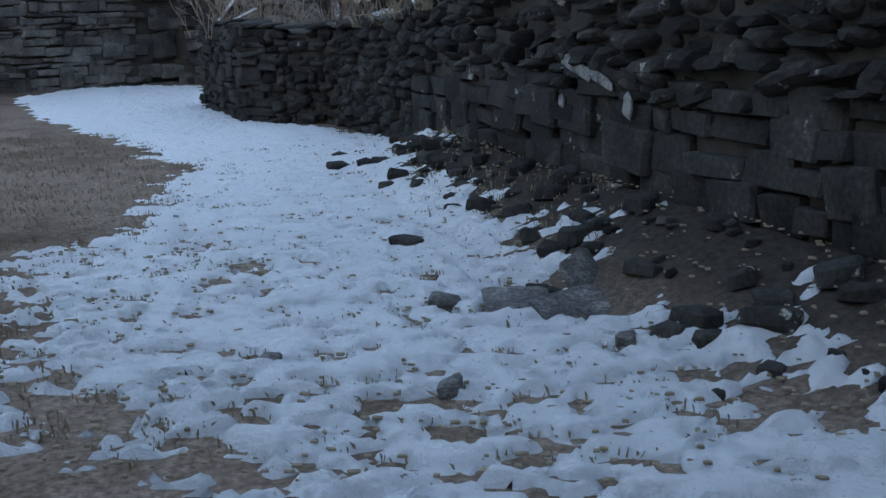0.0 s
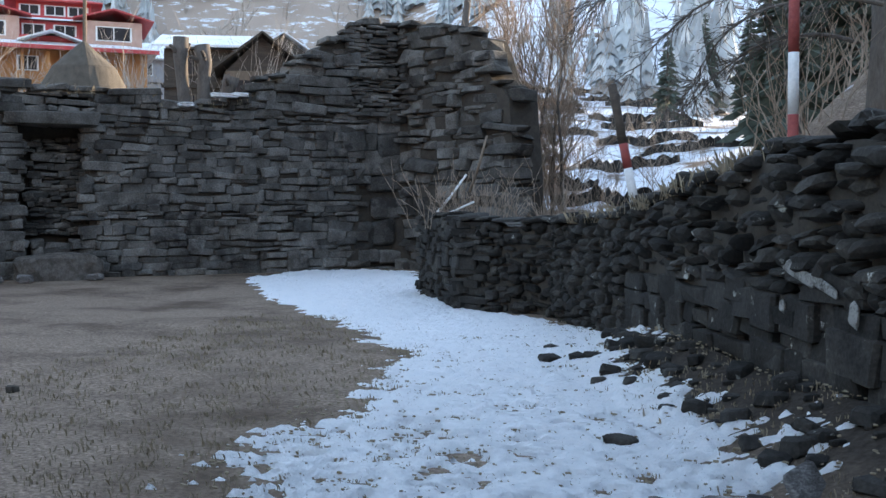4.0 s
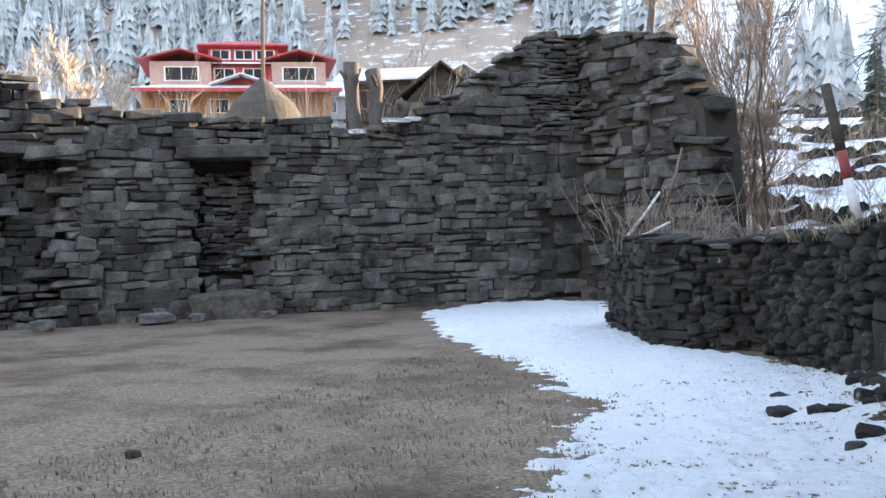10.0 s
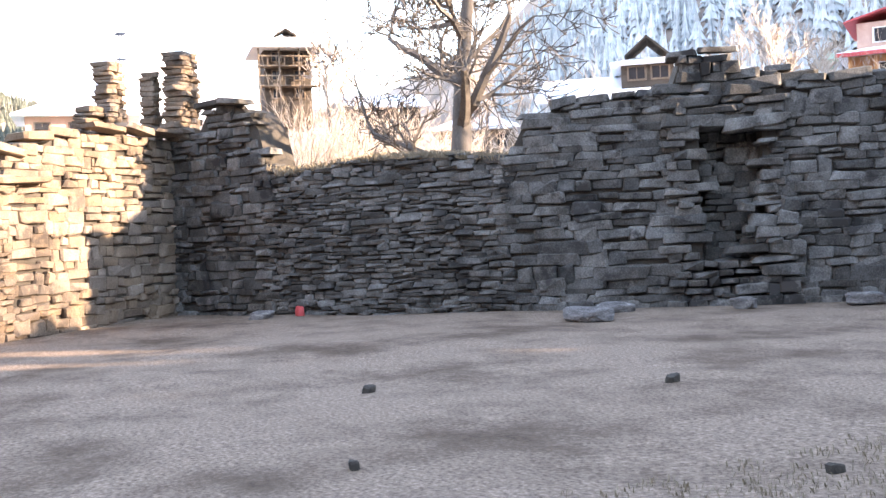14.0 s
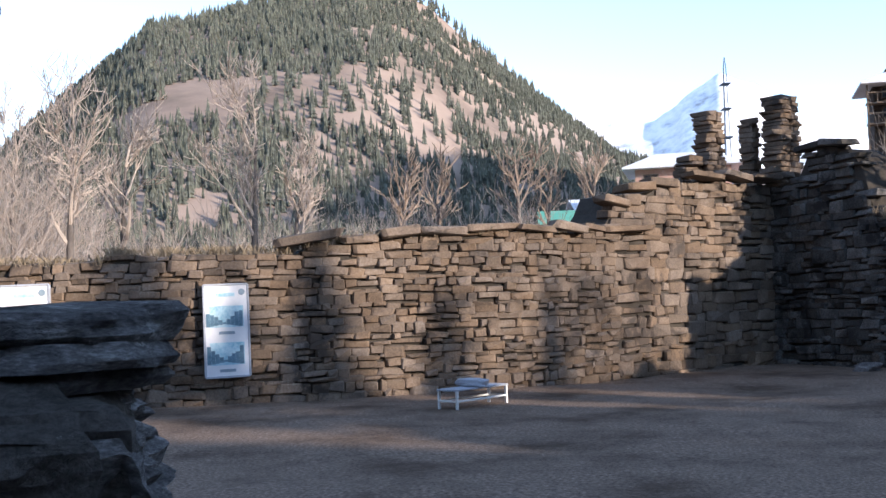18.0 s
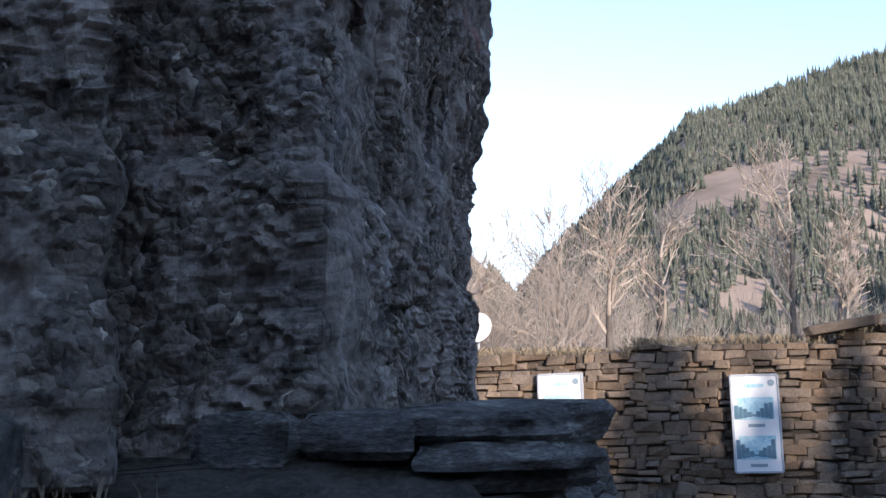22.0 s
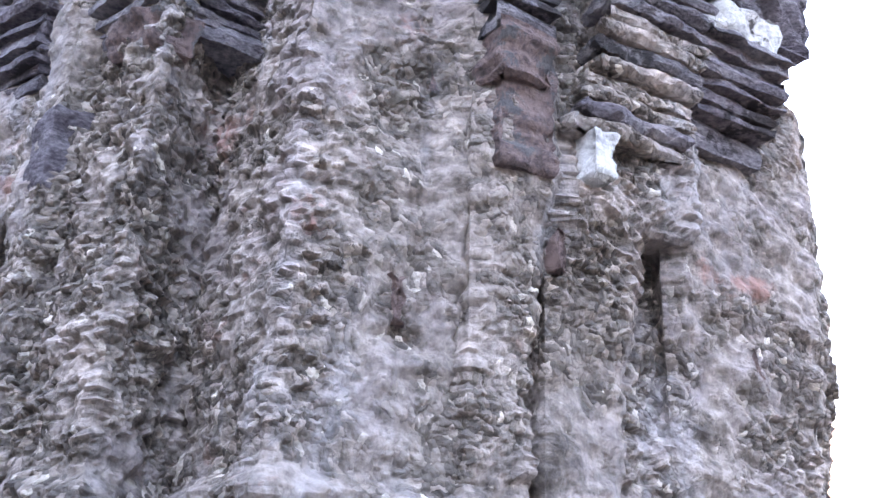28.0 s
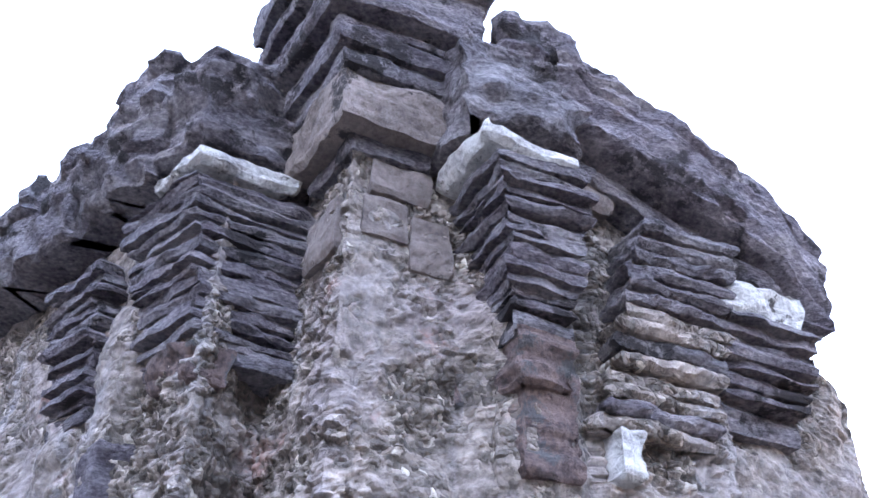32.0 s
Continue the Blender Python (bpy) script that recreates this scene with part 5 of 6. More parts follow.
# information boards fixed to the sunlit wall
def board(s, zc, w, tall, pictures, tag):
    p, u = along(LEFT, s)
    n = Vector((-u.y, u.x))
    m = Matrix.Translation((p.x + n.x * 0.09, p.y + n.y * 0.09, zc)) @ Matrix.Rotation(math.atan2(u.y, u.x), 4, "Z") @ Matrix.Rotation(radians(1.0), 4, "Y")
    ob = empty("information_board", m, label=tag, category="sign", group="boards on the wall")
    box("panel", (-w / 2, -0.02, -tall / 2, w / 2, 0.03, tall / 2), panel_white, ob, "white printed panel", bevel=0.006)
    for x0, x1 in ((-w / 2 - 0.02, -w / 2 + 0.015), (w / 2 - 0.015, w / 2 + 0.02)):
        box("frame", (x0, -0.025, -tall / 2, x1, 0.045, tall / 2), enamel, ob, "grey metal edge", bevel=0.004)
    for z0 in (-tall / 2 - 0.02, tall / 2 - 0.015):
        box("frame", (-w / 2, -0.025, z0, w / 2, 0.045, z0 + 0.035), enamel, ob, "grey metal edge", bevel=0.004)
    for x, mt, nm in ((-w * 0.36, print_ink, "emblem"), (w * 0.36, white_paint, "seal")):
        bm = bmesh.new()
        bmesh.ops.create_cone(bm, cap_ends=True, segments=18, radius1=0.055, radius2=0.055, depth=0.012)
        me = bpy.data.meshes.new(nm)
        bm.to_mesh(me)
        bm.free()
        me.materials.append(mt)
        part(nm, me, ob, "", Matrix.Translation((x, 0.034, tall / 2 - 0.13)) @ Matrix.Rotation(radians(90), 4, "X"))
    box("heading_bar", (-w * 0.2, 0.03, tall / 2 - 0.2, w * 0.22, 0.036, tall / 2 - 0.14), print_blue, ob, "unreadable blue heading", bevel=0)
    for z0, z1 in pictures:
        pic = box("picture", (-w * 0.39, 0.03, z0, w * 0.39, 0.036, z1), print_blue, ob, "printed pale blue view", bevel=0)
        for k in range(9):
            x = -w * 0.37 + k * w * 0.093
            side = abs(k - 4) / 4
            hh = (z1 - z0) * (0.18 + 0.6 * side * rng.uniform(0.7, 1.1))
            box("silhouette", (x, 0.034, z0 + (z1 - z0) * 0.12 * (1 - side) + 0.01, x + w * 0.09, 0.040, z0 + 0.02 + hh), print_dark, pic, "dark printed shape", bevel=0)
        box("caption_bar", (-w * 0.18, 0.03, z0 - 0.12, w * 0.18, 0.036, z0 - 0.07), print_ink, ob, "unreadable caption", bevel=0)
    return ob


board(13.75, 1.27, 0.74, 1.56, ((0.06, 0.42), (-0.58, -0.2)), "tall white information board with two blue pictures")
board(17.0, 1.34, 0.78, 1.56, ((-0.1, 0.42),), "white information board with one blue picture")


def bench():
    c = Vector((-17.39, 1.52))
    m = Matrix.Translation((c.x, c.y, float(height(c.x, c.y)))) @ Matrix.Rotation(radians(-36.4), 4, "Z")
    ob = empty("bench", m, label="pale grey metal bench standing before the sunlit wall", category="bench")
    for k in range(4):
        box("slat", (-0.68, -0.2 + k * 0.1, 0.29, 0.68, -0.11 + k * 0.1, 0.32), enamel, ob, bevel=0.005)
    for x in (-0.66, 0.62):
        for y in (-0.2, 0.15):
            box("leg", (x, y, -0.03, x + 0.04, y + 0.04, 0.29), white_paint, ob, bevel=0.004)
        box("cross_rail", (x, -0.16, 0.12, x + 0.04, 0.15, 0.15), white_paint, ob, bevel=0.004)
    box("stretcher", (-0.62, 0.155, 0.12, 0.62, 0.185, 0.15), white_paint, ob, bevel=0.004)
    box("stretcher", (-0.62, -0.195, 0.12, 0.62, -0.165, 0.15), white_paint, ob, bevel=0.004)
    q = m @ Vector((0.02, 0, 0.32))
    tagged(rock_lump("folded_sheet", (q.x, q.y, q.z + 0.06), (0.75, 0.34, 0.16), 5, enamel, 0.9), "crumpled grey-blue plastic sheet lying on the bench", "sheet")


bench()


def stack_pier(s, w, z0, z1, seed, tag, depth=0.5, off=-0.3):
    """A lone standing pier of piled thin stones on the wall's head."""
    p, u = along(LEFT, s)
    n = Vector((-u.y, u.x))
    r = random.Random(seed)
    ob = empty("stone_pier", Matrix.Translation((p.x + n.x * off, p.y + n.y * off, z0)) @ Matrix.Rotation(math.atan2(u.y, u.x), 4, "Z"), label=tag, category="ruin", group="piers on the wall head")
    shapes = stone_meshes("stone", ochre_piece, TEMPLATES)
    z, i = -0.25, 0
    while z < z1 - z0:
        h = r.uniform(0.07, 0.15)
        t = max(0.0, z) / (z1 - z0)
        for k in (-1, 1):
            ww = w / 2 * r.uniform(0.85, 1.2) * (1.25 - 0.3 * t)
            part("stone", shapes[i % 14], ob, "", Matrix.Translation((k * ww / 2 + r.gauss(0, 0.02), r.gauss(0, 0.03), z + h / 2)) @ Matrix.Rotation(r.gauss(0, 0.15), 4, "Z") @ Matrix.Diagonal((ww * 1.05, depth * r.uniform(0.85, 1.1), h * 1.05, 1)))
            i += 1
        z += h


stack_pier(1.9, 0.5, 4.3, 5.8, 1, "slender standing pier of piled thin stones")
stack_pier(-0.45, 0.74, 4.3, 6.3, 2, "thick standing pier of piled stones", 0.6, 0.05)
stack_pier(-0.25, 0.30, 4.3, 5.95, 3, "narrow standing pier of piled stones", 0.4, -0.7)
stack_pier(2.1, 1.0, 4.25, 4.8, 4, "low pile of thin stones on the wall head", 0.5, -0.5)

# painted poles
def banded_pole(base, top, rad, bands, label):
    ob = empty("banded_pole", Matrix.Translation(base), label=label, category="pole")
    d = Vector(top) - Vector(base)
    a = 0.0
    for length, mt in bands:
        b = min(1.0, a + length / d.length)
        V, F = tube([d * a, d * ((a + b) / 2), d * b], [rad, rad, rad], 12)
        part("band", mesh_of("band", V, F, mt, True), ob)
        a = b
    return ob


pb = Vector((1.62, 10.0, 1.9))
banded_pole(pb, pb + Vector((-0.03, 0.0, 4.2)), 0.055, [(0.75, band_red), (0.63, band_white), (0.60, band_red), (0.6, band_white), (0.6, band_red), (0.6, band_white), (0.6, band_red)], "red and white banded upright pole on the wall")
banded_pole((-0.35, 21.8, 1.2), (-1.0, 22.0, 4.4), 0.10, [(0.6, timber_dark), (0.8, band_white), (0.55, band_red), (1.5, timber_dark)], "leaning dark post with faded red and white bands")

# sticks and rubble on the pier at the corner of the low wall
for a, b in (((-4.2, 18.6, 1.5), (-3.6, 18.9, 2.35)), ((-3.5, 18.7, 2.0), (-3.2, 18.9, 3.1)), ((-4.0, 18.2, 1.5), (-3.2, 17.6, 1.8))):
    V, F = tube([Vector((0, 0, 0)), (Vector(b) - Vector(a)) / 2 + Vector((0.02, 0.01, 0)), Vector(b) - Vector(a)], [0.03, 0.028, 0.022], 8)
    tagged(part("stick", mesh_of("stick", V, F, band_white if a[2] < 1.9 else timber, True), None, "", Matrix.Translation(a)), "peeled stick leaning on the low wall's end", "stick", "sticks on the wall")
brush("dead_brushwood", [(-3.6 + rng.uniform(-0.6, 0.6), 18.4 + rng.uniform(-0.6, 0.8), 1.4) for _ in range(10)], 5, 0.9, twig, "tangle of dry grey brushwood on the wall's end", 5)


def scatter(name, spots, mat, label, group, kinds=ROUND, flat=0.6, near=60):
    shapes = stone_meshes(name, mat, kinds)
    for i, (x, y, size) in enumerate(spots):
        z = float(height(x, y))
        ob = new(name, shapes[i % len(shapes)])
        ob.matrix_basis = Matrix.Translation((x, y, z + size * flat * 0.25)) @ Matrix.Rotation(rng.uniform(0, 6.28), 4, "Z") @ Matrix.Rotation(rng.gauss(0, 0.2), 4, "X") @ Matrix.Diagonal((size * rng.uniform(0.9, 1.5), size * rng.uniform(0.7, 1.1), size * flat, 1))
        tagged(ob, label, "rock", group)


foot = []
for k in range(150):
    s = rng.uniform(9.5, 18.5)
    p, u = along(RIGHT, s)
    n = Vector((u.y, -u.x))
    d = abs(rng.gauss(0, 0.5)) + 0.15
    foot.append((p.x + n.x * d, p.y + n.y * d, rng.choice((0.06, 0.07, 0.08, 0.1, 0.12, 0.16, 0.2))))
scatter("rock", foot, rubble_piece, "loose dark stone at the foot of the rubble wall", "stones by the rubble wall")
scatter("rock", [(0.43, 4.66, 0.13), (0.95, 4.55, 0.13), (1.2, 4.4, 0.1), (1.35, 3.9, 0.12), (-2.59, 15.7, 0.16), (-0.35, 3.6, 0.1), (0.5, 3.2, 0.12)], slate, "dark stone lying on the snow", "stones on the snow", flat=0.8)
scatter("clod", [(-5.42, 7.15, 0.09), (-7.5, 4.7, 0.09), (-6.3, 4.0, 0.1), (-9, 9, 0.12), (-4.6, 5.2, 0.08), (-11, 6.5, 0.12)], core_mat, "small dark clod on the turf", "clods on the turf", flat=0.9)
for i, (x, y, a, tilt, w) in enumerate(((0.84, 4.60, 0.15, 0.25, 0.34), (1.15, 4.45, 0.6, 0.6, 0.46), (1.24, 4.96, 1.0, 0.9, 0.36))):
    ob = part("slab", mesh_of("slab", TEMPLATES[i][0], TEMPLATES[i][1].tolist(), slate), None, "", Matrix.Translation((x, y, float(height(x, y)) + 0.06)) @ Matrix.Rotation(a, 4, "Z") @ Matrix.Rotation(tilt, 4, "X") @ Matrix.Diagonal((w, 0.25, 0.05, 1)))
    tagged(ob, "thin slate slab fallen against the rubble wall", "rock", "fallen slabs")
for i, (x, y, w, hh) in enumerate(((-15.9, 13.2, 1.3, 0.35), (-16.8, 14.6, 0.9, 0.3), (-22.6, 9.5, 1.0, 0.25), (-14.2, 18.6, 0.9, 0.3), (-13.6, 19.2, 0.7, 0.22), (-15.4, 16.6, 0.6, 0.3), (-12.6, 20.4, 0.5, 0.2))):
    tagged(rock_lump("rock", (x, y, hh * 0.35), (w, w * 0.6, hh), 30 + i, slate, i * 1.3), "grey slab lying at the foot of the ruined wall", "rock", "slabs by the ruined wall")
tagged(rock_lump("wrapper", (-22.3, 11.0 - 0.75, 0.12), (0.3, 0.2, 0.3), 3, red_paint), "small red plastic scrap at the wall foot", "litter")
hp, hu = along(BACK, S0 + 9.1)
hn = Vector((-hu.y, hu.x))
tagged(rock_lump("earth_heap", (hp.x + hn.x * 0.25, hp.y + hn.y * 0.25, 0.18), (2.3, 1.5, 1.15), 61, earth, math.atan2(hu.y, hu.x)), "heap of earth and rubble under the blocked doorway", "earth")
for s, z, w in ((S0 + 6.0, 4.14, 0.5), (S0 + 5.0, 4.42, 0.9), (S0 + 4.6, 4.46, 0.5)):
    p, u = along(BACK, s)
    tagged(rock_lump("snow_cap", (p.x + 0.05, p.y - 0.05, z + 0.08), (w, 0.45, 0.14), s, snow_mat, math.atan2(u.y, u.x)), "small cap of snow lying on the wall head", "snow", "snow on the wall")


def tufts(name, spots, seed, size, label, mat=None, blades=9):
    """Dry grass blades."""
    r = random.Random(seed)
    V, F = [], []
    for x, y, z in spots:
        for _ in range(blades):
            a, w = r.uniform(0, 6.28), 0.004 + 0.003 * r.random()
            dx, dy = r.gauss(0, 0.45), r.gauss(0, 0.45)
            L = size * r.uniform(0.5, 1.2)
            bx, by = x + r.gauss(0, 0.05), y + r.gauss(0, 0.05)
            b = len(V)
            V += [(bx - w * math.cos(a), by - w * math.sin(a), z - 0.02), (bx + w * math.cos(a), by + w * math.sin(a), z - 0.02), (bx + dx * L * 0.5 + w, by + dy * L * 0.5, z + L * 0.7), (bx + dx * L, by + dy * L, z + L)]
            F += [(b, b + 1, b + 2), (b, b + 2, b + 3)]
    return tagged(new(name, mesh_of(name, V, F, mat or grass_mat)), label, "grass", kind="stuff")


def on_wall(poly, top, side, s0, s1, n, seed, back=0.7):
    r = random.Random(seed)
    out = []
    for _ in range(n):
        s = r.uniform(s0, s1)
        p, u = along(poly, s)
        nn = Vector((-u.y, u.x)) * side
        d = r.uniform(-0.05, back)
        out.append((p.x - nn.x * d, p.y - nn.y * d, interp(top, s) - 0.03))
    return out


tufts("dry_grass", on_wall(BACK, BACK_TOP, 1, S0 + 17.9, S0 + 23.5, 420, 1) + on_wall(BACK, BACK_TOP, 1, S0 + 4.4, S0 + 11, 130, 2) + on_wall(LEFT, LEFT_TOP, 1, 6, 24, 700, 3, 1.1) + on_wall(RIGHT, RIGHT_TOP, -1, 7, 13, 170, 4, 1.0), 6, 0.16, "dry straw-coloured grass on the wall heads")
spots = []
for _ in range(2600):
    y = rng.uniform(2.4, 14)
    x = rng.uniform(-6, 1.6)
    spots.append((x, y, float(height(x, y)) + 0.01))
tufts("turf_blades", spots, 7, 0.032, "short withered turf blades", blades=6)
litter = Heap()
for _ in range(3200):
    y, x = rng.uniform(2.2, 12), rng.uniform(-2.6, 2.6)
    v, f = ROUND[rng.randrange(8)]
    sz = rng.uniform(0.008, 0.022)
    q = v * np.array([sz * rng.uniform(0.8, 2.2), sz, sz * 0.7]) + np.array([x, y, float(height(x, y)) + 0.03])
    litter.add(q, f.tolist())
tagged(new("frozen_crumbs", litter.mesh("frozen_crumbs", grass_mat)), "crumbs of earth and dead leaves on the snow", "debris", kind="stuff")
tufts("plinth_straw", [(*(K + dL * rng.uniform(0.3, 2.4) + nL * rng.uniform(0.1, 0.7)), 1.38) for _ in range(70)], 9, 0.045, "withered stalks on the plinth", blades=3)


# ---- beyond the walls ----
def haystack(c):
    bm = bmesh.new()
    prof = [(1.9, -0.5), (2.05, 0.5), (1.75, 1.5), (1.1, 2.5), (0.5, 3.1), (0.12, 3.45)]
    rings = []
    for rr, z in prof:
        rings.append([bm.verts.new((math.cos(a) * rr * (1 + 0.1 * noise.noise(Vector((math.cos(a) * 2, math.sin(a) * 2, z)))), math.sin(a) * rr, z + 0.08 * noise.noise(Vector((a, z, 2))))) for a in [2 * math.pi * k / 28 for k in range(28)]])
    for A, B in zip(rings[:-1], rings[1:]):
        for k in range(28):
            bm.faces.new((A[k], A[(k + 1) % 28], B[(k + 1) % 28], B[k]))
    bm.faces.new(rings[-1])
    me = bpy.data.meshes.new("hay_body")
    bm.to_mesh(me)
    bm.free()
    me.materials.append(hay)
    ob = empty("haystack", Matrix.Translation(c), label="conical haystack built round a tall thin pole", category="haystack")
    part("hay_body", me, ob)
    V, F = tube([Vector((0, 0, 0)), Vector((0.05, 0, 5)), Vector((0.25, 0, 11))], [0.09, 0.07, 0.04], 7)
    part("pole", mesh_of("pole", V, F, timber), ob, "tall thin timber pole")


p = at_yaw(32.0, 40.5)
haystack((p.x, p.y, 4.4))


def stump(yaw, r, z0, z1, lean, seed):
    b = at_yaw(yaw, r, z0)
    ob = empty("tree_stump", Matrix.Translation(b), label="pollarded dead trunk cut off at head height", category="tree", group="pollarded trunks")
    rr = random.Random(seed)
    path = [Vector((lean * t * (z1 - z0) + rr.gauss(0, 0.04), 0, t * (z1 - z0))) for t in (0, 0.2, 0.4, 0.6, 0.8, 1.0)]
    V, F = tube(path, [0.22, 0.19, 0.17, 0.16, 0.19, 0.21], 9)
    part("trunk", mesh_of("trunk", V, F, bark, True), ob)
    h = Heap()
    for k in range(4):
        grow(h, rr, path[4], Vector((rr.uniform(-1, 1), rr.uniform(-1, 1), 0.5)).normalized(), 0.45, 0.09, 0, 0.5, 0.1, 5)
    part("knuckles", h.mesh("knuckles", bark), ob)


stump(26.8, 26.5, 3.5, 6.05, -0.05, 1)
stump(25.9, 26.5, 3.5, 5.85, 0.02, 2)
stump(25.2, 26.8, 3.5, 5.1, 0.3, 3)


def gable_roof(name, parent, x0, x1, y0, y1, z, rise, mat, over=0.5, thick=0.12, axis="x", label=""):
    """A pitched roof with eaves and thickness."""
    if axis == "x":
        ym = (y0 + y1) / 2
        v = [(x0 - over, y0 - over, z), (x1 + over, y0 - over, z), (x1 + over, ym, z + rise), (x0 - over, ym, z + rise), (x0 - over, y1 + over, z), (x1 + over, y1 + over, z)]
    else:
        xm = (x0 + x1) / 2
        v = [(x0 - over, y1 + over, z), (x0 - over, y0 - over, z), (xm, y0 - over, z + rise), (xm, y1 + over, z + rise), (x1 + over, y1 + over, z), (x1 + over, y0 - over, z)]
    v += [(a, b, c + thick) for a, b, c in v]
    f = [(0, 3, 2, 1), (3, 4, 5, 2), (6, 7, 8, 9), (9, 8, 11, 10), (0, 1, 7, 6), (4, 10, 11, 5), (1, 2, 8, 7), (2, 5, 11, 8), (3, 0, 6, 9), (4, 3, 9, 10)]
    return part(name, mesh_of(name, v, f, mat), parent, label)


def hip_roof(name, parent, x0, x1, y0, y1, z, rise, mat, over=0.6, inset=0.35, label=""):
    w, d = x1 - x0, y1 - y0
    i = inset * min(w, d)
    b = [(x0 - over, y0 - over, z), (x1 + over, y0 - over, z), (x1 + over, y1 + over, z), (x0 - over, y1 + over, z)]
    t = [(x0 + i, y0 + i, z + rise), (x1 - i, y0 + i, z + rise), (x1 - i, y1 - i, z + rise), (x0 + i, y1 - i, z + rise)]
    lo = [(a, c, e - 0.12) for a, c, e in b]
    f = [(0, 1, 5, 4), (1, 2, 6, 5), (2, 3, 7, 6), (3, 0, 4, 7), (4, 5, 6, 7), (8, 11, 10, 9), (8, 9, 1, 0), (9, 10, 2, 1), (10, 11, 3, 2), (11, 8, 0, 3)]
    return part(name, mesh_of(name, b + t + lo, f, mat), parent, label)


def window(parent, x, y, z, w, h, trim, axis="y"):
    """A window on a front that faces -y (or -x)."""
    fr = box("window", (x - w / 2 - 0.1, y - 0.08, z - 0.1, x + w / 2 + 0.1, y + 0.05, z + h + 0.1), trim, parent, "framed window", bevel=0.02)
    box("pane", (x - w / 2, y - 0.10, z, x - 0.03, y - 0.05, z + h), window_dark, fr, "dark glass", bevel=0)
    box("pane", (x + 0.03, y - 0.10, z, x + w / 2, y - 0.05, z + h), window_dark, fr, "dark glass", bevel=0)


def place(yaw, r, z, turn=0.0):
    """A house's own frame: its front (-y) turned towards the court."""
    b = at_yaw(yaw, r, z)
    return Matrix.Translation(b) @ Matrix.Rotation(radians(yaw + turn), 4, "Z")


def red_house():
    ob = empty("house", place(33.6, 95, 12.4, 0) @ Matrix.Diagonal((1.6, 1.2, 0.92, 1)), label="large house with red roofs, pink walls and orange timber galleries", category="house")
    box("wall", (-5.0, 0.2, -1.0, 5.0, 8, 3.2), orange_timber, ob, "orange timber ground storey", bevel=0.03)
    for k in range(9):
        x = -5 + k * 1.25
        box("post", (x - 0.09, -0.9, -1.0, x + 0.09, -0.72, 3.0), orange_timber, ob, "orange timber post", bevel=0.015)
    for x in (-3.2, -1.0, 2.6):
        window(ob, x, 0.2, 1.1, 0.9, 1.2, white_paint)
    hip_roof("roof", ob, -5.2, 5.2, -1.0, 8, 3.2, 0.55, roof_snow, 0.5, 0.12, "pale lean-to roof over the gallery")
    box("fascia", (-5.7, -1.58, 2.78, 5.7, -1.48, 3.14), red_paint, ob, "red fascia board", bevel=0.01)
    box("wall", (-4.7, 0.2, 3.6, -1.4, 7.5, 6.0), pink_wall, ob, "pink plastered wing", bevel=0.03)
    box("wall", (1.9, 0.2, 3.6, 4.9, 7.5, 6.0), pink_wall, ob, "pink plastered wing", bevel=0.03)
    box("wall", (-1.4, 1.3, 3.5, 1.9, 7.5, 5.9), red_paint, ob, "red recessed middle", bevel=0.03)
    for x in (-3.0, 3.4):
        window(ob, x, 0.2, 4.2, 1.7, 1.2, white_paint)
    for x in (-0.7, 0.9):
        window(ob, x, 1.3, 4.1, 1.0, 1.4, white_paint)
    box("balcony", (-1.4, 0.0, 3.4, 1.9, 1.3, 3.55), red_paint, ob, "red balcony", bevel=0.01)
    box("balcony_rail", (-1.4, 0.0, 3.55, 1.9, 0.08, 4.3), red_paint, ob, "red balcony front", bevel=0.01)
    gable_roof("roof", ob, -4.8, -1.3, 0.1, 7.5, 6.0, 1.0, red_paint, 0.5, 0.14, "y", "red gabled roof")
    gable_roof("roof", ob, 1.8, 5.0, 0.1, 7.5, 6.0, 1.0, red_paint, 0.5, 0.14, "y", "red gabled roof")
    gable_roof("porch_roof", ob, -1.2, 1.6, -1.2, 1.2, 3.5, 1.0, roof_snow, 0.3, 0.12, "y", "pale porch gable")
    gable_roof("roof", ob, -2.0, 2.4, 1.0, 7.5, 5.9, 0.9, roof_snow, 0.3, 0.12, "x", "snowy middle roof")
    box("wall", (-1.6, 2.2, 6.0, 2.3, 6.8, 8.0), red_paint, ob, "red top storey", bevel=0.03)
    for x in (-0.9, 0.4, 1.6):
        window(ob, x, 2.2, 6.7, 0.9, 0.8, white_paint)
    hip_roof("roof", ob, -1.7, 2.4, 2.0, 7.0, 8.0, 0.7, red_paint, 0.5, 0.3, "red top roof")


red_house()


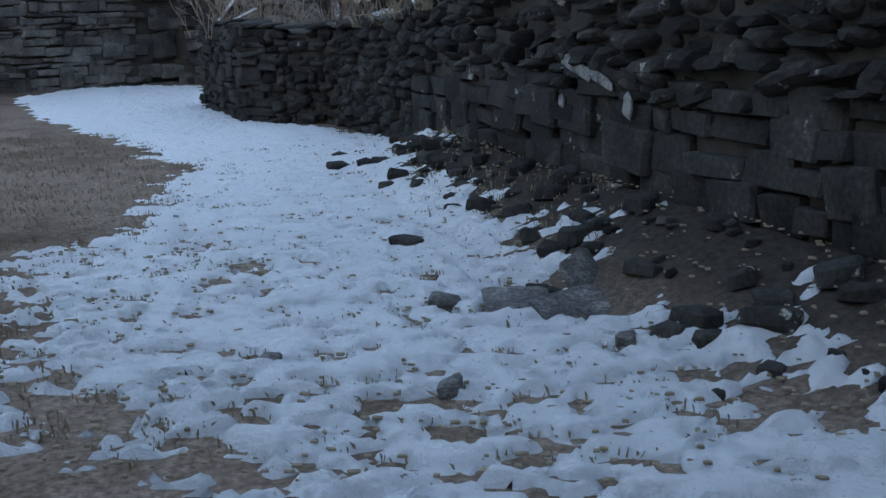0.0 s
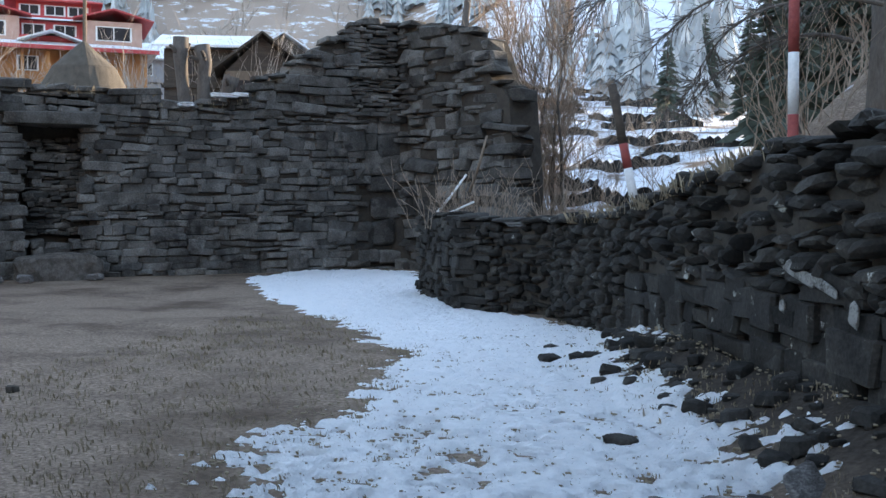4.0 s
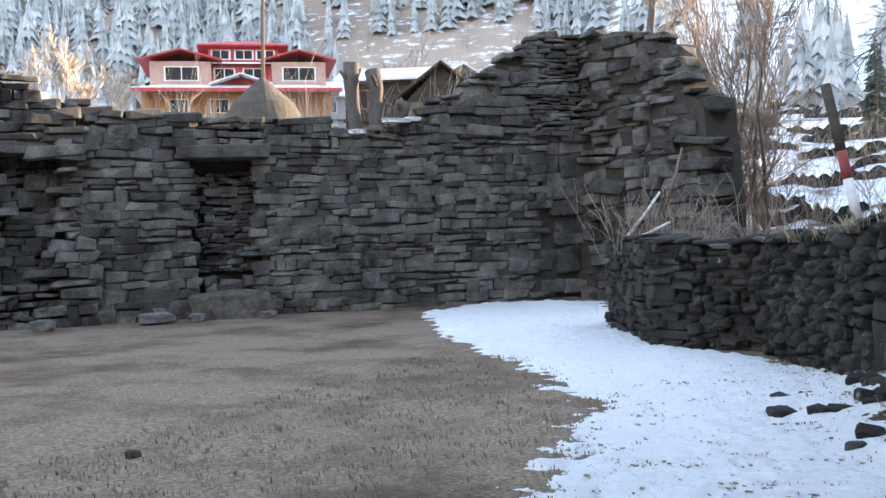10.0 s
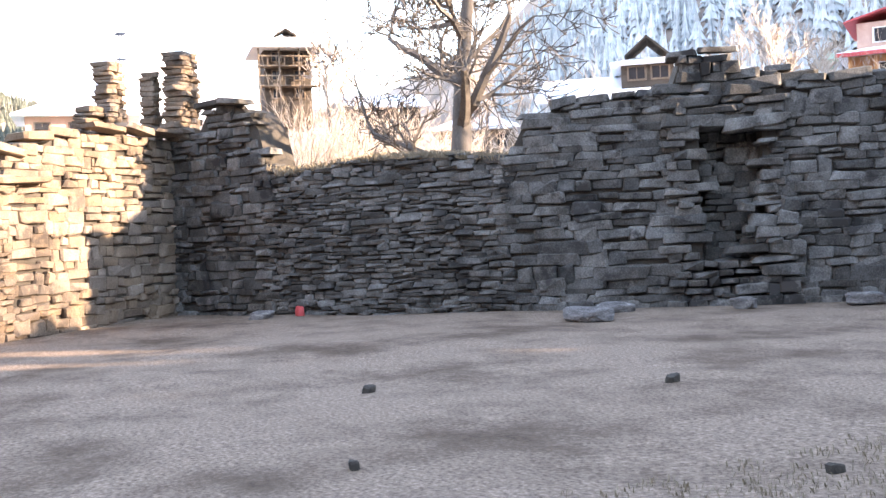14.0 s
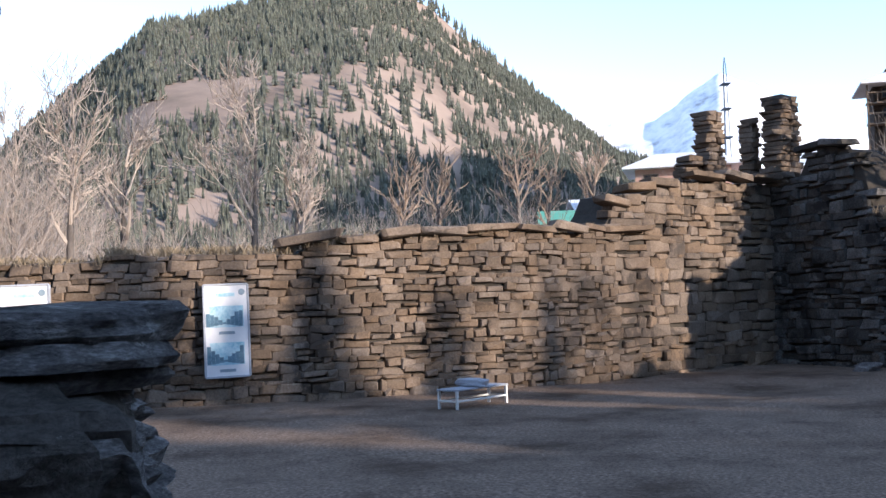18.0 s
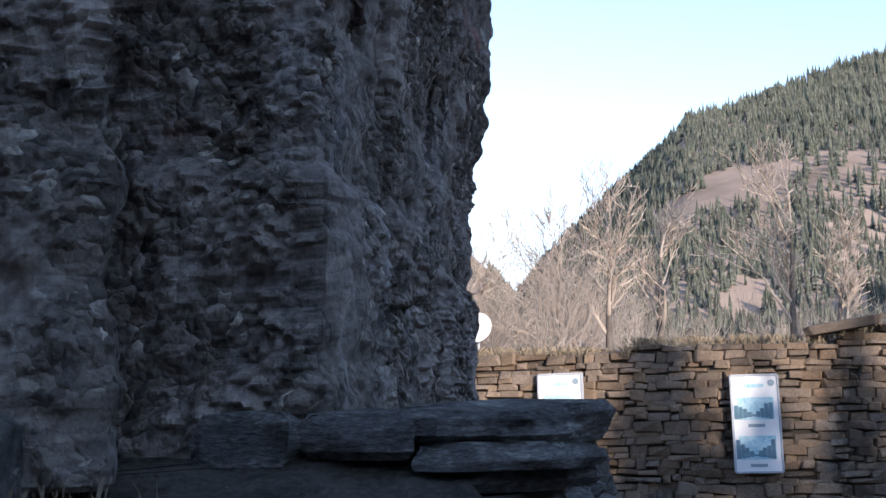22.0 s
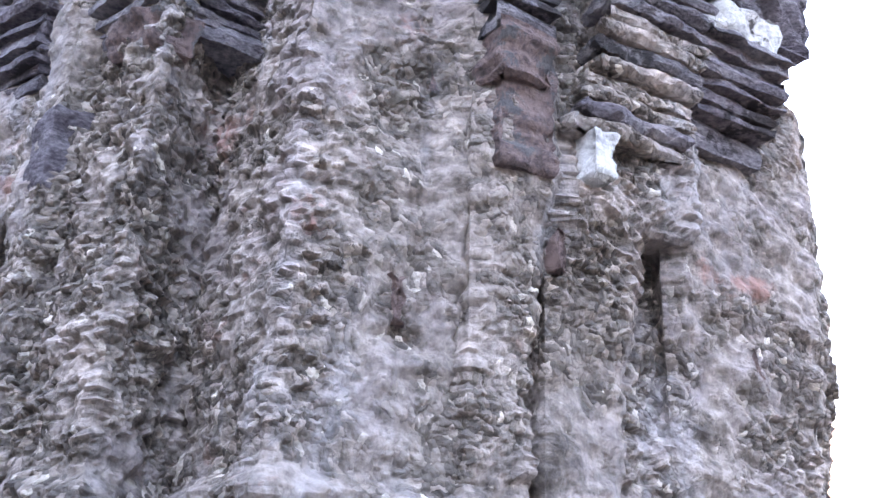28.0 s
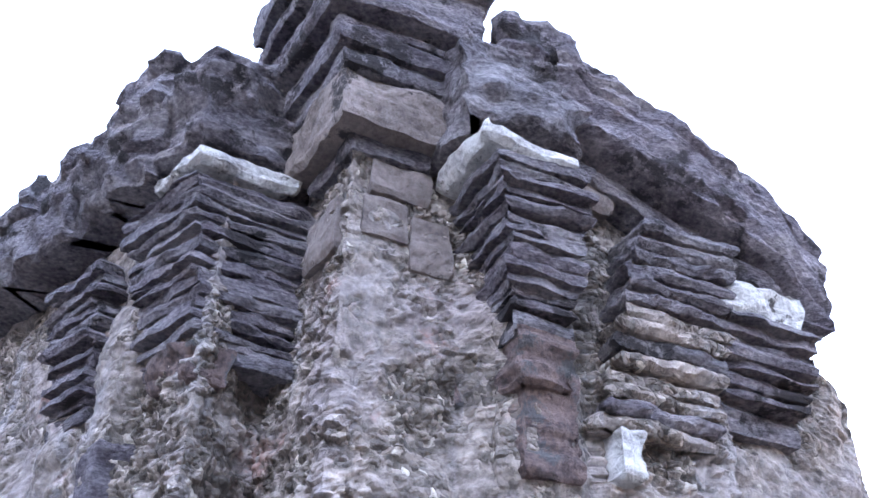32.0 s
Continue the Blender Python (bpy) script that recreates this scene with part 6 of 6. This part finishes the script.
def plain_house(yaw, r, z, w, d, storeys, wall, roof, kind, label, turn=0.0, group="village houses", trim=None, rise=1.2):
    if r > 80:
        z = float(at_yaw(yaw, r).z) + 0.3
    ob = empty("house", place(yaw, r, z, turn), label=label, category="house", group=group)
    h = 2.5
    for k in range(storeys):
        box("wall", (-w / 2, 0, k * h - (1.5 if k == 0 else 0), w / 2, d, (k + 1) * h - 0.02), wall, ob, bevel=0.03)
        n = max(2, int(w / 2.2))
        for i in range(n):
            window(ob, -w / 2 + (i + 0.5) * w / n, 0, k * h + 0.8, 0.95, 1.1, trim or timber)
        if k:
            box("floor_beam", (-w / 2 - 0.15, -0.2, k * h - 0.12, w / 2 + 0.15, 0.0, k * h + 0.08), timber_dark, ob, bevel=0.01)
    top = storeys * h
    if kind == "gable":
        gable_roof("roof", ob, -w / 2, w / 2, 0, d, top, rise, roof, 0.7, 0.15, "x")
    elif kind == "gable_end":
        gable_roof("roof", ob, -w / 2, w / 2, 0, d, top, rise, roof, 0.7, 0.15, "y")
        v = [(-w / 2, 0.05, top - 0.05), (w / 2, 0.05, top - 0.05), (0, 0.05, top + rise * 0.95), (-w / 2, 0.2, top - 0.05), (w / 2, 0.2, top - 0.05), (0, 0.2, top + rise * 0.95)]
        part("gable", mesh_of("gable", v, [(0, 1, 2), (3, 5, 4), (0, 3, 4, 1), (1, 4, 5, 2), (2, 5, 3, 0)], timber_dark), ob)
    else:
        hip_roof("roof", ob, -w / 2, w / 2, 0, d, top, rise, roof, 0.9, 0.3)
    return ob


def snow_roof_house():
    ob = empty("house", place(48.3, 57, 7.0, 0), label="dark timber house with broad snowy roof and small gabled dormer", category="house")
    box("wall", (-4.6, 0, -1.5, 4.6, 8, 1.3), timber_dark, ob, "dark timber wall", bevel=0.03)
    for x in (-3.4, -1.6, 0.4, 2.4, 3.8):
        window(ob, x, 0, 0.0, 0.8, 0.8, timber)
    gable_roof("roof", ob, -5.0, 5.0, -0.8, 8.5, 1.3, 1.7, roof_snow, 0.6, 0.18, "x", "broad snow-covered tin roof")
    v = [(-4.4, -1.2, 1.52), (-1.8, -1.2, 1.52), (-1.9, 0.9, 2.2), (-3.0, 1.4, 2.36), (-4.3, 0.9, 2.2)]
    part("bare_tin", mesh_of("bare_tin", v + [(a, b, c - 0.05) for a, b, c in v], [(0, 1, 2, 3, 4), (9, 8, 7, 6, 5)] + [(i, i + 5, (i + 1) % 5 + 5, (i + 1) % 5) for i in range(5)], blue_tin), ob, "blue tin bare of snow")
    box("dormer", (-1.2, 0.2, 2.0, 1.5, 3.6, 3.3), timber_dark, ob, "dark dormer", bevel=0.02)
    window(ob, -0.4, 0.2, 2.45, 0.8, 0.6, timber)
    window(ob, 0.8, 0.2, 2.45, 0.8, 0.6, timber)
    hip_roof("dormer_roof", ob, -1.3, 1.6, 0.1, 3.8, 3.3, 0.3, roof_snow, 0.45, 0.2, "snowy dormer roof")
    gable_roof("dormer_gable", ob, -0.7, 1.0, 0.4, 2.8, 3.6, 1.0, timber_dark, 0.3, 0.1, "y", "dark dormer gable")


snow_roof_house()


def log_house():
    ob = empty("house", place(66.9, 51.4, 8.5, 10) @ Matrix.Scale(0.66, 4), label="weathered timber house with open galleries under a dark hipped roof", category="house")
    box("wall", (-1.7, 0.2, -2.0, 1.7, 3.6, 3.6), timber_dark, ob, "dark log wall", bevel=0.03)
    for z in (0.9, 2.3):
        box("gallery_floor", (-2.2, -0.7, z - 0.1, 2.2, 0.2, z), timber, ob, bevel=0.01)
        box("gallery_rail", (-2.2, -0.7, z + 0.6, 2.2, -0.62, z + 0.7), timber, ob, bevel=0.01)
        for k in range(8):
            box("baluster", (-2.15 + k * 0.6, -0.68, z, -2.09 + k * 0.6, -0.62, z + 0.65), timber, ob, bevel=0)
    for x in (-2.15, -0.7, 0.7, 2.1):
        box("post", (x - 0.06, -0.7, -2.0, x + 0.06, -0.58, 3.6), timber, ob, bevel=0.01)
    for z in (0.1, 1.4, 2.7):
        window(ob, -0.8, 0.2, z, 0.6, 0.6, timber)
        window(ob, 0.8, 0.2, z, 0.6, 0.6, timber)
    hip_roof("roof", ob, -2.0, 2.0, -0.7, 3.8, 3.6, 1.1, roof_snow, 0.6, 0.42, "pale hipped roof")
    gable_roof("roof_cap", ob, -0.6, 0.6, 0.6, 2.4, 4.6, 0.5, timber_dark, 0.2, 0.08, "y", "dark ridge cap")


log_house()
plain_house(28.0, 112, 11.2, 5.0, 5, 2, grey_plaster, roof_snow, "hip", "grey-blue house with tiered pale roof", 5, trim=white_paint, rise=1.6)
plain_house(25.4, 70, 7.2, 6, 6, 2, timber_dark, roof_snow, "gable", "dark timber house under a snowy gable roof", -8)
plain_house(22.6, 66, 7.8, 4.6, 5, 1, timber, timber_dark, "gable_end", "small timber barn with dark open gable", 0, rise=2.3)
plain_house(28.4, 120, 23, 7, 6, 2, grey_plaster, roof_snow, "gable", "pale house with snowy roof up the slope", 0)
plain_house(21.5, 118, 25, 7, 6, 2, timber_dark, roof_snow, "gable_end", "dark barn with steep roof up the slope", 10, rise=2.6)
plain_house(40.5, 98, 17.5, 8, 6, 2, pink_wall, roof_snow, "gable", "brick house with pale tin roof up the slope", 0)
plain_house(16.0, 120, 25.5, 5, 5, 1, grey_plaster, roof_snow, "gable", "little snowy-roofed house on the slope", 0)
plain_house(44.8, 90, 14.2, 9, 6, 1, grey_plaster, roof_snow, "gable", "long low house with snowy roof", 4)
plain_house(52.0, 84, 14.0, 9, 6, 1, timber_dark, roof_snow, "gable", "long dark house with snowy roof", -4)
plain_house(55.5, 110, 9.5, 6, 5, 2, pink_wall, roof_snow, "gable", "reddish timber house with snowy roof", 6)
plain_house(57.6, 96, 17, 7, 6, 3, timber, roof_snow, "hip", "tall timber house with pale roof", 0)
plain_house(62.5, 85, 5.5, 6, 5, 2, timber_dark, roof_snow, "gable", "dark timber house behind bare trees", 8)
plain_house(38.0, 130, 26, 6, 6, 2, grey_plaster, green_tin, "gable", "pale house with green roof up the slope", 0)
plain_house(81.14, 88.4, 5.6, 8, 6, 1, grey_plaster, roof_snow, "gable", "low house with pale tin roof beyond the wall", 12)
plain_house(83.48, 76.3, 4.6, 5, 5, 1, white_paint, green_tin, "gable", "little house with green tin roof beyond the wall", 5)
plain_house(78.24, 80.6, 6.8, 7, 5, 2, pink_wall, roof_snow, "hip", "brown house with pale roof beyond the wall", 0)
plain_house(3.6, 46, 1.2, 5, 5, 1, timber, roof_snow, "gable", "small snowy-roofed barn on the terraces", 5)

# satellite dish over the far wall
dish = empty("satellite_dish", Matrix.Translation((-18.31, -7.83, 2.48)) @ Matrix.Rotation(radians(9.8), 4, "Z"), label="pale round satellite dish standing on the wall", category="dish")
V, F = [(0, 0, 0.0)], []
for i in range(1, 7):
    for k in range(24):
        a, rr = 2 * math.pi * k / 24, 0.40 * i / 6
        V.append((math.cos(a) * rr * 0.75, math.sin(a) * rr * 0.75, 0.45 * rr * rr))
for k in range(24):
    F.append((0, 1 + k, 1 + (k + 1) % 24))
for i in range(5):
    for k in range(24):
        a = 1 + i * 24
        F.append((a + k, a + 24 + k, a + 24 + (k + 1) % 24, a + (k + 1) % 24))
me = mesh_of("reflector", V, F, white_paint, True)
refl = part("reflector", me, dish, "", Matrix.Translation((0, 0, 0.55)) @ Matrix.Rotation(radians(72), 4, "Y"))
md = refl.modifiers.new("thick", "SOLIDIFY")
md.thickness = 0.015
V, F = tube([Vector((-0.05, 0, -0.3)), Vector((-0.05, 0, 0.3)), Vector((-0.02, 0, 0.55))], [0.03, 0.03, 0.025], 8)
part("mast", mesh_of("mast", V, F, enamel, True), dish)
V, F = tube([Vector((0, 0, 0.35)), Vector((0.2, 0, 0.4)), Vector((0.38, 0, 0.55))], [0.012, 0.012, 0.03], 6)
part("feed_arm", mesh_of("feed_arm", V, F, enamel), dish)

# lattice mast far beyond the corner
mast = empty("radio_mast", Matrix.Translation(at_yaw(76.41, 151.1, 18.9)), label="slim lattice radio mast with cross platforms", category="mast")
for x, y in ((-0.5, -0.5), (0.5, -0.5), (0, 0.6)):
    V, F = tube([Vector((x, y, -8)), Vector((x * 0.3, y * 0.3, 15)), Vector((0, 0, 16.5))], [0.1, 0.07, 0.05], 5)
    part("leg", mesh_of("leg", V, F, enamel), mast)
for z in (5, 9, 12.5):
    box("platform", (-1.0, -0.6, z, 1.0, 0.6, z + 0.15), enamel, mast, bevel=0.02)

# trees
bare_tree(at_yaw(57.1, 27), 10.5, 0.30, 3, depth=5, spread=0.95, limbs=14, fork=0.10, mat=bark, label="large leafless tree with grey forked trunk behind the wall", min_rad=0.014)
bare_tree(at_yaw(12.2, 38), 13, 0.26, 8, depth=4, spread=0.6, limbs=6, fork=0.45, label="leafless tree rising behind the ruined corner", min_rad=0.016)
for yaw, r, tall, seed in ((108.9, 34.7, 6.1, 11), (106.65, 38.8, 5.7, 12), (99.76, 37.2, 6.7, 13), (112.03, 40.6, 6.1, 14), (97.7, 40.4, 4.9, 19)):
    bare_tree(at_yaw(yaw, r), tall, 0.14, seed, depth=4, spread=0.55, up=0.10, limbs=7, fork=0.1, mat=pale_twig, label="leafless many-stemmed tree behind the sunlit wall", group="trees behind the sunlit wall", min_rad=0.012)
bare_tree(at_yaw(116.55, 31.3), 7.6, 0.12, 15, depth=4, spread=0.8, up=0.08, limbs=13, fork=0.15, mat=pale_twig, label="leafless slender tree beside the satellite dish", min_rad=0.011)
for yaw, r, tall, seed in ((92.38, 45.7, 4.6, 21), (90.52, 49.8, 4.8, 22), (85.96, 48.1, 5.2, 23), (82.8, 55.3, 5.4, 24), (84.95, 56.2, 4.4, 25)):
    bare_tree(at_yaw(yaw, r), tall, 0.2, seed, depth=3, spread=0.5, up=0.12, limbs=7, fork=0.5, mat=twig, label="pollarded leafless tree with knobbly limbs", group="pollarded trees", min_rad=0.02)
for yaw, r, tall, seed in ((7.2, 28.5, 8.4, 51), (6.2, 29.5, 7.8, 52), (7.9, 30, 8.6, 53), (5.6, 28.5, 6.2, 54)):
    bare_tree(at_yaw(yaw, r), tall, 0.07, seed, depth=4, spread=0.32, up=0.12, limbs=9, fork=0.03, mat=twig, label="slender leafless tree with many fine twigs behind the low wall", group="slender trees by the low wall", min_rad=0.007)
for yaw, r, tall, seed in ((42.5, 60, 8, 31), (44.5, 72, 9, 32), (24.0, 92, 10, 33), (47.5, 90, 9, 35), (57.0, 58, 8, 36), (54.5, 90, 10, 37), (64.5, 50, 6, 38), (40.0, 75, 8, 39)):
    bare_tree(at_yaw(yaw, r), tall, 0.2, seed, depth=4, spread=0.5, up=0.1, limbs=6, fork=0.2, mat=pale_twig, label="pale leafless tree among the village houses", group="village trees", min_rad=0.025)
brush("bare_scrub", [at_yaw(6.6 + rng.gauss(0, 0.8), 29 + rng.uniform(-1, 2)) for _ in range(14)], 41, 3.2, twig, "tall dense thicket of bare grey twigs behind the wall", 5, 0.16, 0.004, 2)
brush("bare_scrub", [at_yaw(rng.uniform(56.5, 67), rng.uniform(30, 42)) for _ in range(75)], 42, 2.6, pale_twig, "pale dry scrub behind the ruined wall", 6)
brush("bare_scrub", [at_yaw(rng.uniform(67, 120), rng.uniform(34, 90)) for _ in range(290)], 43, 2.2, pale_twig, "tawny dry scrub beyond the sunlit wall", 5)
brush("bare_scrub", [at_yaw(rng.uniform(3, 12), rng.uniform(20, 30)) for _ in range(26)], 44, 1.6, twig, "low bare scrub on the snowy slope", 5)
brush("bare_scrub", [at_yaw(rng.uniform(-13, -7.5), rng.uniform(13, 20)) for _ in range(9)], 46, 1.8, twig, "bare scrub on the bank above the rubble wall", 5)
brush("bare_scrub", [at_yaw(rng.uniform(109, 134), rng.uniform(28, 70)) for _ in range(120)], 47, 3.6, pale_twig, "tall tawny thicket beyond the wall and the dish", 5, 0.22, 0.006, 2)
brush("bare_scrub", [at_yaw(rng.uniform(-5, 9), rng.uniform(28, 75)) for _ in range(90)], 48, 1.5, twig, "sparse dark scrub on the snowy terraces", 4, 0.35, 0.008, 1)
for k in range(15):
    y0, r0 = rng.uniform(-4, 5), 29 + 3.6 * k + rng.uniform(-1, 1)
    V, F, n = [], [], 26
    for i in range(n):
        q = at_yaw(y0 + i * 0.22, r0 + 0.5 * math.sin(i * 0.5 + k) + rng.uniform(-0.15, 0.15))
        h = 0.45 * rng.uniform(0.5, 1.2) * math.sin(math.pi * (i + 0.5) / n) ** 0.3
        V += [(q.x, q.y - 0.25, q.z - 0.4), (q.x, q.y - 0.2, q.z + h), (q.x, q.y + 0.25, q.z + h), (q.x, q.y + 0.3, q.z - 0.4)]
        if i:
            b = 4 * (i - 1)
            F += [(b + j, b + 4 + j, b + 4 + (j + 1) % 4, b + (j + 1) % 4) for j in range(4)]
    F += [(3, 2, 1, 0), (4 * n - 4, 4 * n - 3, 4 * n - 2, 4 * n - 1)]
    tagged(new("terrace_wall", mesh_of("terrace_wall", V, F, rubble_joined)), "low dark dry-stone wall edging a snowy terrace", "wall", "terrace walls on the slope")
brush("poplar_wood", [at_yaw(rng.uniform(14, 56), rng.uniform(62, 150)) for _ in range(260)], 45, 6.5, pale_twig, "pale leafless poplars among the houses", 5, 0.07, 0.008, 1)

# a bent branch hanging into the view from a tree on the bank
hb = Heap()
rb = random.Random(77)
for a, d, L in (((2.7, 12.6, 4.9), (-0.95, 0.1, 0.35), 1.5), ((2.7, 12.2, 4.5), (-0.95, 0.1, 0.2), 1.4), ((2.8, 12.0, 4.1), (-0.95, 0, 0.25), 1.2), ((2.7, 12.8, 5.3), (-0.9, 0.1, 0.25), 1.7), ((2.6, 12.8, 3.8), (-0.9, 0.1, 0.3), 1.0), ((2.7, 12.4, 4.7), (-0.8, -0.4, 0.3), 1.6)):
    p, v, path = Vector(a) - Vector((2.9, 12.5, 1.9)), Vector(d).normalized(), []
    for k in range(11):
        path.append(p.copy())
        p = p + v * L * 0.22
        v = (v + Vector((rb.gauss(0, 0.10), rb.gauss(0, 0.10), -0.13 + rb.gauss(0, 0.05)))).normalized()
    hb.add(*tube(path, [0.03 * (1 - 0.08 * k) for k in range(11)], 6))
    for k in range(2, 11):
        for _ in range(2):
            w = (path[k] - path[k - 1]).normalized() + Vector((rb.gauss(0, 0.6), rb.gauss(0, 0.6), rb.gauss(-0.1, 0.5)))
            grow(hb, rb, path[k], w.normalized(), 0.5 * rb.uniform(0.5, 1.2), 0.011, 2, 0.5, -0.03, 4, 0.004)
V, F = tube([Vector((0, 0, -0.5)), Vector((0.1, 0, 2)), Vector((0.0, 0, 4.2)), Vector((0.1, 0.1, 6.2))], [0.3, 0.25, 0.2, 0.15], 10)
old = empty("tree", Matrix.Translation((2.9, 12.5, 1.9)), label="old thick-barked tree on the bank with drooping bare branches", category="tree")
part("trunk", mesh_of("trunk", V, F, bark, True), old)
part("crown", hb.mesh("crown", bark), old, "drooping bare branches")


# conifers
def conifer_parts(r, tall, wide, layers, sides):
    V, F = [], []
    for i in range(layers):
        t = i / layers
        z0 = tall * (0.06 + 0.86 * t)
        z1 = min(tall, z0 + tall * (1.5 / layers))
        rad = wide * (1 - t) ** 0.85 * r.uniform(0.85, 1.15)
        b = len(V)
        V.append((r.gauss(0, 0.02) * tall * 0.2, 0, z1))
        for k in range(sides * 2):
            a = math.pi * k / sides + i
            q = rad * (1.0 if k % 2 else 0.55) * r.uniform(0.75, 1.2)
            V.append((math.cos(a) * q, math.sin(a) * q, z0 - (0.05 * tall if k % 2 else -0.02 * tall)))
        for k in range(sides * 2):
            F.append((b, b + 1 + k, b + 1 + (k + 1) % (sides * 2)))
    return np.array(V), np.array(F)


def near_conifer(pos, tall, seed):
    r = random.Random(seed)
    ob = empty("conifer", Matrix.Translation(pos), label="dark green deodar with drooping sprays", category="tree", group="dark conifers by the slope")
    V, F = tube([Vector((0, 0, -0.5)), Vector((0, 0, tall * 0.5)), Vector((0, 0, tall * 0.96))], [tall * 0.022, tall * 0.014, 0.02], 7)
    part("trunk", mesh_of("trunk", V, F, bark), ob)
    h = Heap()
    for i in range(int(tall * 42)):
        t = r.random() ** 0.8
        z = tall * (0.10 + 0.88 * t)
        a, L = r.uniform(0, 6.28), tall * 0.21 * (1 - t) ** 0.8 * r.uniform(0.5, 1.15) + 0.1
        c, s = math.cos(a), math.sin(a)
        w = L * 0.17
        h.add([(0, 0, z), (c * L * 0.55 - s * w, s * L * 0.55 + c * w, z - L * 0.12), (c * L, s * L, z - L * 0.38), (c * L * 0.55 + s * w, s * L * 0.55 - c * w, z - L * 0.12), (c * L * 0.5, s * L * 0.5, z - L * 0.36)], [(0, 1, 2), (0, 2, 3), (1, 4, 2), (2, 4, 3), (0, 4, 1), (0, 3, 4)])
    part("crown", h.mesh("crown", dark_needles), ob, "drooping dark needle sprays")


for i, (yaw, r_, tall) in enumerate(((-5.4, 27, 8.0), (-6.9, 25, 8.6), (-4.2, 34, 7.0), (-8.4, 27, 9.6), (-7.6, 33, 10.5), (-10, 26, 11), (-9.2, 31, 11), (-11.5, 30, 12), (-6.0, 38, 9.0), (-12.5, 26, 12), (0.3, 44, 6.0), (-1.6, 50, 7.5))):
    near_conifer(at_yaw(yaw, r_ * 1.25), tall * 0.82, i)

forest = []
shapes = [conifer_parts(random.Random(i), 1.0, r_, 6, 6) for i, r_ in enumerate((0.15, 0.18, 0.21, 0.14))]


def west(x, y):
    """Coordinates turned to lie along the conical hill's own axis."""
    return x * 0.9853 + y * 0.1711, y * 0.9853 - x * 0.1711


def stand(count, yaw0, yaw1, r0, r1, tall, keep, seed):
    rr = np.random.default_rng(seed)
    yw, rad = rr.uniform(yaw0, yaw1, count), np.sqrt(rr.uniform(r0 * r0, r1 * r1, count))
    x, y = -np.sin(np.radians(yw)) * rad, np.cos(np.radians(yw)) * rad
    z = height(x, y)
    ok = keep(x, y, yw, rad)
    for a, b, c in zip(x[ok], y[ok], z[ok]):
        h = rr.uniform(*tall)
        v, f = shapes[rr.integers(4)]
        t = rr.uniform(0, 6.28)
        q = v * np.array([h * 1.15, h * 1.15, h])
        ct, sn = math.cos(t), math.sin(t)
        forest.append((np.stack([q[:, 0] * ct - q[:, 1] * sn + a, q[:, 0] * sn + q[:, 1] * ct + b, q[:, 2] + c - 0.4], 1), f))


def flush(label, mat):
    vs, fs, b = [], [], 0
    for v, f in forest:
        vs.append(v)
        fs.append(f + b)
        b += len(v)
    forest.clear()
    tagged(new("conifer_forest", mesh_of("conifer_forest", np.concatenate(vs), np.concatenate(fs).tolist(), mat)), label, "forest", kind="stuff")


stand(19000, 80, 119, 110, 520, (2.8, 5.6), lambda x, y, yw, r: (fractal(*west(x, y), 55, 4, 4) + 0.022 * (yw - 96.5) > -0.22), 1)
stand(2400, 117, 139, 300, 520, (3, 6), lambda x, y, yw, r: fractal(x, y, 40, 3, 8) > 0.1, 9)
stand(2600, 80, 119, 240, 520, (3.5, 7), lambda x, y, yw, r: (yw < 102.5), 5)
flush("dark conifer wood patching the conical hill", needles)
stand(5200, -16, 58, 118, 245, (5, 9.5), lambda x, y, yw, r: (fractal(x, y, 60, 3, 6) + (r - 130) / 80 > -0.25) & ((yw > 9) | (r > 125)), 2)
stand(120, -14, 10, 60, 150, (6, 11), lambda x, y, yw, r: (fractal(x, y, 25, 2, 6) > 0.1), 3)
flush("conifer forest on the valley side, distant haze put into its colour", hazed_needles)


def snow_range():
    """Snow mountains closing the valley."""
    yw = np.linspace(60, 94, 170)
    rr = np.linspace(1500, 2500, 40)
    A, R = np.meshgrid(yw, rr)
    X, Y = -np.sin(np.radians(A)) * R, np.cos(np.radians(A)) * R
    crest = np.interp(yw, [60, 69.7, 72.7, 75.7, 77.2, 78.7, 80.7, 83.7, 86.7, 89.7, 94], [8, 9, 10.5, 12.3, 12.8, 12.0, 10.6, 10.9, 12.2, 12.8, 12]) + 0.5 * fractal(yw, yw * 0, 2.2, 4, 2)
    t = (R - 1500) / 1000
    Z = 1.6 + np.tan(np.radians(crest))[None, :] * 2300 * np.clip(t * 1.3, 0, 1) + 90 * np.abs(fractal(X, Y, 500, 4, 5)) * np.clip(t * 3, 0, 1) * np.clip(1.2 - t, 0, 1) - 60
    n = len(yw)
    F = [(i * n + k, i * n + k + 1, (i + 1) * n + k + 1, (i + 1) * n + k) for i in range(len(rr) - 1) for k in range(n - 1)]
    m = material("mountain_snow", [(0.40, (0.22, 0.25, 0.31)), (0.50, (0.62, 0.68, 0.78)), (0.6, (0.85, 0.88, 0.93))], 0.006, 0.03, bump=0)
    tagged(new("snow_mountains", mesh_of("snow_mountains", np.stack([X, Y, Z], -1).reshape(-1, 3), F, m, True)), "bright snow-covered mountains closing the valley", "mountain", kind="structure")


snow_range()
